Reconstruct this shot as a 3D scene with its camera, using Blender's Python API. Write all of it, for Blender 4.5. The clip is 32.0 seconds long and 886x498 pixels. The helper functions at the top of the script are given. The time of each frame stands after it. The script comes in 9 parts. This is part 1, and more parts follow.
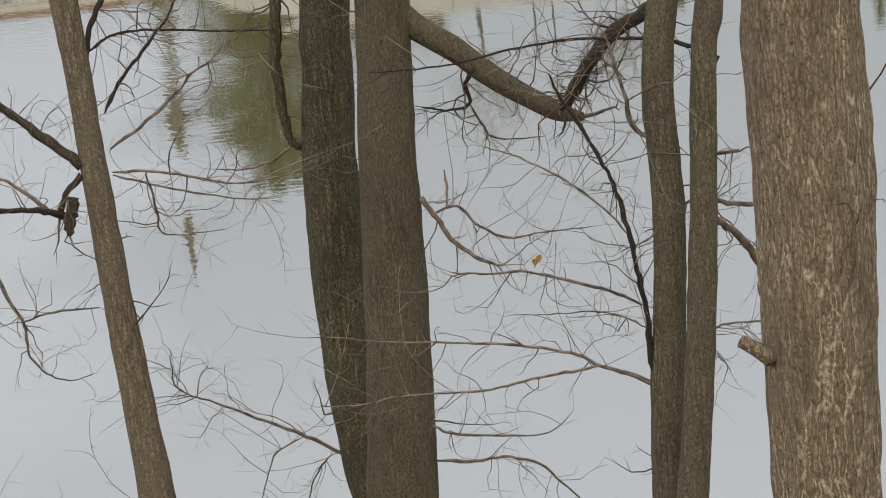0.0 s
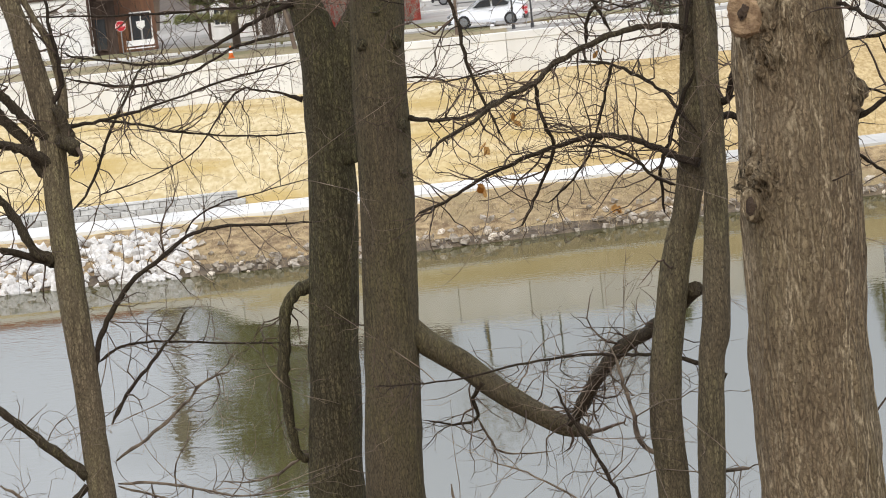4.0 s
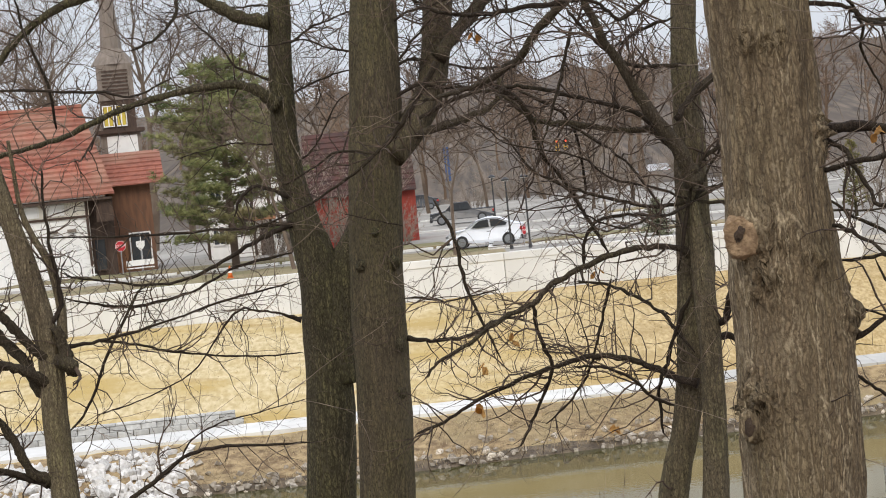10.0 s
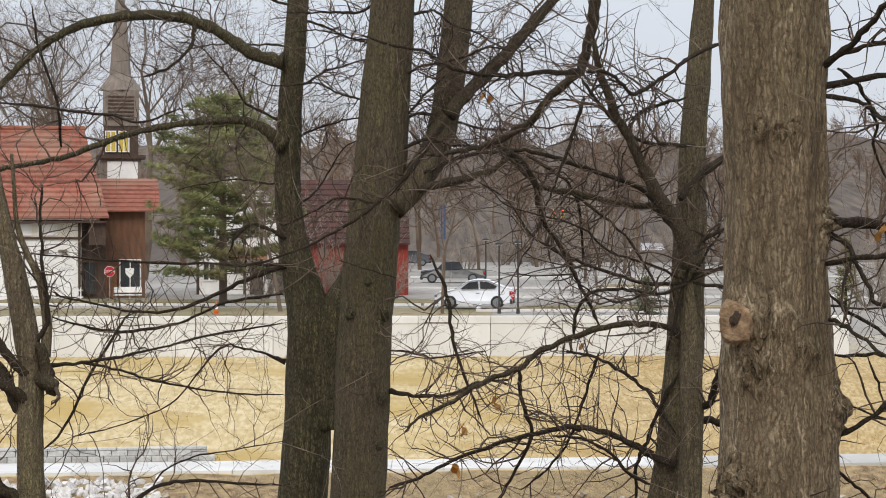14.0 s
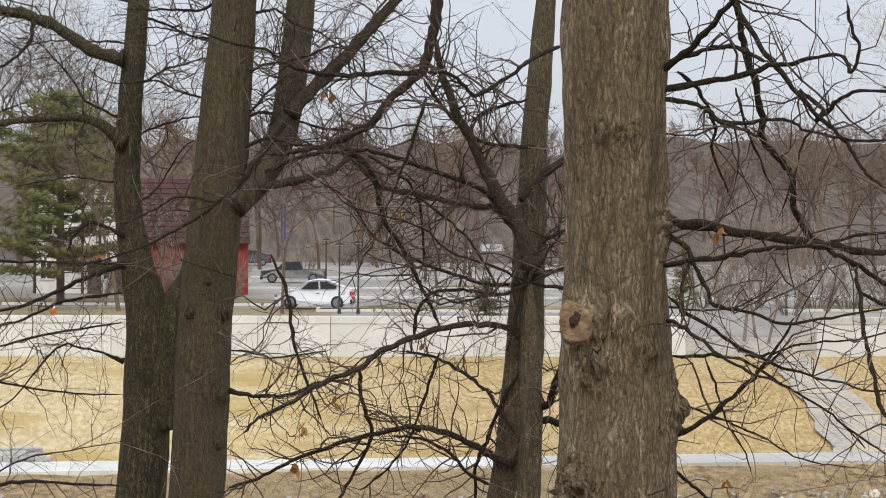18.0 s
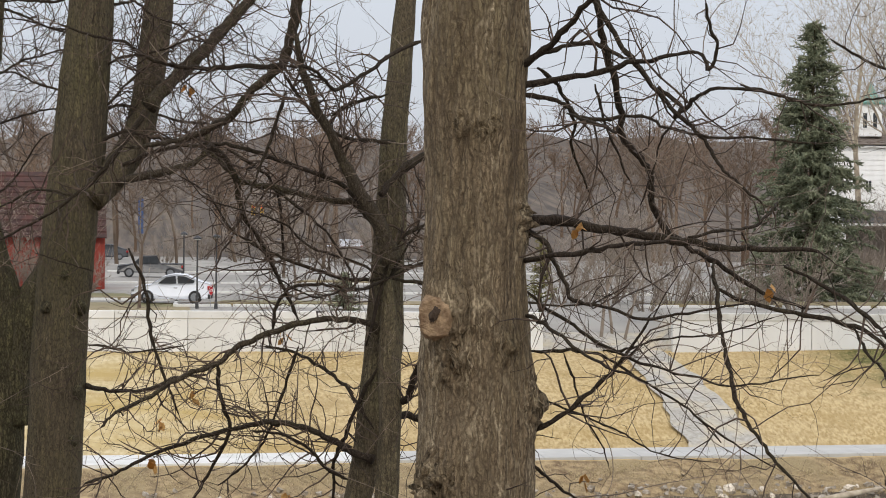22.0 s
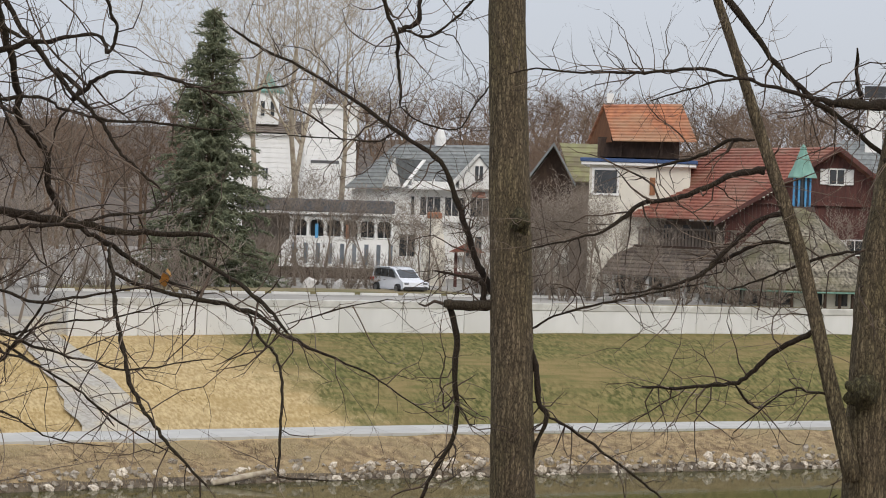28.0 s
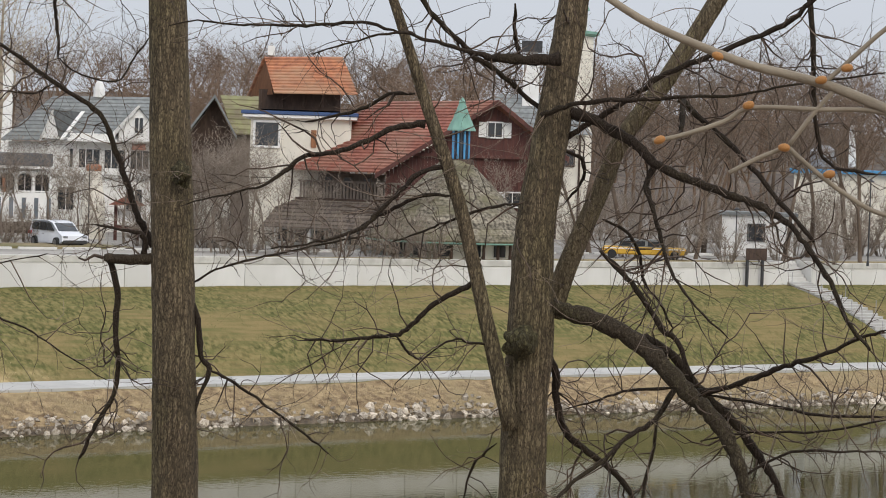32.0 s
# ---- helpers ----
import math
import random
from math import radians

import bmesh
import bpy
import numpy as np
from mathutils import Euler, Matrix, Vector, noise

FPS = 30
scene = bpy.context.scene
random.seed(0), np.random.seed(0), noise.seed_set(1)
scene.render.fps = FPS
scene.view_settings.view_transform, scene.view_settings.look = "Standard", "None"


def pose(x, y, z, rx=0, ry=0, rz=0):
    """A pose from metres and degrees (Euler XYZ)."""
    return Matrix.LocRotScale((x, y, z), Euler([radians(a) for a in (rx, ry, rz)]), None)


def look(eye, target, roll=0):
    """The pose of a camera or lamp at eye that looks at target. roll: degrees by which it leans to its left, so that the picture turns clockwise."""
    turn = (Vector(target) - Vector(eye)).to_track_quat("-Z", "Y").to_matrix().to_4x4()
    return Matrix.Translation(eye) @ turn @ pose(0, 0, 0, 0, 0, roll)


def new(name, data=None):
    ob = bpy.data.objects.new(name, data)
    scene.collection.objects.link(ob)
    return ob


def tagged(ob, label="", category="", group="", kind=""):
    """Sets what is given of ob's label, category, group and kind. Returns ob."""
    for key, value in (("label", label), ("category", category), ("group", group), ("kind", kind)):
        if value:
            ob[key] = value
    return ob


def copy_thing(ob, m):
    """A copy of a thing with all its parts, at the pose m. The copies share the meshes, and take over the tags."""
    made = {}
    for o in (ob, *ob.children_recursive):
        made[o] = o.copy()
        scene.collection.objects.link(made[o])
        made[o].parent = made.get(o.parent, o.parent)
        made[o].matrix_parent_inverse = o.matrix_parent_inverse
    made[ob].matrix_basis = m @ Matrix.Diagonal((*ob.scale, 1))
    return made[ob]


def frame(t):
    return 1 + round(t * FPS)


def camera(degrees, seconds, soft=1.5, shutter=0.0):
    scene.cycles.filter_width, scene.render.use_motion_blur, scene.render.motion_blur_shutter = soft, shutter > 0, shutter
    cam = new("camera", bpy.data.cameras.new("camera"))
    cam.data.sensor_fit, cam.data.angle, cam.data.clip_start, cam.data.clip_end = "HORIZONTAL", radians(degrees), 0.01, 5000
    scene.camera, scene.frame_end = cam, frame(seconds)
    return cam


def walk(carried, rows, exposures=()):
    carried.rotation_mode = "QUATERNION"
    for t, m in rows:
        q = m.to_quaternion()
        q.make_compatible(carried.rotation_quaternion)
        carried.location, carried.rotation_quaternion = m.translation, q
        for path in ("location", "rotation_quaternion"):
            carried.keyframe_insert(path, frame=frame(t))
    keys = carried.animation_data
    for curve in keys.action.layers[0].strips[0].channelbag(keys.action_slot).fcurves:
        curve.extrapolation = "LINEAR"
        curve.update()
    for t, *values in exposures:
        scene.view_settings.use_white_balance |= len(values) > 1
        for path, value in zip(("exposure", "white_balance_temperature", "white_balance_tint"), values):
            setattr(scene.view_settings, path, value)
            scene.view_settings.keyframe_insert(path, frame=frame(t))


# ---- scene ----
cam = camera(22.3, 32.0, soft=1.0)
# seconds, eye, heading, pitch, roll
PATH = [
    (0.0, 0.027, -0.008, 13.390, -1.614, -15.824, -6.482),
    (0.5, 0.021, -0.005, 13.390, -1.221, -14.426, -6.385),
    (1.0, 0.032, -0.003, 13.388, -1.068, -12.635, -6.405),
    (1.5, 0.018, -0.007, 13.393, -0.905, -11.104, -6.219),
    (2.0, 0.024, -0.018, 13.390, -0.890, -9.985, -6.073),
    (2.5, 0.029, -0.002, 13.389, -0.938, -9.085, -5.939),
    (4.5, 0.025, -0.012, 13.411, -0.919, -7.401, -5.795),
    (5.0, 0.024, -0.019, 13.413, -0.917, -6.618, -5.867),
    (5.5, 0.024, -0.018, 13.412, -0.899, -5.890, -5.691),
    (6.0, 0.023, -0.018, 13.412, -0.783, -5.411, -5.619),
    (6.5, 0.023, -0.020, 13.413, -0.728, -5.283, -5.592),
    (7.0, 0.023, -0.024, 13.411, -0.656, -4.144, -5.576),
    (7.5, 0.023, -0.022, 13.412, -0.580, -3.187, -5.581),
    (8.0, 0.026, -0.018, 13.411, -0.560, -3.094, -5.490),
    (8.5, 0.024, -0.017, 13.411, -0.501, -3.073, -5.611),
    (9.0, 0.026, -0.017, 13.411, -0.476, -3.001, -5.667),
    (9.5, 0.027, -0.017, 13.410, -0.461, -2.842, -5.740),
    (10.0, 0.027, -0.020, 13.412, -0.340, -2.342, -5.729),
    (10.5, 0.025, -0.017, 13.409, -0.340, -2.150, -5.592),
    (11.0, 0.015, -0.005, 13.407, -0.265, -2.079, -4.421),
    (11.5, 0.005, 0.001, 13.403, -0.278, -2.033, -2.228),
    (12.0, -0.003, 0.003, 13.400, -0.198, -1.988, -0.608),
    (12.5, -0.005, 0.002, 13.399, -0.061, -1.696, -0.227),
    (13.0, -0.006, 0.007, 13.399, -0.003, -1.178, 0.000),
    (13.5, -0.006, 0.006, 13.400, -0.024, -0.916, 0.001),
    (15.5, -0.006, 0.012, 13.399, 0.108, -0.841, 0.102),
    (16.0, -0.006, 0.019, 13.400, 0.277, -0.873, 0.151),
    (16.5, -0.008, 0.010, 13.400, 1.028, -0.888, 0.211),
    (17.0, -0.011, 0.008, 13.397, 1.927, -0.855, 0.272),
    (17.5, -0.011, 0.007, 13.398, 3.094, -0.850, 0.331),
    (18.0, -0.011, 0.011, 13.398, 4.058, -0.849, 0.408),
    (18.5, -0.011, 0.011, 13.398, 4.683, -0.872, 0.447),
    (19.0, -0.013, 0.010, 13.398, 5.301, -0.925, 0.430),
    (19.5, -0.012, 0.009, 13.397, 5.685, -0.965, 0.530),
    (20.0, -0.013, 0.009, 13.398, 5.906, -0.946, 0.535),
    (20.5, -0.013, 0.011, 13.396, 6.191, -0.936, 0.563),
    (21.0, -0.012, 0.013, 13.397, 6.635, -0.949, 0.637),
    (21.5, -0.015, 0.020, 13.396, 7.227, -0.950, 0.638),
    (22.0, -0.015, 0.022, 13.395, 7.661, -0.935, 0.713),
    (22.5, -0.018, 0.018, 13.397, 8.965, -0.938, 0.795),
    (23.0, -0.018, 0.015, 13.397, 10.312, -0.956, 0.890),
    (23.5, -0.023, 0.006, 13.397, 11.331, -0.974, 0.981),
    (24.0, -0.023, 0.002, 13.395, 12.945, -1.021, 1.096),
    (24.5, -0.021, -0.009, 13.394, 14.640, -0.998, 1.242),
    (25.0, -0.023, -0.006, 13.393, 16.210, -0.954, 1.299),
    (25.5, -0.023, -0.002, 13.393, 17.453, -1.001, 1.407),
    (27.5, -0.016, 0.003, 13.394, 21.618, -1.026, 1.774),
    (28.0, -0.016, 0.006, 13.395, 22.945, -0.989, 1.897),
    (28.5, -0.018, 0.006, 13.397, 24.633, -0.947, 2.016),
    (29.0, -0.016, 0.009, 13.399, 25.954, -0.954, 2.039),
    (29.5, -0.016, 0.010, 13.396, 27.116, -1.025, 2.055),
    (30.0, -0.014, 0.013, 13.397, 28.474, -1.137, 1.915),
    (30.5, -0.017, 0.008, 13.400, 29.547, -1.338, 1.870),
    (31.0, -0.017, 0.006, 13.399, 30.015, -1.744, 1.774),
    (31.5, -0.018, 0.009, 13.400, 30.668, -1.864, 1.795),
    (32.0, -0.018, 0.009, 13.399, 31.593, -1.915, 1.892),
]
def ahead(x, y, z, heading, pitch):
    """A point ten metres ahead; heading clockwise from +y."""
    h, p = radians(heading), radians(pitch)
    return (x + 10 * math.sin(h) * math.cos(p), y + 10 * math.cos(h) * math.cos(p), z + 10 * math.sin(p))

walk(cam, [(t, look((x, y, z), ahead(x, y, z, a, p), r)) for t, x, y, z, a, p, r in PATH],
     [(0.0, 0.26), (3.0, 0.23), (6.0, 0.23), (9.0, 0.21), (10.0, 0.07), (12.0, 0.06), (14.0, -0.03), (19.0, -0.08), (23.0, -0.14), (28.0, -0.26), (29.5, -0.28), (32.0, -0.19)])

# ---- sky and sun: a bright overcast day ----
world = bpy.data.worlds.new("overcast_sky")
world.use_nodes = True
scene.world = world
wn, wl = world.node_tree.nodes, world.node_tree.links
wn.clear()
sky = wn.new("ShaderNodeTexSky")
sky.sky_type, sky.sun_disc = "NISHITA", False
sky.sun_elevation, sky.sun_rotation = radians(39), radians(186)
sky.air_density, sky.dust_density, sky.ozone_density = 1.0, 2.0, 1.0
cloud = wn.new("ShaderNodeBackground")
cloud.inputs["Color"].default_value = (0.74, 0.775, 0.86, 1)
# an overcast sky is brighter overhead than at the horizon
wtc0, wsep, wmr = wn.new("ShaderNodeTexCoord"), wn.new("ShaderNodeSeparateXYZ"), wn.new("ShaderNodeMapRange")
wmr.interpolation_type = "SMOOTHSTEP"
wmr.inputs["From Max"].default_value = 0.55
wmr.inputs["To Min"].default_value, wmr.inputs["To Max"].default_value = 1.03, 2.1
wl.new(wtc0.outputs["Generated"], wsep.inputs[0])
wl.new(wsep.outputs["Z"], wmr.inputs["Value"])
wl.new(wmr.outputs["Result"], cloud.inputs["Strength"])
clear = wn.new("ShaderNodeBackground")
clear.inputs["Strength"].default_value = 0.08
wl.new(sky.outputs["Color"], clear.inputs["Color"])
mix = wn.new("ShaderNodeMixShader")
mix.inputs[0].default_value = 0.8
wl.new(clear.outputs[0], mix.inputs[1])
wl.new(cloud.outputs[0], mix.inputs[2])
out = wn.new("ShaderNodeOutputWorld")
wl.new(mix.outputs[0], out.inputs["Surface"])

sun_data = bpy.data.lights.new("sun", "SUN")
sun_data.energy, sun_data.angle, sun_data.color = 1.25, radians(25), (1.0, 0.905, 0.755)
sun = new("sun", sun_data)
sun.matrix_world = look((0, 0, 60), (8, 74, 0))


# ---- materials ----
def mat(name, c1, c2=None, scale=6.0, rough=0.85, bump=0.3, bscale=None, stretch=(1, 1, 1), c3=None, metal=0.0, depth=0.02, rnd=0.0, spec=0.4):
    """Two-scale noise of colours with a fine relief."""
    m = bpy.data.materials.new(name)
    m.use_nodes = True
    n, l = m.node_tree.nodes, m.node_tree.links
    b = n["Principled BSDF"]
    b.inputs["Roughness"].default_value, b.inputs["Metallic"].default_value = rough, metal
    b.inputs["Specular IOR Level"].default_value = spec
    c2 = c2 or tuple(v * 0.75 for v in c1)
    tc, mp = n.new("ShaderNodeTexCoord"), n.new("ShaderNodeMapping")
    mp.inputs["Scale"].default_value = stretch
    l.new(tc.outputs["Object"], mp.inputs["Vector"])
    def tex(s, detail=6):
        t = n.new("ShaderNodeTexNoise")
        t.inputs["Scale"].default_value, t.inputs["Detail"].default_value = s, detail
        l.new(mp.outputs["Vector"], t.inputs["Vector"])
        return t
    def ramp(src, lo, hi, a, z):
        r = n.new("ShaderNodeValToRGB")
        r.color_ramp.elements[0].position, r.color_ramp.elements[1].position = lo, hi
        r.color_ramp.elements[0].color, r.color_ramp.elements[1].color = (*a, 1), (*z, 1)
        l.new(src, r.inputs["Fac"])
        return r.outputs["Color"]
    col = ramp(tex(scale).outputs["Fac"], 0.35, 0.65, c1, c2)
    if c3:
        mx = n.new("ShaderNodeMix")
        mx.data_type = "RGBA"
        fac = ramp(tex(scale * 0.13, 3).outputs["Fac"], 0.45, 0.65, (0, 0, 0), (1, 1, 1))
        l.new(fac, mx.inputs["Factor"])
        l.new(col, mx.inputs["A"])
        mx.inputs["B"].default_value = (*c3, 1)
        col = mx.outputs["Result"]
    if rnd:
        oi, hs, mr = n.new("ShaderNodeObjectInfo"), n.new("ShaderNodeHueSaturation"), n.new("ShaderNodeMapRange")
        mr.inputs["To Min"].default_value, mr.inputs["To Max"].default_value = 1 - rnd, 1 + rnd
        l.new(oi.outputs["Random"], mr.inputs["Value"])
        l.new(mr.outputs["Result"], hs.inputs["Value"])
        l.new(col, hs.inputs["Color"])
        col = hs.outputs["Color"]
    l.new(col, b.inputs["Base Color"])
    if bump:
        bp = n.new("ShaderNodeBump")
        bp.inputs["Strength"].default_value, bp.inputs["Distance"].default_value = bump, depth
        l.new(tex(bscale or scale * 4, 8).outputs["Fac"], bp.inputs["Height"])
        l.new(bp.outputs["Normal"], b.inputs["Normal"])
    return m


def bark(name, furrow, ridge, streak, moss, plates=22.0, crack=0.8, lines=0.5, stretch=0.15, rough=0.95):
    """Bark: long interlaced plates parted by furrows, some of them pale, with finer cracks, grain and moss."""
    m = bpy.data.materials.new(name)
    m.use_nodes = True
    n, l = m.node_tree.nodes, m.node_tree.links
    b = n["Principled BSDF"]
    b.inputs["Roughness"].default_value = rough
    b.inputs["Specular IOR Level"].default_value = 0.2
    tc = n.new("ShaderNodeTexCoord")
    warp, bend = n.new("ShaderNodeTexNoise"), n.new("ShaderNodeVectorMath")
    warp.inputs["Scale"].default_value, warp.inputs["Detail"].default_value, warp.inputs["Roughness"].default_value = plates * 0.55, 4, 0.6
    bend.operation = "MULTIPLY_ADD"
    bend.inputs[1].default_value = (1.0 / plates, 1.0 / plates, 0.6 / plates)
    l.new(tc.outputs["Object"], warp.inputs["Vector"])
    l.new(warp.outputs["Color"], bend.inputs[0])
    l.new(tc.outputs["Object"], bend.inputs[2])
    def mapped(node, sx, sz, src):
        mp = n.new("ShaderNodeMapping")
        mp.inputs["Scale"].default_value = (sx, sx, sz)
        l.new(src, mp.inputs["Vector"])
        l.new(mp.outputs["Vector"], node.inputs["Vector"])
        node.inputs["Scale"].default_value = 1.0
        return node
    def noise_at(sx, sz, detail, rough_=0.6):
        t = mapped(n.new("ShaderNodeTexNoise"), sx, sz, tc.outputs["Object"])
        t.inputs["Detail"].default_value, t.inputs["Roughness"].default_value = detail, rough_
        return t.outputs["Fac"]
    def gaps(sx, sz):
        t = mapped(n.new("ShaderNodeTexVoronoi"), sx, sz, bend.outputs[0])
        t.feature = "DISTANCE_TO_EDGE"
        return t.outputs["Distance"]
    def ramp(src, lo, hi, a=0.0, z=1.0):
        r = n.new("ShaderNodeMapRange")
        for key, v in (("From Min", lo), ("From Max", hi), ("To Min", a), ("To Max", z)):
            r.inputs[key].default_value = v
        l.new(src, r.inputs["Value"])
        return r.outputs["Result"]
    def calc(op, a, z):
        x = n.new("ShaderNodeMath")
        x.operation = op
        for k, v in enumerate((a, z)):
            if isinstance(v, float):
                x.inputs[k].default_value = v
            else:
                l.new(v, x.inputs[k])
        return x.outputs[0]
    def blend(fac, a, z):
        x = n.new("ShaderNodeMix")
        x.data_type = "RGBA"
        l.new(fac, x.inputs["Factor"])
        for sock, v in (("A", a), ("B", z)):
            if isinstance(v, tuple):
                x.inputs[sock].default_value = (*v, 1)
            else:
                l.new(v, x.inputs[sock])
        return x.outputs["Result"]
    main, fine = gaps(plates, plates * stretch), gaps(plates * 2.6, plates * 2.6 * min(0.5, stretch * 2.0))
    grain = noise_at(plates * 6.0, plates * 4.0, 5, 0.7)
    fleck = noise_at(plates * 3.0, plates * 1.6, 5, 0.65)
    mid = tuple(0.5 * a + 0.5 * z for a, z in zip(furrow, ridge))
    col = blend(ramp(grain, 0.36, 0.62), mid, ridge)
    col = blend(ramp(noise_at(2.4, 1.1, 5), 0.42, 0.70, 0.0, 0.6), col, moss)
    col = blend(ramp(fine, 0.02, 0.22, 0.75 * crack, 0.0), col, furrow)
    col = blend(ramp(main, 0.06, 0.34, 0.55 * crack, 0.0), col, furrow)
    col = blend(ramp(fleck, 0.55, 0.64, 0.0, 0.85), col, furrow)
    pale = calc("MULTIPLY", ramp(noise_at(5.0, 1.2, 4), 0.40, 0.54, 0.0, lines), ramp(main, 0.02, 0.085, 1.0, 0.0))
    col = blend(calc("MULTIPLY", ramp(main, 0.0, 0.07, 1.0, 0.0), ramp(fleck, 0.35, 0.6, 1.0, 0.4)), col, furrow)
    col = blend(calc("MULTIPLY", pale, ramp(fleck, 0.42, 0.58, 1.0, 0.25)), col, streak)
    l.new(col, b.inputs["Base Color"])
    height = calc("ADD", calc("ADD", ramp(main, 0.0, 0.32), ramp(fine, 0.0, 0.25, 0.0, 0.4)), calc("MULTIPLY", calc("ADD", grain, fleck), 0.35))
    b1 = n.new("ShaderNodeBump")
    b1.inputs["Strength"].default_value, b1.inputs["Distance"].default_value = 0.9, 0.26 / plates
    l.new(height, b1.inputs["Height"])
    l.new(b1.outputs["Normal"], b.inputs["Normal"])
    return m


BARK_BIG = bark("bark_tan_grey", (0.064, 0.046, 0.028), (0.288, 0.218, 0.134), (0.46, 0.372, 0.242), (0.214, 0.181, 0.097), 21, 0.78, 0.8, 0.11)
BARK_PALE = bark("bark_olive_tan", (0.050, 0.038, 0.024), (0.290, 0.232, 0.146), (0.36, 0.30, 0.20), (0.225, 0.205, 0.095), 24, 0.8, 0.3, 0.16)
BARK_TWIN = bark("bark_grey_olive", (0.036, 0.028, 0.018), (0.225, 0.182, 0.112), (0.32, 0.265, 0.175), (0.205, 0.190, 0.092), 24, 0.8, 0.3, 0.14)
BARK_FORK = bark("bark_deep_furrowed", (0.028, 0.021, 0.014), (0.330, 0.258, 0.162), (0.36, 0.29, 0.19), (0.245, 0.212, 0.100), 26, 0.9, 0.15, 0.10)
BARK_DARK = bark("bark_dark_grey", (0.020, 0.017, 0.010), (0.160, 0.134, 0.078), (0.21, 0.178, 0.115), (0.170, 0.162, 0.064), 22, 0.95, 0.3, 0.13)
BARK_SMOOTH = bark("bark_smooth_grey", (0.030, 0.024, 0.015), (0.160, 0.127, 0.078), (0.23, 0.19, 0.125), (0.160, 0.145, 0.062), 24, 0.75, 0.4, 0.10)
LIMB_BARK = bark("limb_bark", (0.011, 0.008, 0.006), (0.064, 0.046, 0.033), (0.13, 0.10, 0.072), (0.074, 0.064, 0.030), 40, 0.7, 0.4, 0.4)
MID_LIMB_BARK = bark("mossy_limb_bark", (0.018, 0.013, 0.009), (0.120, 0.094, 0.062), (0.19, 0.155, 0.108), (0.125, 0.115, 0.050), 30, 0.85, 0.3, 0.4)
# paler limb colour for low boughs: the light on them is painted in
LIT_LIMB_BARK = mat("lit_lower_branch_bark", (0.058, 0.043, 0.031), (0.170, 0.133, 0.096), 12, 0.9, 0.3)
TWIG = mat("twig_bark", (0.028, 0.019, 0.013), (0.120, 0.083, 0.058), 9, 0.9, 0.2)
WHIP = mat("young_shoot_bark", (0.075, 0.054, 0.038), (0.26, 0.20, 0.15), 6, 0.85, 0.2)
TWIG_PALE = mat("pale_twig_bark", (0.20, 0.165, 0.12), (0.28, 0.235, 0.17), 30, 0.8, 0.2)
CUT_WOOD = mat("weathered_cut_wood", (0.34, 0.235, 0.135), (0.15, 0.092, 0.05), 22, 0.9, 0.8, 60)
# dark wood, with the shade inside a hole put into its colour
SHADED_HOLLOW = mat("shaded_hollow_wood", (0.035, 0.022, 0.014), (0.06, 0.04, 0.025), 30, 0.95, 0.5)
LEAF = mat("dead_leaf", (0.60, 0.36, 0.12), (0.46, 0.25, 0.08), 40, 0.8, 0.3)
BUD = mat("orange_bud", (0.42, 0.20, 0.055), (0.30, 0.13, 0.035), 300, 0.6, 0.2)
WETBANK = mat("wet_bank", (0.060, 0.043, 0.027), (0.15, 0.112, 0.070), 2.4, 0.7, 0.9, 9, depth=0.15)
BANK = mat("bank_litter", (0.155, 0.100, 0.052), (0.42, 0.310, 0.165), 2.0, 0.95, 0.9, 8, (1, 1, 1), (0.30, 0.23, 0.12), depth=0.15)
LITTER = mat("leaf_litter", (0.15, 0.11, 0.08), (0.26, 0.195, 0.14), 3, 0.95, 0.8, 12)
MUD = mat("river_bed", (0.10, 0.09, 0.05), (0.14, 0.12, 0.07), 1, 0.9, 0.3)
ASPHALT = mat("asphalt", (0.23, 0.217, 0.195), (0.32, 0.302, 0.272), 0.8, 0.95, 0.3, 20, c3=(0.37, 0.35, 0.315), spec=0.08)
VERGE = mat("verge_grass", (0.29, 0.23, 0.13), (0.21, 0.17, 0.09), 1.5, 0.95, 0.5, 9, c3=(0.17, 0.155, 0.07))
CONCRETE = mat("concrete", (0.72, 0.71, 0.675), (0.65, 0.64, 0.605), 0.8, 0.85, 0.2, 20, (1, 1, 0.4), (0.60, 0.588, 0.545), rnd=0.035)
COPING = mat("stained_coping", (0.62, 0.605, 0.555), (0.45, 0.437, 0.395), 1.4, 0.88, 0.25, 20, (1, 1, 0.6), (0.54, 0.525, 0.475), rnd=0.06)
PATHGREY = mat("worn_path", (0.47, 0.46, 0.43), (0.40, 0.39, 0.365), 0.8, 0.9, 0.2, 20, rnd=0.05)
BARNROOF = mat("dark_red_roof", (0.085, 0.036, 0.029), (0.050, 0.028, 0.024), 1.6, 0.85, 0.3, rnd=0.12)
WINGWALL = mat("brown_wing_boards", (0.20, 0.10, 0.055), (0.13, 0.068, 0.042), 4, 0.85, 0.3, stretch=(1, 1, 0.2))
HILL = mat("wood_floor", (0.050, 0.038, 0.027), (0.150, 0.112, 0.080), 0.9, 0.95, 0.15, 2.0, stretch=(1, 0.06, 0.35), c3=(0.080, 0.060, 0.044), depth=0.3)
PATHMAT = mat("path_concrete", (0.64, 0.63, 0.60), (0.56, 0.55, 0.52), 0.8, 0.85, 0.2, 20, rnd=0.05)
GRAVEL = mat("grey_gravel", (0.43, 0.40, 0.35), (0.30, 0.28, 0.24), 5, 0.95, 0.8, 14, c3=(0.47, 0.41, 0.30))
ROCK = mat("pale_limestone", (0.62, 0.60, 0.57), (0.40, 0.38, 0.35), 3, 0.9, 0.6, 12, rnd=0.25)
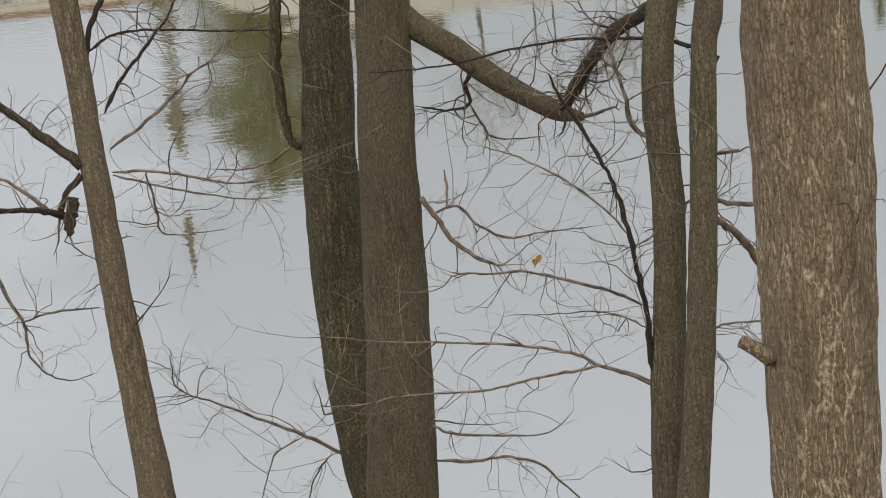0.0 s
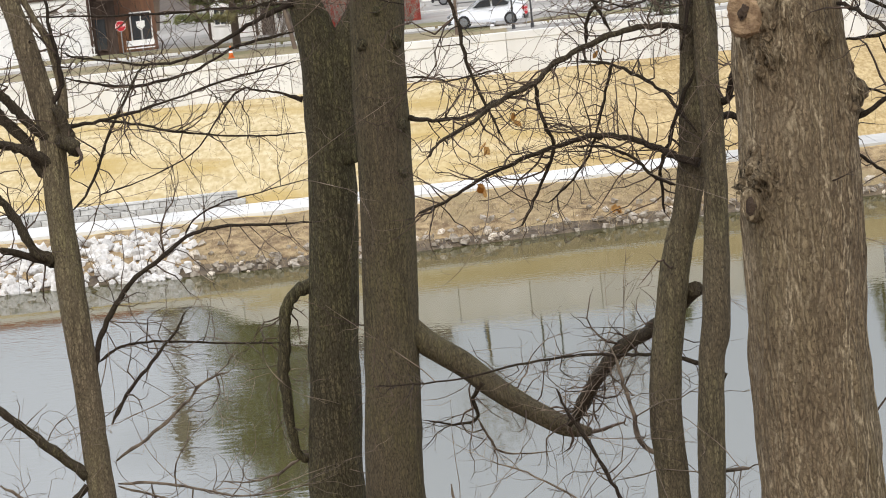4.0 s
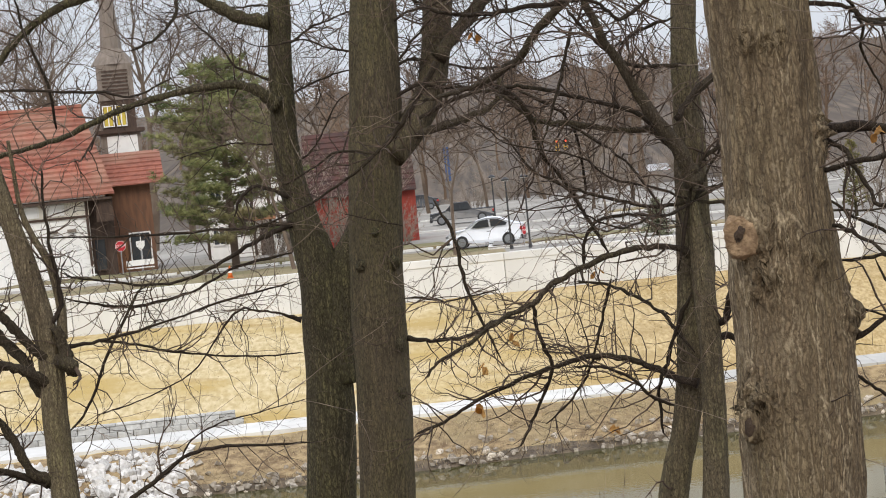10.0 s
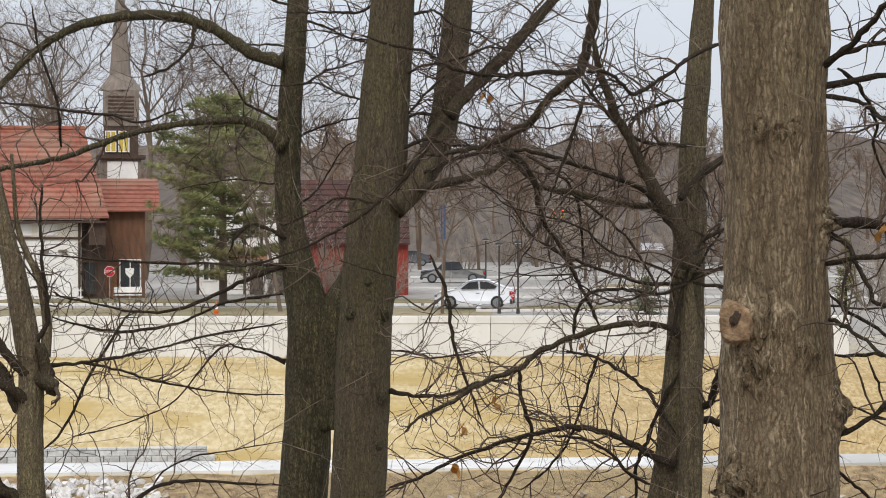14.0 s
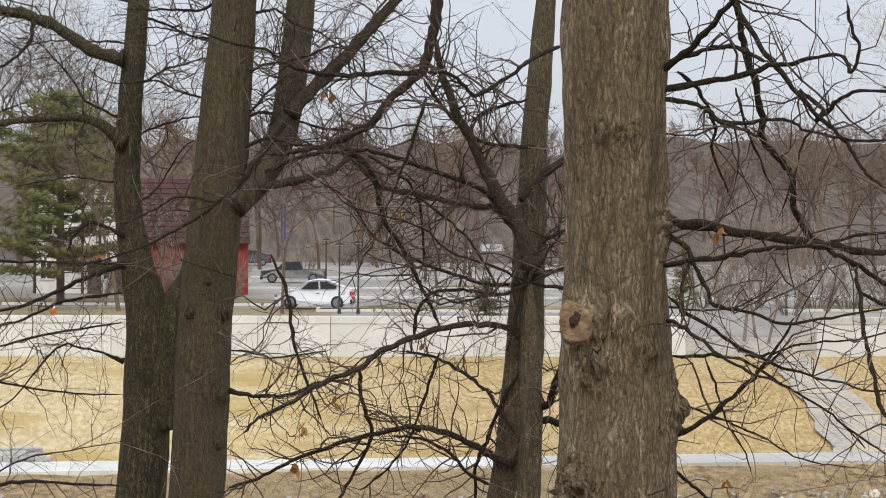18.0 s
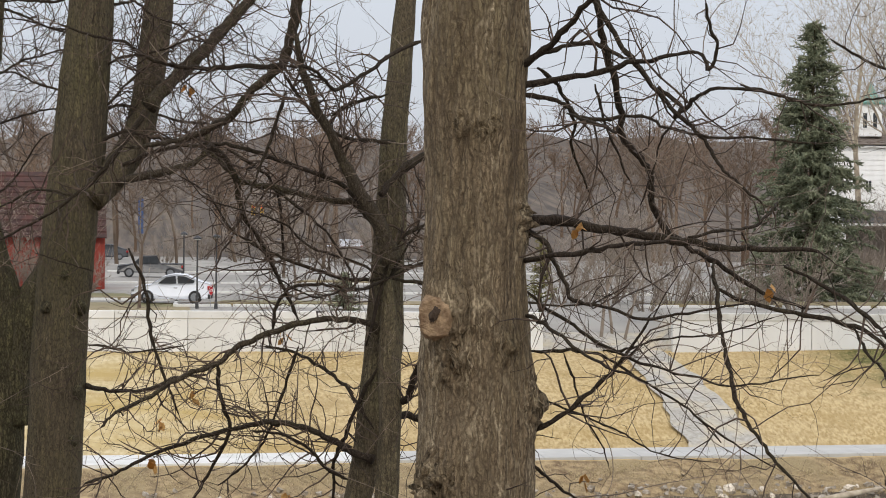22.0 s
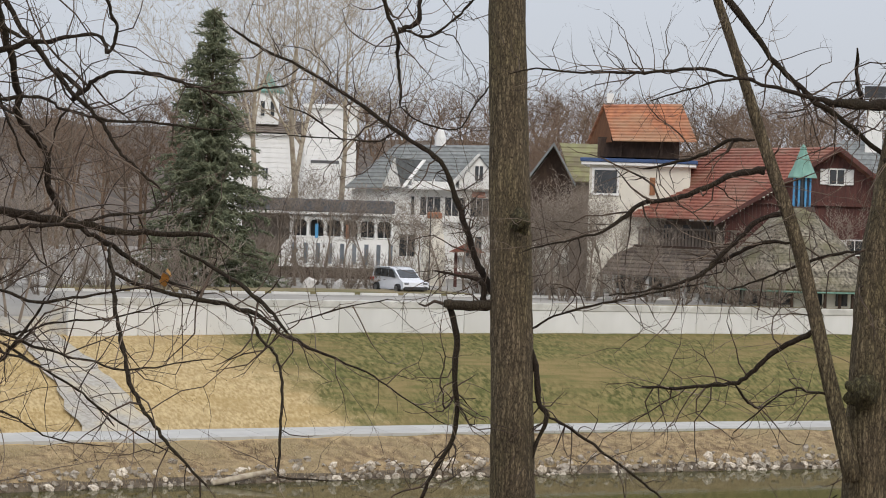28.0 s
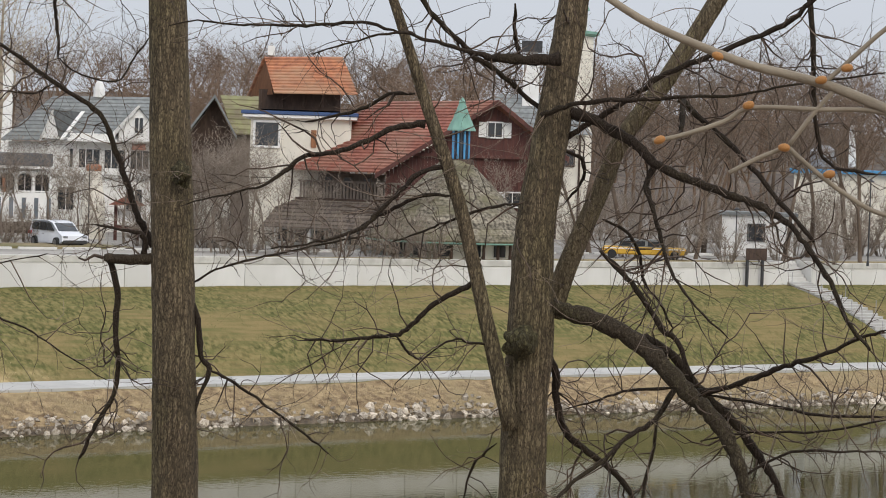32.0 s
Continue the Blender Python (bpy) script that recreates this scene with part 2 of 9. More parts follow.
ROCK_TAN = mat("tan_stone", (0.60, 0.535, 0.44), (0.26, 0.21, 0.15), 3, 0.9, 0.6, 12, rnd=0.35)
BLOCK = mat("grey_wall_block", (0.52, 0.515, 0.49), (0.40, 0.395, 0.375), 5, 0.9, 0.7, 16, rnd=0.18)
WHITE = mat("white_paint", (0.86, 0.85, 0.82), (0.79, 0.78, 0.75), 1.5, 0.7, 0.1)
STUCCO = mat("cream_stucco", (0.78, 0.74, 0.64), (0.70, 0.66, 0.57), 1.2, 0.9, 0.2)
REDROOF = mat("red_tile", (0.325, 0.120, 0.080), (0.215, 0.076, 0.053), 2.6, 0.85, 0.3, c3=(0.30, 0.160, 0.112), rnd=0.14)
ORANGEROOF = mat("orange_tile", (0.50, 0.205, 0.10), (0.31, 0.125, 0.07), 2.2, 0.8, 0.3, c3=(0.40, 0.235, 0.14), rnd=0.16)
GREYROOF = mat("grey_shingle", (0.245, 0.256, 0.250), (0.175, 0.186, 0.183), 2.4, 0.85, 0.3, rnd=0.08)
DARKROOF = mat("dark_shingle", (0.13, 0.13, 0.135), (0.09, 0.09, 0.095), 1.6, 0.85, 0.3, rnd=0.06)
HALLROOF = mat("brown_grey_shingle", (0.20, 0.165, 0.135), (0.13, 0.105, 0.088), 2.0, 0.9, 0.3, rnd=0.1)
SHAKE = mat("mossy_grey_shake", (0.29, 0.258, 0.195), (0.058, 0.049, 0.036), 4.2, 0.95, 0.7, c3=(0.15, 0.135, 0.080), rnd=0.24)
THATCH = mat("weathered_shake", (0.20, 0.160, 0.130), (0.075, 0.060, 0.050), 4.0, 0.95, 0.6, c3=(0.14, 0.115, 0.09), rnd=0.18)
MOSSROOF = mat("mossy_shake", (0.26, 0.26, 0.13), (0.20, 0.17, 0.11), 1.2, 0.95, 0.5, rnd=0.14)
TIMBER = mat("dark_timber", (0.085, 0.055, 0.040), (0.055, 0.036, 0.027), 6, 0.85, 0.3, stretch=(1, 1, 0.3))
REDWOOD = mat("red_brown_boards", (0.135, 0.054, 0.043), (0.085, 0.036, 0.031), 5, 0.8, 0.3, stretch=(1, 1, 0.2), rnd=0.12)
BROWNWALL = mat("brown_boards", (0.34, 0.16, 0.075), (0.26, 0.12, 0.06), 4, 0.8, 0.3, stretch=(1, 1, 0.2), rnd=0.08)
BARNRED = mat("barn_red", (0.34, 0.055, 0.034), (0.24, 0.038, 0.026), 4, 0.75, 0.3, stretch=(1, 1, 0.2), rnd=0.08)
GREYWOOD = mat("grey_weathered_wood", (0.24, 0.20, 0.165), (0.17, 0.14, 0.115), 5, 0.9, 0.4, stretch=(1, 1, 0.25), rnd=0.12)
BLUE = mat("blue_paint", (0.055, 0.10, 0.23), (0.045, 0.085, 0.19), 4, 0.5, 0.1)
SKYBLUE = mat("light_blue_paint", (0.10, 0.34, 0.60), (0.08, 0.28, 0.52), 4, 0.5, 0.1)
COPPER = mat("green_copper", (0.21, 0.38, 0.31), (0.15, 0.29, 0.235), 3, 0.6, 0.2, stretch=(1, 1, 0.3))
YELLOW = mat("yellow_paint", (0.66, 0.40, 0.05), (0.58, 0.34, 0.04), 4, 0.5, 0.1)
CONE = mat("safety_orange", (0.70, 0.17, 0.03), (0.60, 0.14, 0.025), 4, 0.5, 0.0)
SIGNRED = mat("sign_red", (0.55, 0.02, 0.03), (0.48, 0.02, 0.03), 4, 0.4, 0.0)
METAL = mat("dark_metal", (0.045, 0.045, 0.048), (0.07, 0.07, 0.07), 6, 0.5, 0.1, metal=0.3)
STEEL = mat("galvanised_steel", (0.42, 0.42, 0.42), (0.34, 0.34, 0.34), 6, 0.45, 0.1, metal=0.6)
CARWHITE = mat("white_car_paint", (0.80, 0.82, 0.86), (0.76, 0.78, 0.82), 2, 0.22, 0.0, spec=0.6)
CARDARK = mat("dark_car_paint", (0.05, 0.055, 0.06), (0.04, 0.04, 0.045), 2, 0.25, 0.0, spec=0.6)
CARRED = mat("red_car_paint", (0.35, 0.03, 0.03), (0.3, 0.025, 0.025), 2, 0.25, 0.0, spec=0.6)
TYRE = mat("tyre_rubber", (0.022, 0.022, 0.023), (0.03, 0.03, 0.03), 20, 0.8, 0.2)
RIM = mat("alloy_rim", (0.30, 0.31, 0.32), (0.24, 0.25, 0.26), 10, 0.35, 0.0, metal=0.8)
LAMPRED = mat("tail_lamp", (0.40, 0.02, 0.02), (0.32, 0.02, 0.02), 9, 0.3, 0.0)
GLASS = mat("window_glass", (0.030, 0.035, 0.040), (0.05, 0.055, 0.06), 1.0, 0.06, 0.0, spec=0.7)
# pale base colour paints in the sky that such glass would reflect
SKY_TONED_GLASS = mat("sky_toned_glass", (0.13, 0.15, 0.17), (0.22, 0.24, 0.26), 1.5, 0.08, 0.0, spec=0.7)
YELLOWGLASS = mat("yellow_glass", (0.62, 0.48, 0.08), (0.5, 0.38, 0.06), 3, 0.2, 0.0)
NEEDLE = mat("spruce_needles", (0.076, 0.092, 0.050), (0.255, 0.270, 0.172), 1.6, 0.85, 0.0)
PINE = mat("pine_needles", (0.076, 0.097, 0.034), (0.285, 0.292, 0.115), 0.9, 0.85, 0.0, c3=(0.245, 0.195, 0.105))
ARBOR = mat("yellowed_needles", (0.20, 0.17, 0.055), (0.13, 0.125, 0.045), 3, 0.85, 0.0)
SYCAMORE = mat("pale_bark", (0.50, 0.43, 0.32), (0.30, 0.24, 0.175), 3, 0.9, 0.3)
FARBARK = mat("far_bark", (0.115, 0.074, 0.048), (0.225, 0.155, 0.105), 0.05, 0.95, 0.0)
MIDBARK = mat("grey_brown_bark", (0.095, 0.068, 0.049), (0.19, 0.144, 0.105), 0.5, 0.95, 0.0)
BRUSH = mat("pale_brush_bark", (0.165, 0.130, 0.100), (0.335, 0.28, 0.225), 0.8, 0.95, 0.0)
STRAWBLADE = mat("straw_blades", (0.55, 0.445, 0.248), (0.38, 0.285, 0.136), 2.0, 0.95, 0.0)
GREENBLADE = mat("green_blades", (0.095, 0.115, 0.034), (0.24, 0.205, 0.085), 0.8, 0.95, 0.0)
DRYREED = mat("dry_weeds", (0.14, 0.095, 0.052), (0.52, 0.41, 0.25), 7.0, 0.95, 0.0)


def lawn_material():
    """Straw mulch over new seed, giving way to older green turf along an uneven edge."""
    m = bpy.data.materials.new("lawn")
    m.use_nodes = True
    n, l = m.node_tree.nodes, m.node_tree.links
    b = n["Principled BSDF"]
    b.inputs["Roughness"].default_value = 0.95
    b.inputs["Specular IOR Level"].default_value = 0.1
    tc = n.new("ShaderNodeTexCoord")
    def tex(scale, detail, stretch=(1, 1, 1)):
        mp, t = n.new("ShaderNodeMapping"), n.new("ShaderNodeTexNoise")
        mp.inputs["Scale"].default_value = stretch
        t.inputs["Scale"].default_value, t.inputs["Detail"].default_value = scale, detail
        l.new(tc.outputs["Object"], mp.inputs["Vector"])
        l.new(mp.outputs["Vector"], t.inputs["Vector"])
        return t.outputs["Fac"]
    def fit(src, lo, hi):
        r = n.new("ShaderNodeMapRange")
        r.inputs["From Min"].default_value, r.inputs["From Max"].default_value = lo, hi
        l.new(src, r.inputs["Value"])
        return r.outputs["Result"]
    def blend(fac, a, z):
        x = n.new("ShaderNodeMix")
        x.data_type = "RGBA"
        l.new(fac, x.inputs["Factor"])
        for sock, v in (("A", a), ("B", z)):
            if isinstance(v, tuple):
                x.inputs[sock].default_value = (*v, 1)
            else:
                l.new(v, x.inputs[sock])
        return x.outputs["Result"]
    def add(a, z, k):
        x = n.new("ShaderNodeMath")
        x.operation, x.use_clamp = "MULTIPLY_ADD", False
        l.new(a, x.inputs[0])
        x.inputs[1].default_value = k
        l.new(z, x.inputs[2])
        return x.outputs[0]
    fine = tex(4.0, 8, (1, 0.5, 0.5))
    straw = blend(fit(fine, 0.36, 0.64), (0.45, 0.355, 0.190), (0.60, 0.50, 0.312))
    straw = blend(fit(tex(0.35, 6, (0.4, 1.2, 1.2)), 0.46, 0.66), straw, (0.43, 0.315, 0.125))
    straw = blend(fit(tex(0.9, 7, (0.35, 1.2, 1.2)), 0.58, 0.76), straw, (0.37, 0.265, 0.115))
    sep = n.new("ShaderNodeSeparateXYZ")
    l.new(tc.outputs["Object"], sep.inputs[0])
    newer = fit(add(tex(0.4, 6, (0.5, 1, 1)), sep.outputs["X"], 16.0), 4.0, 18.0)
    tint = n.new("ShaderNodeMath")
    tint.operation = "MULTIPLY"
    tint.inputs[1].default_value = 0.8
    l.new(newer, tint.inputs[0])
    thick = blend(fit(tex(6.0, 8, (1, 0.5, 0.5)), 0.36, 0.64), (0.30, 0.205, 0.088), (0.53, 0.405, 0.215))
    thick = blend(fit(tex(0.7, 7, (0.4, 1.2, 1.2)), 0.50, 0.72), thick, (0.33, 0.235, 0.108))
    straw = blend(tint.outputs[0], straw, thick)
    green = blend(fit(fine, 0.38, 0.62), (0.075, 0.078, 0.026), (0.235, 0.195, 0.082))
    green = blend(fit(tex(0.3, 5, (0.6, 1, 1)), 0.45, 0.65), green, (0.235, 0.178, 0.080))
    green = blend(fit(tex(1.6, 8, (0.22, 1.5, 1.5)), 0.44, 0.78), green, (0.115, 0.120, 0.042))
    edge = add(tex(0.5, 6), add(sep.outputs["Z"], sep.outputs["X"], 1.1), 9.0)
    col = blend(fit(edge, 47.5, 51.0), straw, green)
    l.new(col, b.inputs["Base Color"])
    bp = n.new("ShaderNodeBump")
    bp.inputs["Strength"].default_value, bp.inputs["Distance"].default_value = 0.6, 0.05
    l.new(tex(9.0, 8), bp.inputs["Height"])
    l.new(bp.outputs["Normal"], b.inputs["Normal"])
    return m

STRAW = lawn_material()


def mesh_of(name, bm):
    me = bpy.data.meshes.new(name)
    bm.to_mesh(me)
    bm.free()
    return me


def part(name, bm, material, parent=None, label="", smooth=False, local=True):
    me = mesh_of(name, bm) if isinstance(bm, bmesh.types.BMesh) else bm
    if material is not None and not me.materials:
        me.materials.append(material)
    if smooth:
        me.polygons.foreach_set("use_smooth", [True] * len(me.polygons))
    ob = new(name, me)
    if parent is not None:
        ob.parent = parent
        if not local:
            ob.matrix_parent_inverse = parent.matrix_world.inverted()
    return tagged(ob, label)


def box(bm, x0, y0, z0, x1, y1, z1, bevel=0.0):
    vs = [bm.verts.new((x, y, z)) for x in (x0, x1) for y in (y0, y1) for z in (z0, z1)]
    fs = [bm.faces.new([vs[i] for i in q]) for q in ((0, 1, 3, 2), (4, 6, 7, 5), (0, 4, 5, 1), (2, 3, 7, 6), (0, 2, 6, 4), (1, 5, 7, 3))]
    if bevel:
        bmesh.ops.bevel(bm, geom=list({e for f in fs for e in f.edges}), offset=bevel, segments=1, affect="EDGES")
    return bm


def lerp(x, pts):
    return float(np.interp(x, [p[0] for p in pts], [p[1] for p in pts]))


# ---- plan of the river, its bank and the street ----
STREET = 7.75
def shore(x): return lerp(x, [(-80, 93), (-21, 96), (-7, 95.6), (0, 97), (8, 98.6), (30, 102), (45, 103.8), (63, 104.4), (120, 104.8), (300, 104)])
def path_near(x): return lerp(x, [(-80, 97), (-30, 99.5), (-8, 102), (0, 102.7), (21, 105.3), (31, 106.2), (43, 107.7), (64, 108.9), (97, 108.6), (300, 107)])
def path_far(x): return lerp(x, [(-80, 101.5), (-30, 104), (-8, 106.4), (0, 107), (22, 109.6), (33, 110.7), (45, 111.9), (66, 112.8), (100, 112.6), (300, 111)])
def wall_y(x): return 122.3 + 0.037 * x
def rise(x): return lerp(x, [(31, 4.05), (45, 4.36), (70, 4.47), (120, 4.52)])
def wob(x, y, a=1.0, s=0.25): return a * noise.noise(Vector((x * s, y * s, 3.1)))

def ground_rows(x):
    """(y, z, zone) from the near bluff to the horizon at one x."""
    s, pn, pf, w = shore(x), path_near(x), path_far(x), wall_y(x)
    r = [(-120, 12.2, 0), (-30, 12, 0), (-2, 11.7, 0), (2, 11.4, 0), (5, 10.2, 0), (9, 8.0, 0), (14, 5.6, 0), (20, 3.4, 0), (25, 1.4, 0), (28, -0.2, 0), (32, -1.6, 1),
         (60, -2.2, 1), (s - 4, -1.2, 1), (s - 0.2, -0.1, 1)]
    for k in (0.15, 0.3, 0.45, 0.6, 0.75, 0.9):
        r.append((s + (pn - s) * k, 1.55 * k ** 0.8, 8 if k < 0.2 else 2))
    r += [(pn, 1.62, 2), (pf, 1.66, 3)]
    for k in (0.1, 0.2, 0.3, 0.4, 0.5, 0.6, 0.7, 0.8, 0.9):
        r.append((pf + (w - pf) * k, 1.7 + rise(x) * (k + 0.12 * math.sin(math.pi * k)), 3))
    gap = 21.8 < x < 29.9 or 106.6 < x < 109.8
    r += [(w + 0.1, 1.7 + rise(x), 3), (w + 0.15, 1.8 + rise(x) if gap else STREET, 6 if gap else 4), (w + 3.5, 2.55 + rise(x) if gap else STREET, 6 if gap else 4), (w + 14, STREET, 4 if x < 3 else 5), (160, STREET, 5), (200, STREET + 0.05, 5), (255, 8.0, 5), (300, 9.5, 7), (400, 18 + wob(x, 400, 3, 0.03), 7), (600, 32 + wob(x, 600, 6, 0.02) + wob(x, 600, 4, 0.09), 7), (1000, 38, 7), (2500, 40, 7), (4500, 40, 7)]
    return r

xs = [-3000, -1200, -500, -250, -120] + [x for x in np.arange(-80, 160.1, 1.2)] + [170 + 10 * i for i in range(36)] + [600, 900, 1500, 3000]
verts, faces, zones = [], [], []
for i, x in enumerate(xs):
    rows = ground_rows(x)
    for y, z, k in rows:
        rough = 0.12 if k in (0, 2, 8) else 0.05 if k == 3 else 0.0
        verts.append((x, y, z + (wob(x, y, rough, 0.6) + wob(x, y, rough * 0.7, 2.1) if -100 < x < 200 else 0)))
nr = len(ground_rows(0))
for i in range(len(xs) - 1):
    for j in range(nr - 1):
        a = i * nr + j
        faces.append((a, a + nr, a + nr + 1, a + 1))
        zones.append(ground_rows(0.5 * (xs[i] + xs[i + 1]))[j + 1][2])
me = bpy.data.meshes.new("ground")
me.from_pydata(verts, [], faces)
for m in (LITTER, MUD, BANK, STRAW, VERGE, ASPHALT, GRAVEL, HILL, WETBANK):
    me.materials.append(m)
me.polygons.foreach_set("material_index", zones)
me.polygons.foreach_set("use_smooth", [True] * len(faces))
tagged(new("ground", me), "river bank of straw-mulched and green grass rising to a street", "ground", kind="structure")

# river
wm = bpy.data.materials.new("river_water")
wm.use_nodes = True
wn2, wl2 = wm.node_tree.nodes, wm.node_tree.links
wb = wn2["Principled BSDF"]
wb.inputs["Base Color"].default_value = (0.056, 0.052, 0.018, 1)
wb.inputs["Roughness"].default_value = 0.6
wb.inputs["Specular IOR Level"].default_value = 0.0
wgl, wfr, wfm, wmx = wn2.new("ShaderNodeBsdfGlossy"), wn2.new("ShaderNodeFresnel"), wn2.new("ShaderNodeMapRange"), wn2.new("ShaderNodeMixShader")
wfr.inputs["IOR"].default_value = 3.2
wfm.inputs["From Min"].default_value, wfm.inputs["From Max"].default_value = 0.33, 0.68
wfm.inputs["To Min"].default_value, wfm.inputs["To Max"].default_value = 0.32, 0.42
wgl.inputs["Color"].default_value = (1, 1, 1, 1)
wl2.new(wfr.outputs[0], wfm.inputs["Value"])
wl2.new(wfm.outputs["Result"], wmx.inputs[0])
wl2.new(wb.outputs[0], wmx.inputs[1])
wl2.new(wgl.outputs[0], wmx.inputs[2])
wl2.new(wmx.outputs[0], wn2["Material Output"].inputs["Surface"])
wtc, wmp, wt, wbp = wn2.new("ShaderNodeTexCoord"), wn2.new("ShaderNodeMapping"), wn2.new("ShaderNodeTexNoise"), wn2.new("ShaderNodeBump")
wmp.inputs["Scale"].default_value = (0.8, 1.6, 1)
wt.inputs["Scale"].default_value, wt.inputs["Detail"].default_value = 2.0, 3
wbp.inputs["Strength"].default_value, wbp.inputs["Distance"].default_value = 0.06, 0.05
wl2.new(wtc.outputs["Object"], wmp.inputs["Vector"])
wl2.new(wmp.outputs["Vector"], wt.inputs["Vector"])
wl2.new(wt.outputs["Fac"], wbp.inputs["Height"])
# a breeze ruffles the far left of the river more than the rest
wsx, wpn, wadd, wmr2 = wn2.new("ShaderNodeSeparateXYZ"), wn2.new("ShaderNodeTexNoise"), wn2.new("ShaderNodeMath"), wn2.new("ShaderNodeMapRange")
wpn.inputs["Scale"].default_value = 0.08
wadd.operation = "MULTIPLY_ADD"
wadd.inputs[1].default_value = 14.0
wl2.new(wtc.outputs["Object"], wsx.inputs[0])
wl2.new(wtc.outputs["Object"], wpn.inputs["Vector"])
wl2.new(wpn.outputs["Fac"], wadd.inputs[0])
wl2.new(wsx.outputs["X"], wadd.inputs[2])
wmr2.inputs["From Min"].default_value, wmr2.inputs["From Max"].default_value = -4.5, 0.5
wmr2.inputs["To Min"].default_value, wmr2.inputs["To Max"].default_value = 1.0, 0.0
wmr3, wmul, wst, wro = wn2.new("ShaderNodeMapRange"), wn2.new("ShaderNodeMath"), wn2.new("ShaderNodeMapRange"), wn2.new("ShaderNodeMapRange")
wmr3.inputs["From Min"].default_value, wmr3.inputs["From Max"].default_value = 85.0, 90.0
wmr3.inputs["To Min"].default_value, wmr3.inputs["To Max"].default_value = 1.0, 0.0
wmul.operation = "MULTIPLY"
wst.inputs["To Min"].default_value, wst.inputs["To Max"].default_value = 0.045, 0.26
wro.inputs["To Min"].default_value, wro.inputs["To Max"].default_value = 0.01, 0.06
wl2.new(wadd.outputs[0], wmr2.inputs["Value"])
wl2.new(wsx.outputs["Y"], wmr3.inputs["Value"])
wl2.new(wmr2.outputs["Result"], wmul.inputs[0])
wl2.new(wmr3.outputs["Result"], wmul.inputs[1])
wl2.new(wmul.outputs[0], wst.inputs["Value"])
wl2.new(wmul.outputs[0], wro.inputs["Value"])
wl2.new(wro.outputs["Result"], wgl.inputs["Roughness"])
wl2.new(wst.outputs["Result"], wbp.inputs["Strength"])
# ruffled normals lean to the camera, like wavelets' near faces, to mirror higher sky
wtilt, wsum, wnorm = wn2.new("ShaderNodeVectorMath"), wn2.new("ShaderNodeVectorMath"), wn2.new("ShaderNodeVectorMath")
wtilt.operation, wsum.operation, wnorm.operation = "SCALE", "ADD", "NORMALIZE"
wtilt.inputs[0].default_value = (0.0, -0.085, 0.0)
wl2.new(wmul.outputs[0], wtilt.inputs["Scale"])
wl2.new(wbp.outputs["Normal"], wsum.inputs[0])
wl2.new(wtilt.outputs[0], wsum.inputs[1])
wl2.new(wsum.outputs[0], wnorm.inputs[0])
wl2.new(wnorm.outputs[0], wgl.inputs["Normal"])
bm = bmesh.new()
vs = [bm.verts.new(p) for p in ((-3000, 24, 0), (3000, 24, 0), (3000, 112, 0), (-3000, 112, 0))]
bm.faces.new(vs)
tagged(part("water", bm, wm), "calm olive-brown river reflecting the overcast sky", "water", kind="structure")

# ---- shared builders ----
def slab(bm, a, b, c, d, th):
    """A plate through four corners, th thick downwards."""
    t = [bm.verts.new(p) for p in (a, b, c, d)]
    u = [bm.verts.new((p[0], p[1], p[2] - th)) for p in (a, b, c, d)]
    bm.faces.new(t)
    bm.faces.new(u[::-1])
    for i in range(4):
        bm.faces.new((t[i], u[i], u[(i + 1) % 4], t[(i + 1) % 4]))
    return bm

def prism(bm, poly, v0, v1):
    """A polygon in (u, z) drawn out from v0 to v1."""
    a = [bm.verts.new((u, v0, z)) for u, z in poly]
    b = [bm.verts.new((u, v1, z)) for u, z in poly]
    bm.faces.new(a)
    bm.faces.new(b[::-1])
    for i in range(len(poly)):
        j = (i + 1) % len(poly)
        bm.faces.new((a[i], b[i], b[j], a[j]))
    return bm

def lathe(bm, rings, cx=0.0, cy=0.0, sides=16):
    """Stacked rings of (radius, z)."""
    loops = [[bm.verts.new((cx + r * math.cos(2 * math.pi * s / sides), cy + r * math.sin(2 * math.pi * s / sides), z)) for s in range(sides)] for r, z in rings]
    for q, w in zip(loops, loops[1:]):
        for s in range(sides):
            bm.faces.new((q[s], q[(s + 1) % sides], w[(s + 1) % sides], w[s]))
    bm.faces.new(loops[0][::-1])
    bm.faces.new(loops[-1])
    return bm

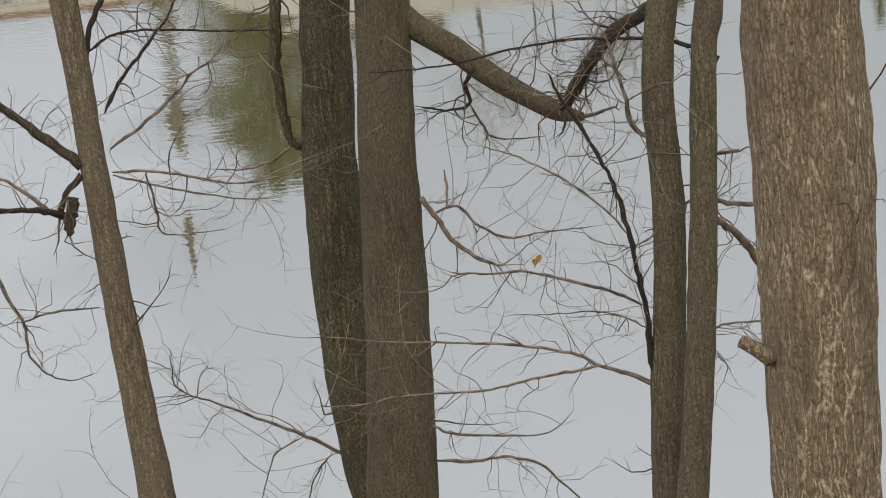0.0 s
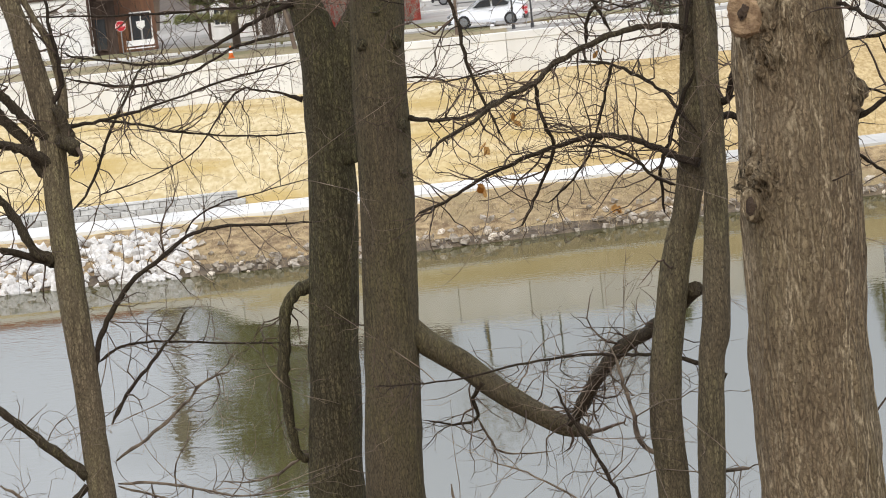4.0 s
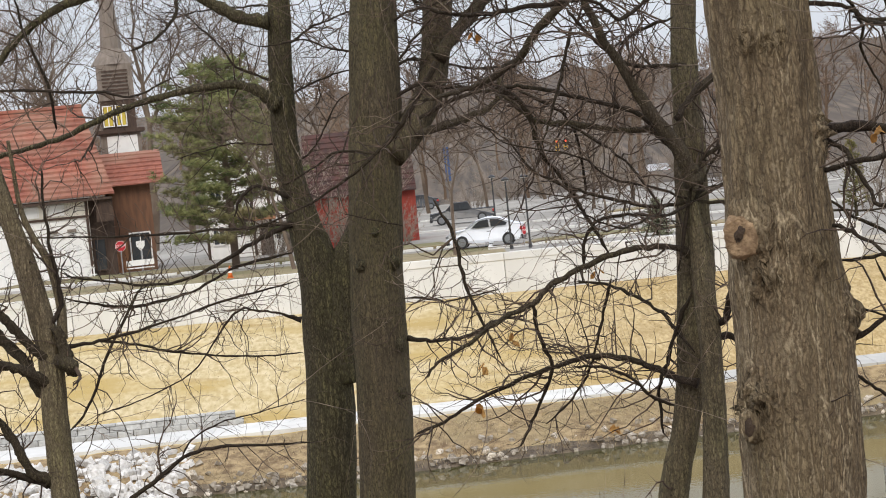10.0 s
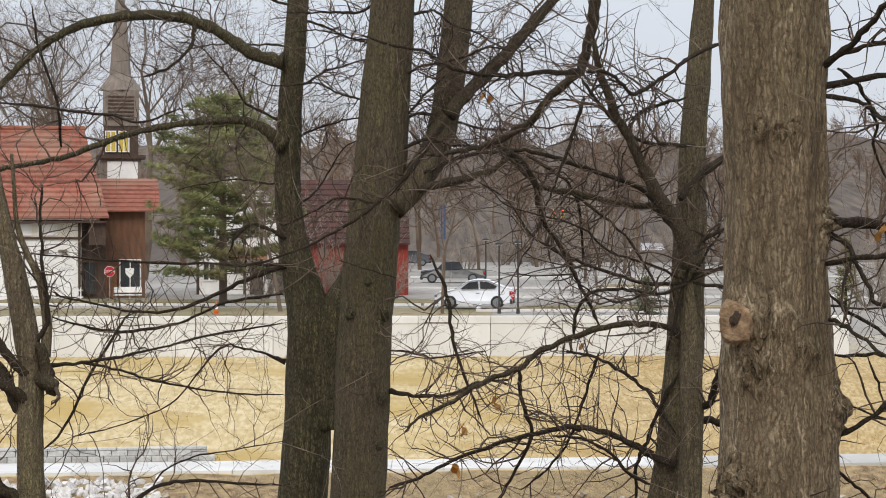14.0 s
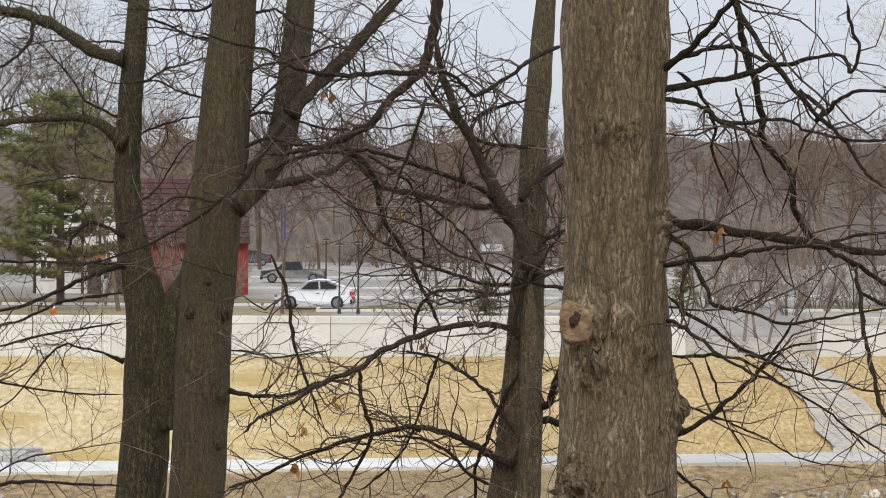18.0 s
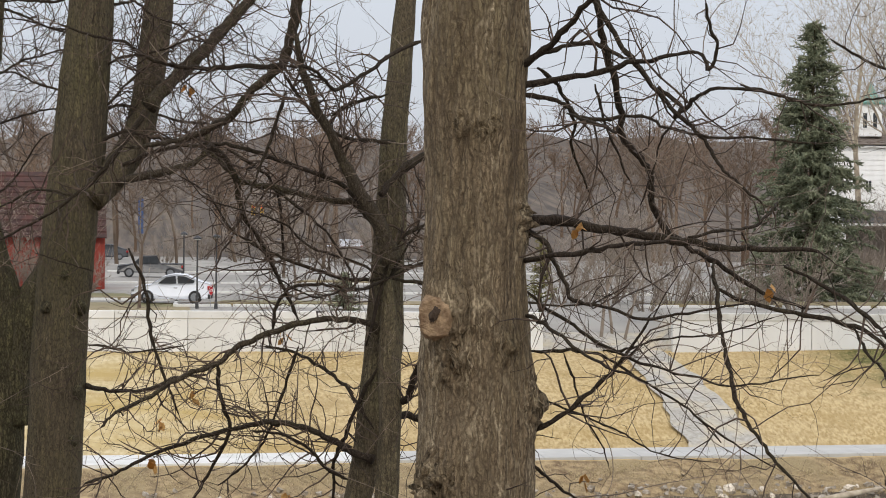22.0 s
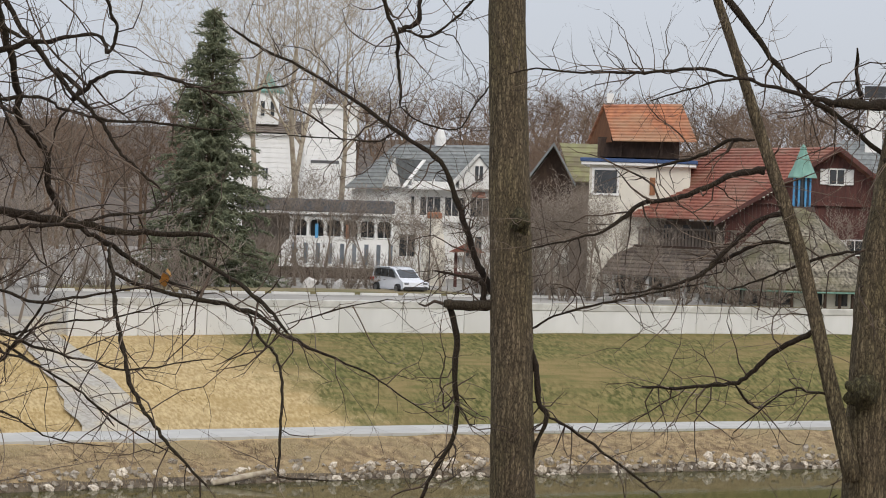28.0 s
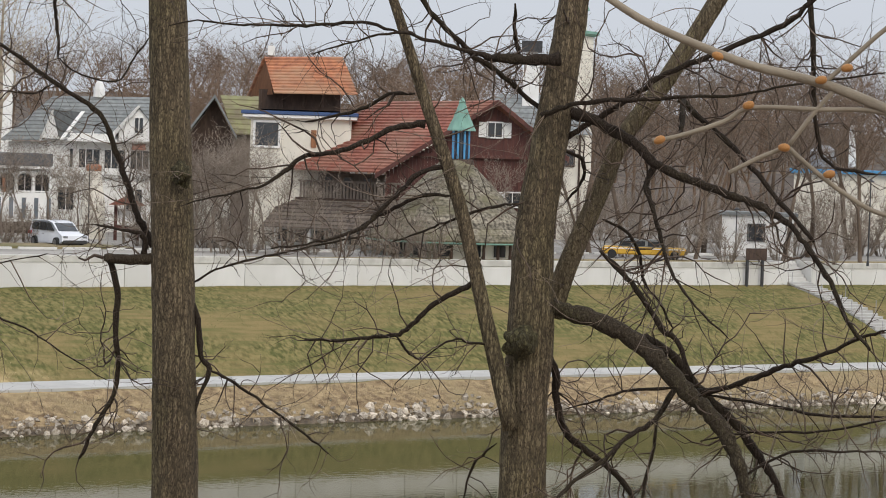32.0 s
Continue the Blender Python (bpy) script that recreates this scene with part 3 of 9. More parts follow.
def sticks(name, segs, material, parent=None, sides=3, label="", kind=""):
    """Many thin tapered sticks, rows of x0 y0 z0 x1 y1 z1 r0 r1, as one mesh; a row that ends in r1 = 0 becomes a spike."""
    s = np.asarray(segs, float).reshape(-1, 8)
    s = np.vstack([s[s[:, 7] > 1e-6], s[s[:, 7] <= 1e-6]])
    n = int((s[:, 7] > 1e-6).sum())
    p, q, r0, r1 = s[:, :3], s[:, 3:6], s[:, 6], s[:, 7]
    d = q - p
    d /= np.linalg.norm(d, axis=1, keepdims=True) + 1e-9
    ref = np.where(np.abs(d[:, 2:3]) > 0.9, np.array([[1.0, 0, 0]]), np.array([[0, 0, 1.0]]))
    a = np.cross(d, ref)
    a /= np.linalg.norm(a, axis=1, keepdims=True) + 1e-9
    b = np.cross(d, a)
    around = [(math.cos(2 * math.pi * k / sides), math.sin(2 * math.pi * k / sides)) for k in range(sides)]
    near = [p + (a * c + b * e) * r0[:, None] for c, e in around]
    far = [q[:n] + (a[:n] * c + b[:n] * e) * r1[:n, None] for c, e in around]
    bars = np.stack([v[:n] for v in near] + far, 1).reshape(-1, 3)
    spikes = np.stack([v[n:] for v in near] + [q[n:]], 1).reshape(-1, 3)
    verts = np.vstack([bars, spikes])
    quad = np.array([[k, (k + 1) % sides, sides + (k + 1) % sides, sides + k] for k in range(sides)])
    tri = np.array([[k, (k + 1) % sides, sides] for k in range(sides)])
    f4 = (quad[None] + (np.arange(n) * 2 * sides)[:, None, None]).reshape(-1)
    f3 = (tri[None] + (len(bars) + np.arange(len(s) - n) * (sides + 1))[:, None, None]).reshape(-1)
    me = bpy.data.meshes.new(name)
    me.vertices.add(len(verts))
    me.vertices.foreach_set("co", verts.ravel())
    me.loops.add(len(f4) + len(f3))
    me.loops.foreach_set("vertex_index", np.concatenate([f4, f3]))
    me.polygons.add(len(f4) // 4 + len(f3) // 3)
    me.polygons.foreach_set("loop_start", np.concatenate([np.arange(0, len(f4), 4), len(f4) + np.arange(0, len(f3), 3)]))
    me.update(calc_edges=True)
    me.materials.append(material)
    ob = new(name, me)
    if parent is not None:
        ob.parent = parent
    return tagged(ob, label, kind=kind)

def thing(name, label, category, m=None, group=""):
    ob = tagged(new(name), label, category, group)
    ob.matrix_world = m or Matrix.Identity(4)
    return ob

def site(az, dist, z=STREET, turn=0.0):
    """A frame at a bearing and distance from the bluff, its y pointing away."""
    a = radians(az)
    return pose(dist * math.sin(a), dist * math.cos(a), z, 0, 0, -az + turn)

def hbox(u0, v0, z0, u1, v1, z1, bevel=0.0):
    return box(bmesh.new(), u0, v0, z0 - STREET, u1, v1, z1 - STREET, bevel)

def courses(parent, a, b, c, d, n, material, name="tile_course", th=0.09):
    """A roof slope laid in overlapping courses; a, b the eave, d, c the ridge."""
    a, b, c, d = [Vector(p) - Vector((0, 0, STREET)) for p in (a, b, c, d)]
    for i in range(n):
        k0, k1 = i / n, min(1.0, (i + 1.12) / n)
        q = [a.lerp(d, k0), b.lerp(c, k0), b.lerp(c, k1), a.lerp(d, k1)]
        q[0].z += th * 1.15
        q[1].z += th * 1.15
        part(name, slab(bmesh.new(), *q, th), material, parent)

def window(parent, u, z, w, h, v, frame_mat=None, lights=2, bar=0.09, pane_mat=None, shutters=None):
    """A framed window on a facade at depth v: frame, panes and, where given, shutters."""
    z -= STREET
    bm = bmesh.new()
    for x0, z0, x1, z1 in ((-w / 2 - bar, -h / 2 - bar, -w / 2, h / 2 + bar), (w / 2, -h / 2 - bar, w / 2 + bar, h / 2 + bar), (-w / 2, h / 2, w / 2, h / 2 + bar), (-w / 2, -h / 2 - bar, w / 2, -h / 2)):
        box(bm, u + x0, v - 0.08, z + z0, u + x1, v + 0.1, z + z1)
    bars = []
    for i in range(1, lights):
        x = -w / 2 + w * i / lights
        bars.append(box(bmesh.new(), u + x - 0.035, v - 0.05, z - h / 2, u + x + 0.035, v + 0.05, z + h / 2))
    fr = part("window", bm, frame_mat or WHITE, parent)
    for bar_bm in bars:
        part("mullion", bar_bm, frame_mat or WHITE, fr)
    for i in range(lights):
        x0, x1 = -w / 2 + w * i / lights + 0.03, -w / 2 + w * (i + 1) / lights - 0.03
        part("pane", box(bmesh.new(), u + x0, v - 0.02, z - h / 2 + 0.005, u + x1, v + 0.02, z + h / 2 - 0.005), pane_mat or GLASS, fr)
    if shutters:
        for s in (-1, 1):
            x = u + s * (w / 2 + bar + 0.30)
            part("shutter", box(bmesh.new(), x - 0.27, v - 0.07, z - h / 2 - 0.05, x + 0.27, v + 0.02, z + h / 2 + 0.05, 0.015), shutters, fr)
    return fr

def lettering(text, size, material, parent, m):
    cu = bpy.data.curves.new("lettering", "FONT")
    cu.body, cu.size, cu.align_x, cu.align_y, cu.extrude = text, size, "CENTER", "CENTER", 0.004
    tmp = bpy.data.objects.new("lettering", cu)
    me = bpy.data.meshes.new_from_object(tmp)
    bpy.data.objects.remove(tmp)
    me.materials.clear()
    ob = part("lettering", me, material, parent)
    ob.matrix_basis = m
    return ob


# ---- riverside path, flood wall, steps ----
path = tagged(new("path"), "pale concrete riverside footpath in jointed slabs", "path", kind="structure")
for i in range(86):
    x0, x1 = -60 + i * 2.4, -60 + (i + 1) * 2.4 - 0.03
    bm = bmesh.new()
    slab(bm, (x0, path_near(x0) + 0.3, 1.76), (x1, path_near(x1) + 0.3, 1.76), (x1, path_far(x1) - 0.2, 1.78), (x0, path_far(x0) - 0.2, 1.78), 0.3)
    part("slab", bm, PATHMAT if x0 < 10 else PATHGREY, path)
wall = tagged(new("wall_flood"), "long pale concrete flood wall with a coping above the grass", "wall", kind="structure")
wall_slope = math.degrees(math.atan(0.037))
panel_me = mesh_of("panel", box(bmesh.new(), 0.012, -0.22, -2.9, 3.988, 0.2, -0.42, 0.02))
coping_me = mesh_of("coping", box(bmesh.new(), 0.006, -0.27, -0.42, 3.994, 0.24, 0.0, 0.025))
plain_coping_me = coping_me.copy()
def wall_run(x0, x1):
    n = max(1, round((x1 - x0) / 4.0))
    for i in range(n):
        x = x0 + (x1 - x0) * i / n
        m = pose(x, wall_y(x), 7.9 - lerp(x, [(52, 0.0), (85, 0.14)]), 0, 0, wall_slope) @ Matrix.Diagonal(((x1 - x0) / n / 4.0, 1, 1, 1))
        for nm, me in (("panel", panel_me), ("coping", coping_me if x > 25 else plain_coping_me)):
            part(nm, me, COPING if me is coping_me else CONCRETE, wall).matrix_basis = m
wall_run(-80, 22.2)
wall_run(29.6, 107.0)
wall_run(109.4, 240)
# gravel track through the opening and down the slope
track = bmesh.new()
rows_ = []
for k in np.linspace(0, 1, 26):
    y = path_far(27) - 0.3 + (wall_y(26) + 0.4 - path_far(27)) * k
    z = 1.7 + 4.05 * (k + 0.12 * math.sin(math.pi * k)) + 0.09
    c, w = 29.2 - 1.5 * k, 1.95 - 0.75 * k
    rows_.append([track.verts.new((c + w * (j / 4 - 0.5) * 2 + 0.45 * noise.noise(Vector((k * 9, j, 0))), y, z + 0.03 * noise.noise(Vector((k * 9, j, 4))))) for j in range(5)])
for q, w in zip(rows_, rows_[1:]):
    for j in range(4):
        track.faces.new((q[j], q[j + 1], w[j + 1], w[j]))
tagged(part("road_gravel", track, GRAVEL, smooth=True), "grey gravel track running down the bank through the wall opening", "track", kind="structure")
# concrete steps at the second opening
steps = thing("outdoor_steps", "pale concrete steps with a metal rail down the green bank", "steps", pose(108.2, 0, 0))
def stair_z(y):
    k = (y - path_far(108)) / (wall_y(108) - path_far(108))
    return 1.7 + rise(108) * (k + 0.12 * math.sin(math.pi * k)) + 0.16
y_top, y_low, flight = wall_y(108) + 0.1, path_far(108) - 0.1, 26
for i in range(flight):
    y0 = y_top - (y_top - y_low) * (i + 1) / flight
    y1 = y_top - (y_top - y_low) * i / flight
    z = stair_z(0.5 * (y0 + y1))
    part("step", box(bmesh.new(), -1.1, y0 - 0.03, z - 0.5, 1.1, y1, z, 0.012), PATHGREY, steps)
for s in (-1.15, 1.15):
    for i in range(1, flight, 6):
        y = y_top - (y_top - y_low) * (i + 0.5) / flight
        part("post", lathe(bmesh.new(), [(0.025, stair_z(y) - 0.2), (0.025, stair_z(y) + 0.9)], s, y, 6), STEEL, steps)
part("landing", box(bmesh.new(), -1.15, y_top, 5.2, 1.15, y_top + 1.6, 6.42, 0.02), PATHMAT, steps)
for a, b in ((-1.55, -1.16), (1.16, 1.55)):
    part("cheek_wall", box(bmesh.new(), a, y_top - 0.2, 4.9, b, y_top + 1.58, 7.84, 0.02), CONCRETE, steps)
part("back_wall", box(bmesh.new(), -1.6, y_top + 1.6, 5.2, 1.6, y_top + 1.85, 7.78, 0.02), CONCRETE, steps)
for i in range(5):
    part("step", box(bmesh.new(), -1.1, y_top + 0.25 + i * 0.27, 6.42, 1.1, y_top + 1.6, 6.42 + (i + 1) * 0.24, 0.012), PATHMAT, steps)

# low wall of grey blocks beside the path
blocks = thing("block_wall", "low retaining wall of rough grey concrete blocks beside the path", "retaining wall")
rough_block = bmesh.new()
box(rough_block, -0.36, -0.2, 0, 0.36, 0.2, 0.275, 0.02)
for v in rough_block.verts:
    if v.co.y < 0:
        v.co.y -= 0.03 * random.random()
block_me = mesh_of("block", rough_block)
for row in range(2):
    for i in range(30):
        x = -11.2 - i * 0.74 - (0.37 if row else 0.0)
        part("block", block_me, BLOCK, blocks).matrix_basis = pose(x, path_far(x) + 0.25 + 0.06 * row, 1.75 + 0.285 * row, 0, 0, 3 + random.uniform(-1, 1))
for i in range(16):
    x = -11.9 - i * 1.4
    part("cap_stone", box(bmesh.new(), -0.69, -0.26, 0, 0.69, 0.24, 0.10, 0.015), BLOCK, blocks).matrix_basis = pose(x, path_far(x) + 0.3, 2.325, 0, 0, 3)

# ---- rocks ----
rng = random.Random(7)
def rock_mesh(seed):
    bm = bmesh.new()
    bmesh.ops.create_icosphere(bm, subdivisions=1, radius=1.1)
    for v in bm.verts:
        k = 1 + 0.62 * noise.noise(v.co * 1.3 + Vector((seed * 3.7, seed, 0)))
        v.co = Vector((v.co.x * k, v.co.y * k * 0.85, v.co.z * k * 0.62))
        # broken faces: flatten where the stone was split
        for a in range(4):
            cut = Vector((math.cos(seed * 1.7 + a * 1.9), math.sin(seed * 2.3 + a * 1.7), 0.6 * math.sin(seed + a * 2.1))).normalized()
            over = v.co.dot(cut) - 0.52
            if over > 0:
                v.co -= cut * over * 0.9
    return mesh_of("rock", bm)
ROCKS = [rock_mesh(i) for i in range(7)]
for me in ROCKS:
    me.materials.append(ROCK)
TANROCKS = [me.copy() for me in ROCKS]
for me in TANROCKS:
    me.materials.clear()
    me.materials.append(ROCK_TAN)
def bank_z(x, y):
    s, pn = shore(x), path_near(x)
    k = (y - s) / (pn - s)
    return 1.55 * max(0.0, k) ** 0.8 if k > 0 else -0.3 + 0.3 * (1 + k * 3)
def scatter(parent, meshes, n, xr, kr, size):
    for _ in range(n):
        x, k, r = rng.uniform(*xr), rng.uniform(*kr), rng.uniform(*size) * rng.choice((0.6, 0.8, 1, 1, 1.25))
        y = shore(x) + (path_near(x) - shore(x)) * k
        ob = part("rock", rng.choice(meshes), None, parent)
        ob.matrix_basis = pose(x, y, bank_z(x, y) + r * 0.12, rng.uniform(-20, 20), rng.uniform(-20, 20), rng.uniform(0, 360)) @ Matrix.Diagonal((r, r, r, 1))
riprap = thing("riprap", "bank of angular pale limestone riprap at the water's edge", "rocks")
scatter(riprap, ROCKS, 300, (-27, -12.8), (-0.06, 0.86), (0.20, 0.42))
small = bmesh.new()
for _ in range(420):
    x, k, s = rng.uniform(-27, -12.6), rng.uniform(-0.08, 0.88), rng.uniform(0.09, 0.19)
    y = shore(x) + (path_near(x) - shore(x)) * k
    m = pose(x, y, bank_z(x, y) + s * 0.5, rng.uniform(-30, 30), rng.uniform(-30, 30), rng.uniform(0, 360)) @ Matrix.Diagonal((s, s, s, 1))
    res_ = bmesh.ops.create_cube(small, size=1.7, matrix=m)
    for v in res_["verts"]:
        v.co += Vector((rng.uniform(-1, 1), rng.uniform(-1, 1), rng.uniform(-1, 1))) * s * 0.3
tagged(part("rock_rubble", small, ROCK, riprap), kind="stuff")
shore_rocks = thing("shore_rocks", "scattered tan and grey stones along the waterline", "rocks")
scatter(shore_rocks, TANROCKS, 90, (-12.5, 30), (-0.04, 0.30), (0.10, 0.30))
scatter(shore_rocks, TANROCKS, 205, (30, 100), (-0.06, 0.30), (0.12, 0.33))
for me in (TANROCKS[1], TANROCKS[4]):
    for _ in range(8):
        x = rng.uniform(50, 80)
        r = rng.uniform(0.35, 0.55)
        part("rock", me, None, shore_rocks).matrix_basis = pose(x, shore(x) + 0.5, 0.2, 0, 0, rng.uniform(0, 360)) @ Matrix.Diagonal((r, r, r * 0.8, 1))
pebbles = bmesh.new()
for _ in range(900):
    x, k, q = rng.uniform(-12.5, 100), abs(rng.gauss(0, 0.22)), rng.uniform(0.05, 0.15)
    y = shore(x) + (path_near(x) - shore(x)) * (k - 0.03)
    m = pose(x, y, bank_z(x, y) + q * 0.4, rng.uniform(-30, 30), rng.uniform(-30, 30), rng.uniform(0, 360)) @ Matrix.Diagonal((q, q, q * 0.8, 1))
    for v in bmesh.ops.create_cube(pebbles, size=1.8, matrix=m)["verts"]:
        v.co += Vector((rng.uniform(-1, 1), rng.uniform(-1, 1), rng.uniform(-1, 1))) * q * 0.35
tagged(part("shore_rubble", pebbles, ROCK_TAN, shore_rocks), kind="stuff")
log = thing("driftwood_log", "bare grey driftwood log lying at the waterline", "log", pose(33.2, 102.2, 0.35, 0, 0, 12))
part("trunk", lathe(bmesh.new(), [(0.13, -1.6), (0.15, 0), (0.09, 1.5), (0.03, 2.0)], 0, 0, 8), SYCAMORE, log, smooth=True).matrix_basis = pose(0, 0, 0, 0, 82, 0)

# ---- grass and weeds ----
def blades(n, xr, yr, zfun, length, radius, lean=0.5):
    r = np.random.RandomState(n)
    x = r.uniform(*xr, n)
    k = r.uniform(*yr, n)
    pts = np.array([zfun(a, b) for a, b in zip(x, k)])
    d = np.stack([r.normal(0, lean, n), r.normal(0, lean, n), np.ones(n)], 1)
    d *= (r.uniform(0.5, 1.3, n) * length / np.linalg.norm(d, axis=1))[:, None]
    return np.hstack([pts, pts + d, np.full((n, 1), radius), np.zeros((n, 1))])
def on_bank(x, k):
    y = shore(x) + (path_near(x) - shore(x)) * k
    return (x, y, bank_z(x, y))
def on_lawn(x, k):
    pf, w = path_far(x), wall_y(x)
    return (x, pf + (w - pf) * k, 1.68 + rise(x) * (k + 0.12 * math.sin(math.pi * k)))
tagged(sticks("bank_weeds", np.vstack([blades(9000, (-12, 100), (0.08, 0.9), on_bank, 0.30, 0.014), blades(1500, (-12, 100), (0.0, 0.2), on_bank, 0.5, 0.012)]), DRYREED), "matted dry weeds and dead grass on the lower bank", "weeds", kind="stuff")
tagged(sticks("straw_mulch", blades(14000, (-30, 43), (0.02, 0.99), on_lawn, 0.16, 0.014, 1.6), STRAWBLADE), "loose straw mulch over new seed", "straw", kind="stuff")
tagged(sticks("green_grass", blades(11000, (44, 112), (0.02, 0.99), on_lawn, 0.16, 0.014, 0.8), GREENBLADE), "short green and tan winter grass", "grass", kind="stuff")
tagged(sticks("straw_edge", np.vstack([blades(3000, (-30, 60), (0.985, 1.0), on_lawn, 0.22, 0.012), blades(5000, (-10, 40), (0.55, 0.98), on_bank, 0.14, 0.013, 1.4)]), STRAWBLADE), "straw along the foot of the wall and the path's edge", "straw", kind="stuff")


# ---- near trees ----
TREES, BOUGHS = {}, []
LABELS = {
    "big": ("thick straight trunk with furrowed tan-grey bark and old branch scars", BARK_BIG),
    "dark": ("dark furrowed trunk leaning beside a smoother one on the bluff", BARK_DARK),
    "pair": ("smooth brown-grey trunk dividing into heavy upper limbs", BARK_SMOOTH),
    "twin": ("twin-stemmed tree with reddish brown bark and arching limbs", BARK_TWIN),
    "slender": ("slender leaning tree with crooked side limbs", BARK_PALE),
    "straight": ("slim straight trunk with fine furrowed brown bark", BARK_FORK),
    "forked": ("forked tree with furrowed bark and a heavy drooping limb", BARK_FORK),
    "shrub": ("bare shrub twigs with orange buds close to the lens", TWIG_PALE),
}
NEAR_GROUND = [(-2, 11.7), (2, 11.4), (5, 10.2), (9, 8.0), (14, 5.6), (20, 3.4), (25, 1.4)]

def spline(pts, n):
    """Catmull-Rom points and radii."""
    P = [np.array(p, float) for p in pts]
    P = [2 * P[0] - P[1]] + P + [2 * P[-1] - P[-2]]
    res = []
    for i in range(1, len(P) - 2):
        a, b, c, d = P[i - 1:i + 3]
        for k in range(n):
            t = k / n
            res.append(0.5 * (2 * b + (c - a) * t + (2 * a - 5 * b + 4 * c - d) * t * t + (3 * b - a - 3 * c + d) * t ** 3))
    res.append(P[-2])
    return res

# swellings, burls and wrinkles of the thick trunk: place, reach, height
BURLS = [((1.55, 9.67, 12.82), 0.060, 0.040), ((1.33, 9.66, 12.74), 0.10, 0.030), ((1.44, 9.66, 12.92), 0.09, 0.018), ((1.36, 9.66, 13.78), 0.060, 0.020), ((1.44, 9.66, 13.75), 0.060, 0.022), ((1.50, 9.67, 13.79), 0.04, 0.014),
         ((1.24, 9.70, 12.22), 0.11, 0.035), ((1.70, 9.80, 12.55), 0.11, 0.035), ((1.67, 9.80, 13.35), 0.08, 0.030), ((1.25, 9.68, 12.94), 0.12, 0.020), ((1.22, 9.70, 12.10), 0.10, 0.020)]

def tube(bm, pts, sides=8, lump=0.0, seed=0.0, furrow=0.0, burls=()):
    rings = []
    for i, p in enumerate(pts):
        d = Vector((pts[min(i + 1, len(pts) - 1)] - pts[max(i - 1, 0)])[:3]).normalized()
        a = d.cross(Vector((0.3, 1, 0.1))).normalized()
        b = d.cross(a)
        ring = []
        for s in range(sides):
            th = 2 * math.pi * s / sides
            r = max(p[3], 0.0012)
            v = a * math.cos(th) + b * math.sin(th)
            if lump:
                r *= 1 + lump * noise.noise(Vector((v.x * 1.3 + seed, v.y * 1.3, p[2] * 1.6))) + 0.5 * lump * noise.noise(Vector((v.x * 3 + seed, v.y * 3, p[2] * 5)))
            if furrow:
                r += furrow * (abs(noise.noise(Vector((v.x * p[3] * 30 + seed, v.y * p[3] * 30, p[2] * 3.5)))) * 2 - 0.5)
            for c, reach, high in burls:
                off = Vector(p[:3]) + v * r - Vector(c)
                if off.length < reach * 2.5:
                    rough = 0.35 + 1.5 * abs(noise.noise(off * 30)) * 1.6 - 0.5 + 0.8 * noise.noise(off * 70)
                    r += 2.0 * high * math.exp(-(off.length / reach) ** 2) * rough
            ring.append(bm.verts.new(Vector(p[:3]) + v * r))
        rings.append(ring)
    for q, w in zip(rings, rings[1:]):
        for s in range(sides):
            bm.faces.new((q[s], q[(s + 1) % sides], w[(s + 1) % sides], w[s]))
    bm.faces.new(rings[-1])
    bm.faces.new(rings[0][::-1])
    return bm

def limb(key, name, pts, twigs=1):
    """A trunk, stem or branch through points of x, y, z and radius."""
    if key not in TREES:
        x, y, z, r = pts[0] if key != "shrub" else pts[-1]
        g = lerp(y, NEAR_GROUND)
        TREES[key] = thing("shrub" if key == "shrub" else "tree", LABELS[key][0], "shrub" if key == "shrub" else "tree", pose(x, y, g))
        bpy.context.view_layer.update()
        if key == "shrub":
            pts = pts + [(x + 0.1, y - 0.05, z - 0.8, r * 1.2), (x + 0.1, y - 0.05, g - 0.05, r * 1.4)]
        else:
            n = int((z - g) / 0.7)
            pts = [(x, y, g - 0.1 + (z - g) * i / n, r * (1.35 if i == 0 else 1.1 - 0.1 * i / n)) for i in range(n)] + pts
    thick = pts[0][3] > 0.1
    fine = key == "shrub"
    if fine:
        pts = [(x, y, z, r * 0.66) for x, y, z, r in pts]
    res = spline(pts, 22 if key == "big" and thick else 8 if thick else 5)
    if not thick and name == "branch" and not fine:
        res[-1] = res[-1].copy()
        res[-1][3] *= 0.5
        if res[0][3] < 0.024:
            res[0], res[1] = res[0] * np.array([1, 1, 1, 0.35]), res[1] * np.array([1, 1, 1, 0.7])
        for i in range(1, len(res) - 1):
            h = min(0.55 * res[i][3] + 0.006, 0.016)
            res[i] = res[i] * np.array([1, 1, 1, (0.66 if key == "big" else 0.78) + 0.25 * noise.noise(Vector((i * 1.3, pts[0][2] * 3, 2.0)))])
            res[i] = res[i] + np.array([noise.noise(Vector((i * 0.7, pts[0][0] * 9, 1.0))) * h, 0, noise.noise(Vector((i * 0.7, pts[0][2] * 9, 5.0))) * h, 0])
    bark_mat = BARK_PALE if key == "forked" and name == "stem" else LABELS[key][1] if (name != "branch" or pts[0][3] > 0.08 or fine) else MID_LIMB_BARK if max(p[3] for p in pts) > 0.050 else LIT_LIMB_BARK if pts[0][2] < 9.6 and pts[0][3] < 0.036 else LIMB_BARK
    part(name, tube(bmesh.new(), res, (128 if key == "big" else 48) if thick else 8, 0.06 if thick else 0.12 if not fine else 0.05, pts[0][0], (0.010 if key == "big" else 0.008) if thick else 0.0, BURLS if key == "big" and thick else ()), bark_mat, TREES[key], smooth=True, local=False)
    BOUGHS.append((key, name, res, twigs))

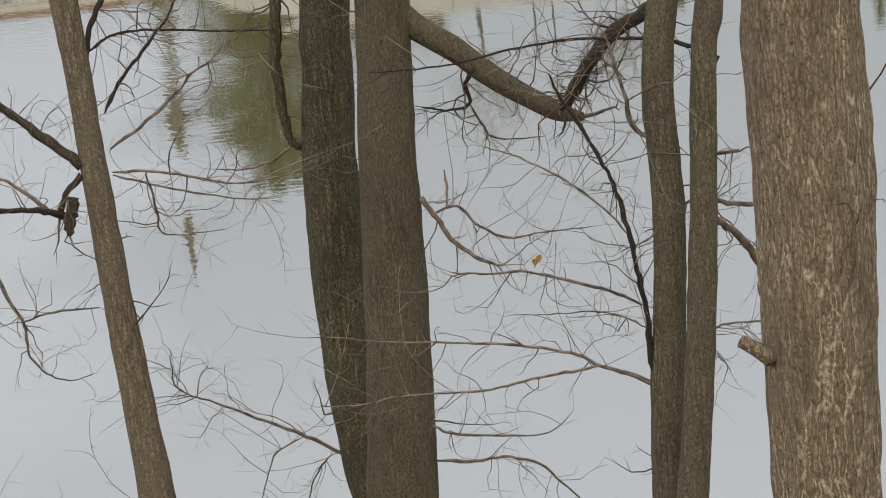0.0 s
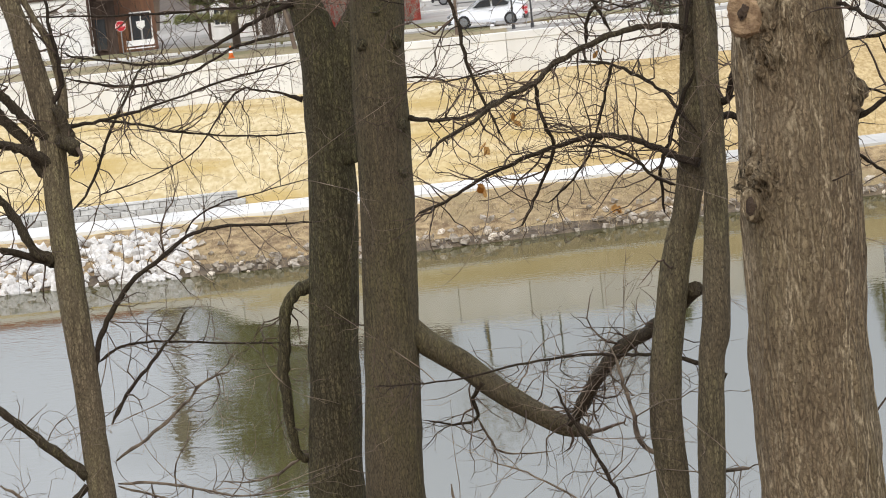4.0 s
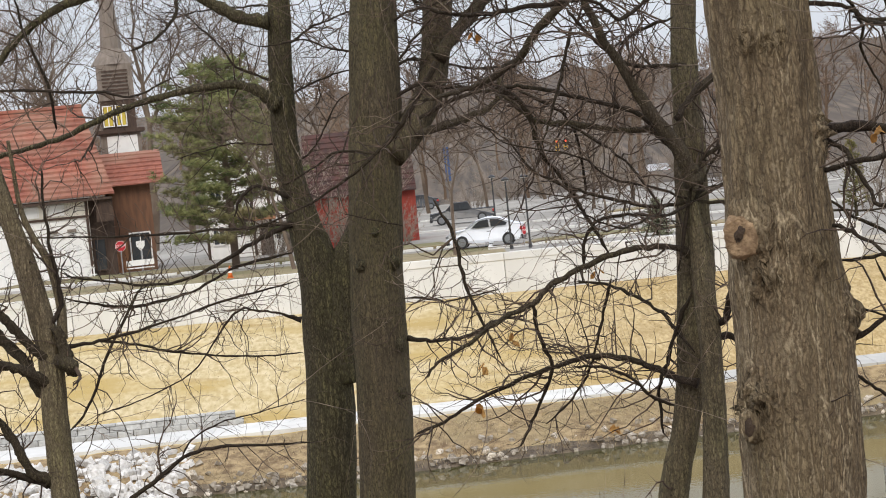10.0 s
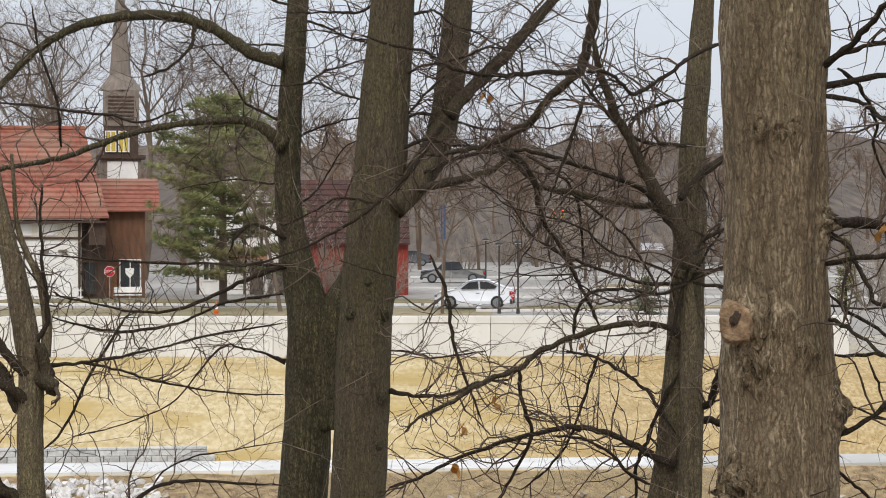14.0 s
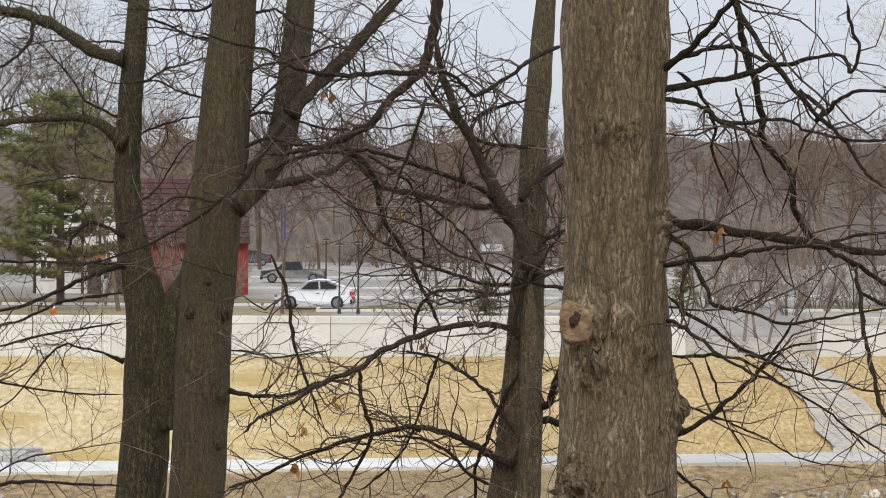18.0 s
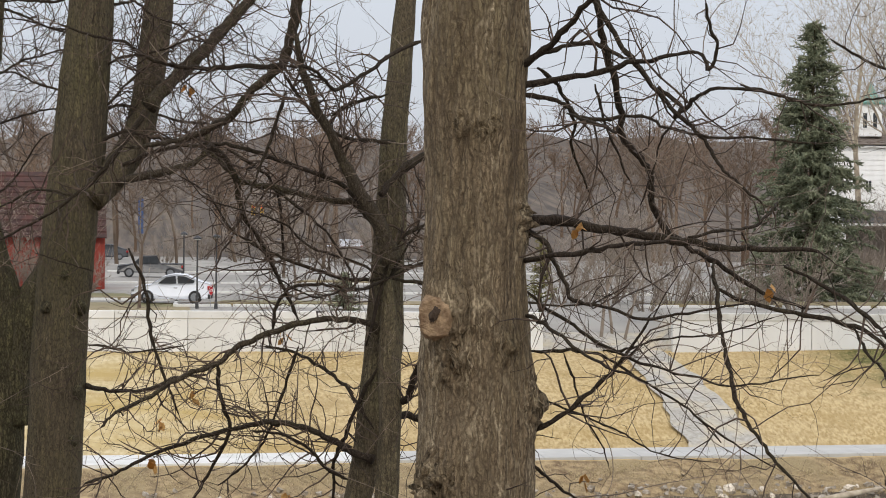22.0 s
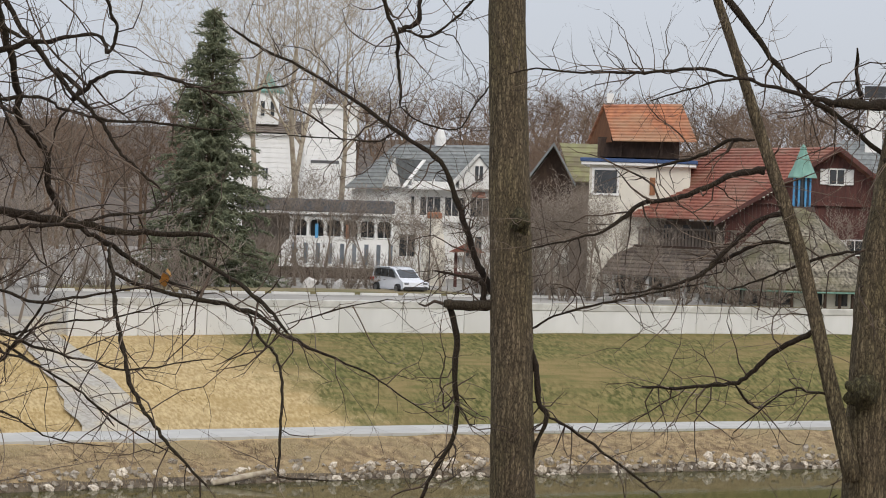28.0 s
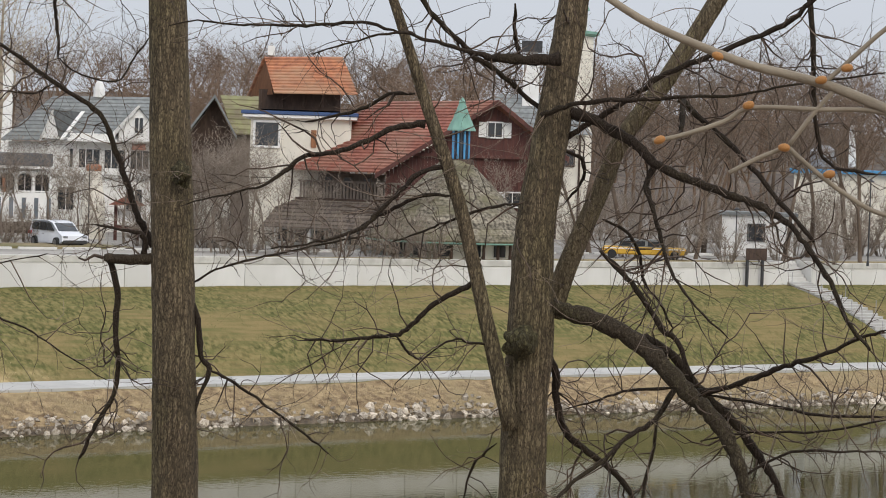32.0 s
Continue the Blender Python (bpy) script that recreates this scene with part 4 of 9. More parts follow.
limb('slender', 'trunk', [(-3.1, 17.72, 6.15, 0.159), (-3.16, 17.71, 7.69, 0.131), (-3.19, 17.7, 8.62, 0.116), (-3.21, 17.7, 9.39, 0.11), (-3.22, 17.7, 10.05, 0.104), (-3.24, 17.68, 10.75, 0.113), (-3.26, 17.68, 11.49, 0.103), (-3.26, 17.71, 12.15, 0.098), (-3.34, 17.7, 12.73, 0.093), (-3.47, 17.67, 13.35, 0.067), (-3.55, 17.66, 13.79, 0.053), (-3.61, 17.64, 14.33, 0.04)], 1)
limb('slender', 'stem', [(-3.15, 17.73, 12.28, 0.049), (-3.13, 17.73, 12.5, 0.04), (-3.15, 17.73, 12.68, 0.036), (-3.2, 17.72, 12.91, 0.029), (-3.28, 17.71, 13.08, 0.027), (-3.34, 17.7, 13.24, 0.024), (-3.37, 17.69, 13.4, 0.02), (-3.38, 17.69, 13.57, 0.0178), (-3.4, 17.68, 13.88, 0.0155)], 1)
limb('slender', 'branch', [(-3.17, 17.62, 12.38, 0.044), (-3.13, 17.63, 12.22, 0.062), (-3.1, 17.64, 12.09, 0.075), (-3.08, 17.64, 11.98, 0.058)], 0)
limb('slender', 'branch', [(-3.28, 17.71, 11.77, 0.071), (-3.39, 17.69, 11.95, 0.067), (-3.46, 17.67, 12.13, 0.062), (-3.6, 17.64, 12.33, 0.053), (-3.75, 17.61, 12.51, 0.044)], 1)
limb('slender', 'branch', [(-3.3, 17.7, 11.11, 0.045), (-3.41, 17.68, 11.16, 0.04), (-3.58, 17.65, 11.24, 0.036), (-3.75, 17.61, 11.31, 0.027)], 1)
limb('dark', 'trunk', [(-1.16, 19.36, 5.12, 0.342), (-1.3, 19.35, 5.7, 0.326), (-1.41, 19.34, 6.61, 0.296), (-1.45, 19.33, 7.69, 0.264), (-1.43, 19.34, 8.74, 0.245), (-1.35, 19.34, 9.6, 0.228), (-1.33, 19.33, 9.98, 0.222), (-1.2, 19.34, 11.21, 0.211), (-1.16, 19.37, 12.03, 0.205), (-1.17, 19.37, 12.52, 0.185), (-1.27, 19.37, 13.01, 0.136), (-1.34, 19.36, 13.54, 0.112), (-1.33, 19.36, 14.17, 0.102), (-1.29, 19.36, 14.76, 0.097), (-1.24, 19.37, 15.43, 0.087)], 1)
limb('dark', 'stem', [(-1.10, 19.38, 11.55, 0.20), (-1.10, 19.38, 12.03, 0.205), (-0.95, 19.40, 12.50, 0.175), (-0.74, 19.44, 12.86, 0.155), (-0.58, 19.48, 13.3, 0.14), (-0.50, 19.52, 14.17, 0.13), (-0.44, 19.56, 15.3, 0.115)], 0)
limb('pair', 'trunk', [(-1.14, 18.56, 5.46, 0.328), (-1.09, 18.56, 6.0, 0.32), (-0.97, 18.56, 7.36, 0.285), (-0.88, 18.57, 8.87, 0.25), (-0.79, 18.56, 10.07, 0.232), (-0.69, 18.57, 11.49, 0.23), (-0.66, 18.6, 12.46, 0.224), (-0.59, 18.6, 13.21, 0.22), (-0.52, 18.6, 13.91, 0.21), (-0.45, 18.6, 14.8, 0.191), (-0.4, 18.6, 15.54, 0.182)], 1)
limb('twin', 'trunk', [(1.07, 15.96, 6.34, 0.143), (1.09, 15.96, 6.71, 0.138), (1.14, 15.95, 7.54, 0.132), (1.23, 15.95, 8.51, 0.121), (1.26, 15.94, 9.16, 0.12), (1.26, 15.94, 10.01, 0.114), (1.41, 15.92, 10.91, 0.105), (1.55, 15.91, 11.43, 0.097), (1.69, 15.92, 12.28, 0.132), (1.72, 15.91, 12.84, 0.12), (1.74, 15.91, 13.32, 0.108), (1.77, 15.91, 14.03, 0.092), (1.83, 15.9, 14.83, 0.072), (1.86, 15.9, 15.31, 0.064)], 1)
limb('twin', 'stem', [(1.16, 15.65, 6.47, 0.123), (1.23, 15.65, 6.82, 0.118), (1.37, 15.63, 7.89, 0.108), (1.47, 15.62, 8.92, 0.102), (1.57, 15.62, 10.16, 0.092), (1.63, 15.6, 10.53, 0.099), (1.69, 15.59, 11.25, 0.087), (1.72, 15.59, 11.85, 0.079), (1.71, 15.61, 12.53, 0.067), (1.7, 15.61, 12.93, 0.027)], 0)
limb('big', 'trunk', [(1.42, 9.89, 8.88, 0.269), (1.44, 9.89, 9.96, 0.262), (1.46, 9.89, 10.77, 0.274), (1.45, 9.88, 11.44, 0.267), (1.46, 9.88, 11.95, 0.268), (1.47, 9.88, 12.46, 0.259), (1.45, 9.88, 13.21, 0.225), (1.46, 9.9, 13.55, 0.229), (1.45, 9.9, 13.92, 0.229), (1.45, 9.9, 14.29, 0.231), (1.44, 9.9, 14.66, 0.223)], 1)
limb('straight', 'trunk', [(7.58, 16.33, 10.75, 0.181), (7.57, 16.33, 11.11, 0.177), (7.53, 16.35, 12.38, 0.167), (7.49, 16.37, 13.29, 0.163), (7.45, 16.39, 14.19, 0.154), (7.41, 16.4, 15.09, 0.145), (7.39, 16.41, 15.63, 0.14), (7.36, 16.43, 16.26, 0.131)], 1)
limb('forked', 'trunk', [(8.33, 12.47, 10.95, 0.17), (8.33, 12.47, 11.25, 0.159), (8.33, 12.47, 11.86, 0.151), (8.35, 12.46, 12.32, 0.159), (8.35, 12.46, 13.0, 0.136), (8.4, 12.43, 13.45, 0.124), (8.45, 12.39, 13.9, 0.117), (8.51, 12.35, 14.43, 0.105), (8.54, 12.33, 14.81, 0.101), (8.56, 12.31, 15.33, 0.094)], 1)
limb('forked', 'stem', [(8.63, 12.63, 12.45, 0.077), (8.7, 12.58, 12.77, 0.077), (8.88, 12.45, 13.35, 0.069), (8.98, 12.38, 13.66, 0.069), (9.22, 12.21, 14.09, 0.065), (9.47, 12.01, 14.63, 0.061), (9.61, 11.9, 14.94, 0.057), (9.8, 11.74, 15.36, 0.049)], 1)
limb('forked', 'sapling_stem', [(8.15, 12.35, 11.73, 0.063), (7.99, 12.45, 12.43, 0.052), (7.91, 12.5, 12.8, 0.048), (7.83, 12.56, 13.17, 0.048), (7.74, 12.61, 13.47, 0.046), (7.6, 12.7, 13.91, 0.041), (7.42, 12.8, 14.49, 0.033), (7.28, 12.88, 14.93, 0.028), (7.16, 12.95, 15.33, 0.022)], 1)
limb('dark', 'branch', [(-1.38, 19.26, 14.71, 0.082), (-1.62, 19.26, 14.77, 0.072), (-1.86, 19.26, 14.92, 0.068), (-2.1, 19.26, 15.05, 0.063), (-2.34, 19.26, 15.1, 0.058), (-2.73, 19.23, 15.09, 0.053), (-3.16, 19.19, 14.99, 0.048), (-3.49, 19.16, 14.78, 0.043), (-3.77, 19.13, 14.5, 0.038), (-4.05, 19.09, 14.21, 0.029)], 1)
limb('dark', 'branch', [(-1.38, 19.26, 14.0, 0.087), (-1.5, 19.21, 14.11, 0.068), (-1.71, 19.16, 14.2, 0.048), (-2.04, 19.09, 14.19, 0.043), (-2.41, 19.01, 14.14, 0.038), (-2.78, 18.93, 14.04, 0.036), (-3.15, 18.83, 13.89, 0.031), (-3.46, 18.74, 13.82, 0.028), (-3.68, 18.67, 13.78, 0.028), (-3.94, 18.58, 13.68, 0.023)], 1)
limb('dark', 'branch', [(-2.13, 19.19, 15.01, 0.024), (-2.15, 19.12, 14.83, 0.0192), (-2.32, 19.04, 14.65, 0.0167), (-2.53, 18.94, 14.56, 0.0143)], 1)
limb('dark', 'branch', [(-1.36, 19.26, 12.14, 0.029), (-1.53, 19.23, 12.21, 0.0145), (-1.72, 19.2, 12.26, 0.0121), (-1.88, 19.17, 12.28, 0.0121), (-2.1, 19.13, 12.05, 0.0096), (-2.33, 19.09, 11.79, 0.0072), (-2.8, 19.01, 11.6, 0.0072), (-3.13, 18.94, 11.53, 0.0072)], 1)
limb('dark', 'branch', [(-1.36, 19.26, 12.97, 0.034), (-1.62, 19.18, 12.87, 0.027), (-1.85, 19.09, 12.77, 0.022), (-2.13, 19.0, 12.64, 0.0191), (-2.36, 18.91, 12.58, 0.0166), (-2.63, 18.82, 12.59, 0.0142), (-2.94, 18.71, 12.67, 0.0118), (-3.16, 18.61, 12.72, 0.0094), (-3.24, 18.53, 12.77, 0.007)], 1)
limb('dark', 'branch', [(-1.38, 19.26, 12.72, 0.0194), (-1.86, 19.2, 12.65, 0.0145), (-2.19, 19.15, 12.5, 0.0145), (-2.52, 19.1, 12.43, 0.0168), (-2.8, 19.04, 12.41, 0.0168), (-2.99, 19.0, 12.44, 0.0143), (-3.31, 18.93, 12.54, 0.0095)], 1)
limb('dark', 'branch', [(-1.24, 19.27, 12.98, 0.0194), (-1.62, 19.23, 12.97, 0.0145), (-2.34, 19.15, 12.99, 0.0144), (-2.81, 19.08, 13.01, 0.012), (-3.27, 18.99, 13.05, 0.0095), (-3.73, 18.9, 13.09, 0.0095)], 1)
limb('dark', 'branch', [(-1.36, 19.26, 13.2, 0.024), (-1.62, 19.25, 13.32, 0.0193), (-1.77, 19.25, 13.23, 0.0169), (-1.84, 19.25, 13.08, 0.0121)], 1)
limb('dark', 'branch', [(-1.38, 19.33, 10.56, 0.089), (-1.64, 19.31, 10.44, 0.079), (-1.73, 19.3, 10.23, 0.069), (-1.77, 19.31, 9.91, 0.069), (-1.79, 19.31, 9.66, 0.064), (-1.77, 19.31, 9.22, 0.055), (-1.73, 19.31, 9.04, 0.05), (-1.66, 19.32, 8.97, 0.045)], 1)
limb('dark', 'branch', [(-1.72, 19.31, 9.01, 0.0199), (-1.94, 19.36, 8.87, 0.015), (-2.21, 19.41, 8.81, 0.01), (-2.46, 19.45, 8.83, 0.0076)], 1)
limb('dark', 'branch', [(-1.38, 19.34, 5.91, 0.031), (-1.63, 19.29, 6.07, 0.023), (-1.86, 19.24, 6.25, 0.021), (-2.1, 19.19, 6.41, 0.021), (-2.43, 19.12, 6.61, 0.0153), (-2.75, 19.04, 6.81, 0.0127), (-2.89, 18.99, 6.89, 0.0101), (-3.02, 18.94, 7.03, 0.0101), (-3.02, 18.91, 7.2, 0.0075), (-3.02, 18.88, 7.32, 0.005)], 1)
limb('dark', 'branch', [(-2.87, 19.17, 6.8, 0.0077), (-2.85, 19.31, 6.94, 0.0077), (-2.77, 19.47, 7.01, 0.0052)], 1)
limb('dark', 'branch', [(-1.96, 19.29, 6.29, 0.0103), (-2.23, 19.22, 6.19, 0.0103), (-2.33, 19.17, 6.0, 0.0077), (-2.41, 19.13, 5.79, 0.0077)], 1)
limb('dark', 'branch', [(-1.73, 19.31, 6.1, 0.0104), (-1.91, 19.33, 5.89, 0.0104), (-2.03, 19.35, 5.61, 0.0078)], 1)
limb('slender', 'branch', [(-3.22, 17.69, 12.07, 0.058), (-3.4, 17.6, 12.28, 0.053), (-3.5, 17.53, 12.43, 0.049), (-3.6, 17.46, 12.58, 0.044), (-3.77, 17.38, 12.86, 0.039)], 1)
limb('slender', 'branch', [(-3.26, 17.68, 11.92, 0.063), (-3.38, 17.56, 12.03, 0.058), (-3.53, 17.44, 12.12, 0.049), (-3.63, 17.33, 12.16, 0.044), (-3.82, 17.2, 12.2, 0.035)], 1)
limb('slender', 'branch', [(-3.34, 17.66, 11.18, 0.063), (-3.49, 17.63, 11.27, 0.054), (-3.57, 17.6, 11.48, 0.049), (-3.69, 17.56, 11.7, 0.045), (-3.84, 17.52, 11.86, 0.04)], 1)
limb('slender', 'branch', [(-3.37, 17.66, 11.14, 0.036), (-3.6, 17.72, 11.22, 0.027), (-3.83, 17.77, 11.3, 0.023), (-4.02, 17.84, 11.36, 0.0181)], 1)
limb('slender', 'branch', [(-3.21, 17.69, 12.12, 0.08), (-3.11, 17.6, 12.09, 0.08), (-3.03, 17.52, 12.05, 0.058)], 1)
limb('slender', 'branch', [(-3.15, 17.7, 10.23, 0.032), (-3.07, 17.69, 10.5, 0.029), (-2.93, 17.69, 10.72, 0.029), (-2.77, 17.69, 10.93, 0.027), (-2.52, 17.7, 11.09, 0.025), (-2.28, 17.71, 11.25, 0.022), (-2.0, 17.72, 11.3, 0.018), (-1.64, 17.73, 11.28, 0.0135), (-1.28, 17.74, 11.26, 0.009)], 1)
limb('slender', 'branch', [(-2.32, 17.83, 11.23, 0.0113), (-2.22, 17.76, 11.37, 0.009), (-1.98, 17.71, 11.49, 0.009), (-1.65, 17.66, 11.55, 0.0067), (-1.24, 17.61, 11.63, 0.0045)], 1)
limb('slender', 'branch', [(-3.27, 17.68, 12.35, 0.031), (-3.14, 17.7, 12.51, 0.027), (-3.13, 17.69, 12.74, 0.022), (-3.16, 17.68, 13.05, 0.0178), (-3.17, 17.68, 13.36, 0.0155), (-3.16, 17.67, 13.63, 0.0133)], 1)
limb('slender', 'branch', [(-3.21, 17.72, 12.21, 0.027), (-2.91, 17.66, 12.23, 0.0178), (-2.59, 17.6, 12.28, 0.0155), (-2.23, 17.55, 12.36, 0.011), (-1.78, 17.49, 12.47, 0.011), (-1.25, 17.43, 12.56, 0.0066)], 1)
limb('slender', 'branch', [(-2.89, 17.77, 12.23, 0.0157), (-2.63, 17.85, 12.18, 0.0135), (-2.37, 17.92, 12.09, 0.0135), (-2.06, 17.99, 12.02, 0.0113), (-1.66, 18.07, 11.96, 0.0091), (-1.3, 18.13, 11.95, 0.0068)], 1)
limb('slender', 'branch', [(-3.17, 17.73, 11.54, 0.0112), (-3.03, 17.84, 11.69, 0.0135), (-2.83, 17.96, 12.11, 0.0158), (-2.64, 18.08, 12.46, 0.0136), (-2.54, 18.19, 12.62, 0.0091)], 1)
limb('slender', 'branch', [(-3.53, 17.66, 14.28, 0.0155), (-3.03, 17.61, 14.23, 0.0133), (-2.58, 17.55, 14.17, 0.0132), (-2.34, 17.44, 14.11, 0.0109), (-2.03, 17.34, 14.22, 0.0087)], 1)
limb('slender', 'branch', [(-3.24, 17.71, 15.04, 0.0133), (-3.22, 17.92, 14.7, 0.0135), (-3.12, 18.13, 14.31, 0.0159), (-3.12, 18.33, 13.95, 0.0138)], 1)
limb('slender', 'branch', [(-3.3, 17.68, 9.41, 0.069), (-3.47, 17.64, 9.57, 0.055), (-3.66, 17.6, 9.77, 0.05), (-3.85, 17.56, 9.97, 0.045), (-4.04, 17.51, 10.13, 0.04)], 1)
limb('slender', 'branch', [(-3.41, 17.66, 9.14, 0.055), (-3.44, 17.64, 9.01, 0.064), (-3.46, 17.61, 8.92, 0.06), (-3.47, 17.59, 8.84, 0.032)], 1)
limb('slender', 'branch', [(-3.47, 17.65, 8.98, 0.037), (-3.54, 17.55, 9.05, 0.037), (-3.69, 17.44, 9.12, 0.032), (-3.93, 17.31, 9.18, 0.027), (-4.13, 17.18, 9.23, 0.022)], 1)
limb('slender', 'branch', [(-3.31, 17.68, 9.31, 0.037), (-3.46, 17.63, 9.18, 0.032), (-3.53, 17.6, 9.0, 0.037)], 1)
limb('slender', 'branch', [(-3.1, 17.72, 10.31, 0.0181), (-2.96, 17.81, 10.39, 0.0159), (-2.79, 17.91, 10.4, 0.0137), (-2.48, 18.02, 10.36, 0.0137), (-2.04, 18.14, 10.28, 0.0115), (-1.69, 18.25, 10.23, 0.0093)], 1)
limb('slender', 'branch', [(-3.06, 17.72, 9.79, 0.023), (-2.92, 17.76, 10.01, 0.02), (-2.7, 17.81, 10.25, 0.0182), (-2.5, 17.85, 10.45, 0.0136), (-2.39, 17.87, 10.62, 0.0113)], 1)
limb('slender', 'branch', [(-3.06, 17.72, 9.49, 0.021), (-2.73, 17.71, 9.69, 0.0182), (-2.47, 17.69, 9.9, 0.0159), (-2.25, 17.65, 10.09, 0.0135), (-2.06, 17.61, 10.15, 0.009)], 1)
limb('slender', 'branch', [(-3.07, 17.72, 9.3, 0.0184), (-2.79, 17.7, 9.29, 0.016), (-2.47, 17.67, 9.22, 0.0137), (-2.07, 17.64, 9.12, 0.0114), (-1.69, 17.61, 9.15, 0.0091), (-1.5, 17.55, 9.19, 0.0068)], 1)
limb('slender', 'branch', [(-3.07, 17.72, 9.28, 0.0161), (-2.81, 17.77, 9.17, 0.0115), (-2.46, 17.82, 9.04, 0.0116), (-2.06, 17.87, 8.93, 0.0093), (-1.83, 17.9, 8.9, 0.007)], 1)
limb('slender', 'branch', [(-2.81, 17.77, 9.26, 0.0138), (-2.79, 17.82, 9.05, 0.0139), (-2.78, 17.87, 8.87, 0.014), (-2.78, 17.92, 8.71, 0.0117), (-2.63, 17.99, 8.65, 0.007), (-2.26, 18.08, 8.63, 0.0047)], 1)
limb('slender', 'branch', [(-4.11, 17.51, 8.64, 0.023), (-4.03, 17.55, 8.33, 0.0185), (-3.96, 17.58, 8.16, 0.0162), (-3.96, 17.59, 7.96, 0.014), (-3.95, 17.61, 7.83, 0.0117), (-3.82, 17.65, 7.65, 0.0094), (-3.66, 17.71, 7.57, 0.0071), (-3.47, 17.76, 7.6, 0.0047)], 1)
limb('slender', 'branch', [(-3.95, 17.55, 8.17, 0.0139), (-3.85, 17.7, 8.16, 0.0117), (-3.69, 17.86, 8.14, 0.0118), (-3.41, 18.04, 8.08, 0.0095)], 1)
limb('slender', 'branch', [(-3.98, 17.54, 9.42, 0.0182), (-3.78, 17.55, 9.26, 0.02), (-3.59, 17.56, 9.07, 0.023)], 1)
limb('pair', 'branch', [(-0.62, 18.57, 10.17, 0.114), (-0.47, 18.57, 10.03, 0.109), (-0.2, 18.58, 9.83, 0.104), (0.06, 18.58, 9.59, 0.1), (0.33, 18.58, 9.39, 0.09), (0.6, 18.57, 9.22, 0.081), (0.81, 18.56, 9.15, 0.033)], 1)
limb('twin', 'branch', [(1.54, 15.91, 10.73, 0.061), (1.4, 16.32, 10.51, 0.075), (1.25, 16.74, 10.31, 0.073), (1.05, 17.15, 10.12, 0.074), (0.88, 17.56, 9.85, 0.072), (0.74, 17.97, 9.53, 0.069), (0.63, 18.37, 9.28, 0.057)], 1)
limb('pair', 'branch', [(-0.63, 18.48, 8.62, 0.029), (-0.51, 18.45, 8.42, 0.029), (-0.41, 18.41, 8.24, 0.026), (-0.19, 18.38, 8.05, 0.022), (0.0, 18.34, 7.99, 0.0168)], 1)
limb('pair', 'branch', [(-0.52, 18.48, 8.48, 0.0168), (-0.33, 18.48, 8.51, 0.0168), (-0.16, 18.48, 8.32, 0.0145), (0.07, 18.47, 8.19, 0.0145), (0.37, 18.46, 8.21, 0.0096), (0.8, 18.44, 8.22, 0.0072)], 1)
limb('pair', 'branch', [(-0.77, 18.47, 6.24, 0.022), (-0.43, 18.56, 6.16, 0.02), (-0.18, 18.65, 6.14, 0.015), (0.14, 18.72, 6.01, 0.0151), (0.3, 18.8, 5.8, 0.0127), (0.49, 18.87, 5.56, 0.0102)], 1)
limb('pair', 'branch', [(-0.76, 18.47, 6.57, 0.0198), (-0.6, 18.48, 6.47, 0.0173), (-0.25, 18.49, 6.41, 0.0124), (0.19, 18.49, 6.37, 0.0099), (0.4, 18.48, 6.48, 0.0074)], 1)
limb('pair', 'branch', [(-0.06, 18.49, 9.68, 0.028), (-0.15, 18.55, 9.54, 0.024), (-0.14, 18.61, 9.35, 0.0191), (-0.34, 18.67, 9.31, 0.0144), (-0.55, 18.72, 9.35, 0.0096)], 1)
limb('pair', 'branch', [(-0.13, 18.49, 9.38, 0.0166), (-0.06, 18.61, 9.19, 0.0144), (0.07, 18.74, 9.0, 0.0121), (0.46, 18.85, 8.95, 0.0073)], 1)
limb('pair', 'branch', [(-0.41, 18.49, 8.84, 0.0144), (-0.4, 18.37, 8.67, 0.0143), (-0.42, 18.25, 8.58, 0.0119)], 1)
limb('twin', 'branch', [(1.13, 15.95, 7.59, 0.03), (0.85, 15.98, 7.74, 0.023), (0.66, 16.01, 7.81, 0.0191), (0.44, 16.03, 7.93, 0.017), (0.15, 16.05, 8.0, 0.0149), (-0.14, 16.06, 8.06, 0.0128), (-0.48, 16.06, 8.1, 0.0106), (-0.86, 16.06, 8.15, 0.0085), (-1.28, 16.05, 8.23, 0.0064), (-1.44, 16.05, 8.28, 0.0042)], 1)
limb('twin', 'branch', [(0.66, 15.98, 7.82, 0.017), (0.39, 16.04, 7.77, 0.0149), (0.13, 16.1, 7.73, 0.0128), (-0.18, 16.16, 7.66, 0.0129), (-0.53, 16.2, 7.65, 0.0108), (-0.88, 16.25, 7.65, 0.0087), (-1.19, 16.28, 7.6, 0.0087), (-1.54, 16.31, 7.61, 0.0044)], 1)
limb('twin', 'branch', [(1.12, 15.95, 7.45, 0.047), (1.04, 15.93, 7.83, 0.034), (1.03, 15.89, 8.2, 0.029), (0.99, 15.86, 8.52, 0.027), (0.95, 15.83, 8.84, 0.025), (0.88, 15.8, 9.2, 0.023), (0.78, 15.77, 9.47, 0.02), (0.64, 15.74, 9.77, 0.0182), (0.53, 15.71, 9.97, 0.0141), (0.47, 15.68, 10.15, 0.01)], 1)
limb('twin', 'branch', [(1.0, 15.96, 8.27, 0.0189), (0.77, 15.86, 8.44, 0.0167), (0.45, 15.75, 8.59, 0.0145), (0.12, 15.64, 8.72, 0.0123), (-0.16, 15.52, 8.77, 0.0102), (-0.36, 15.4, 8.84, 0.0081)], 1)
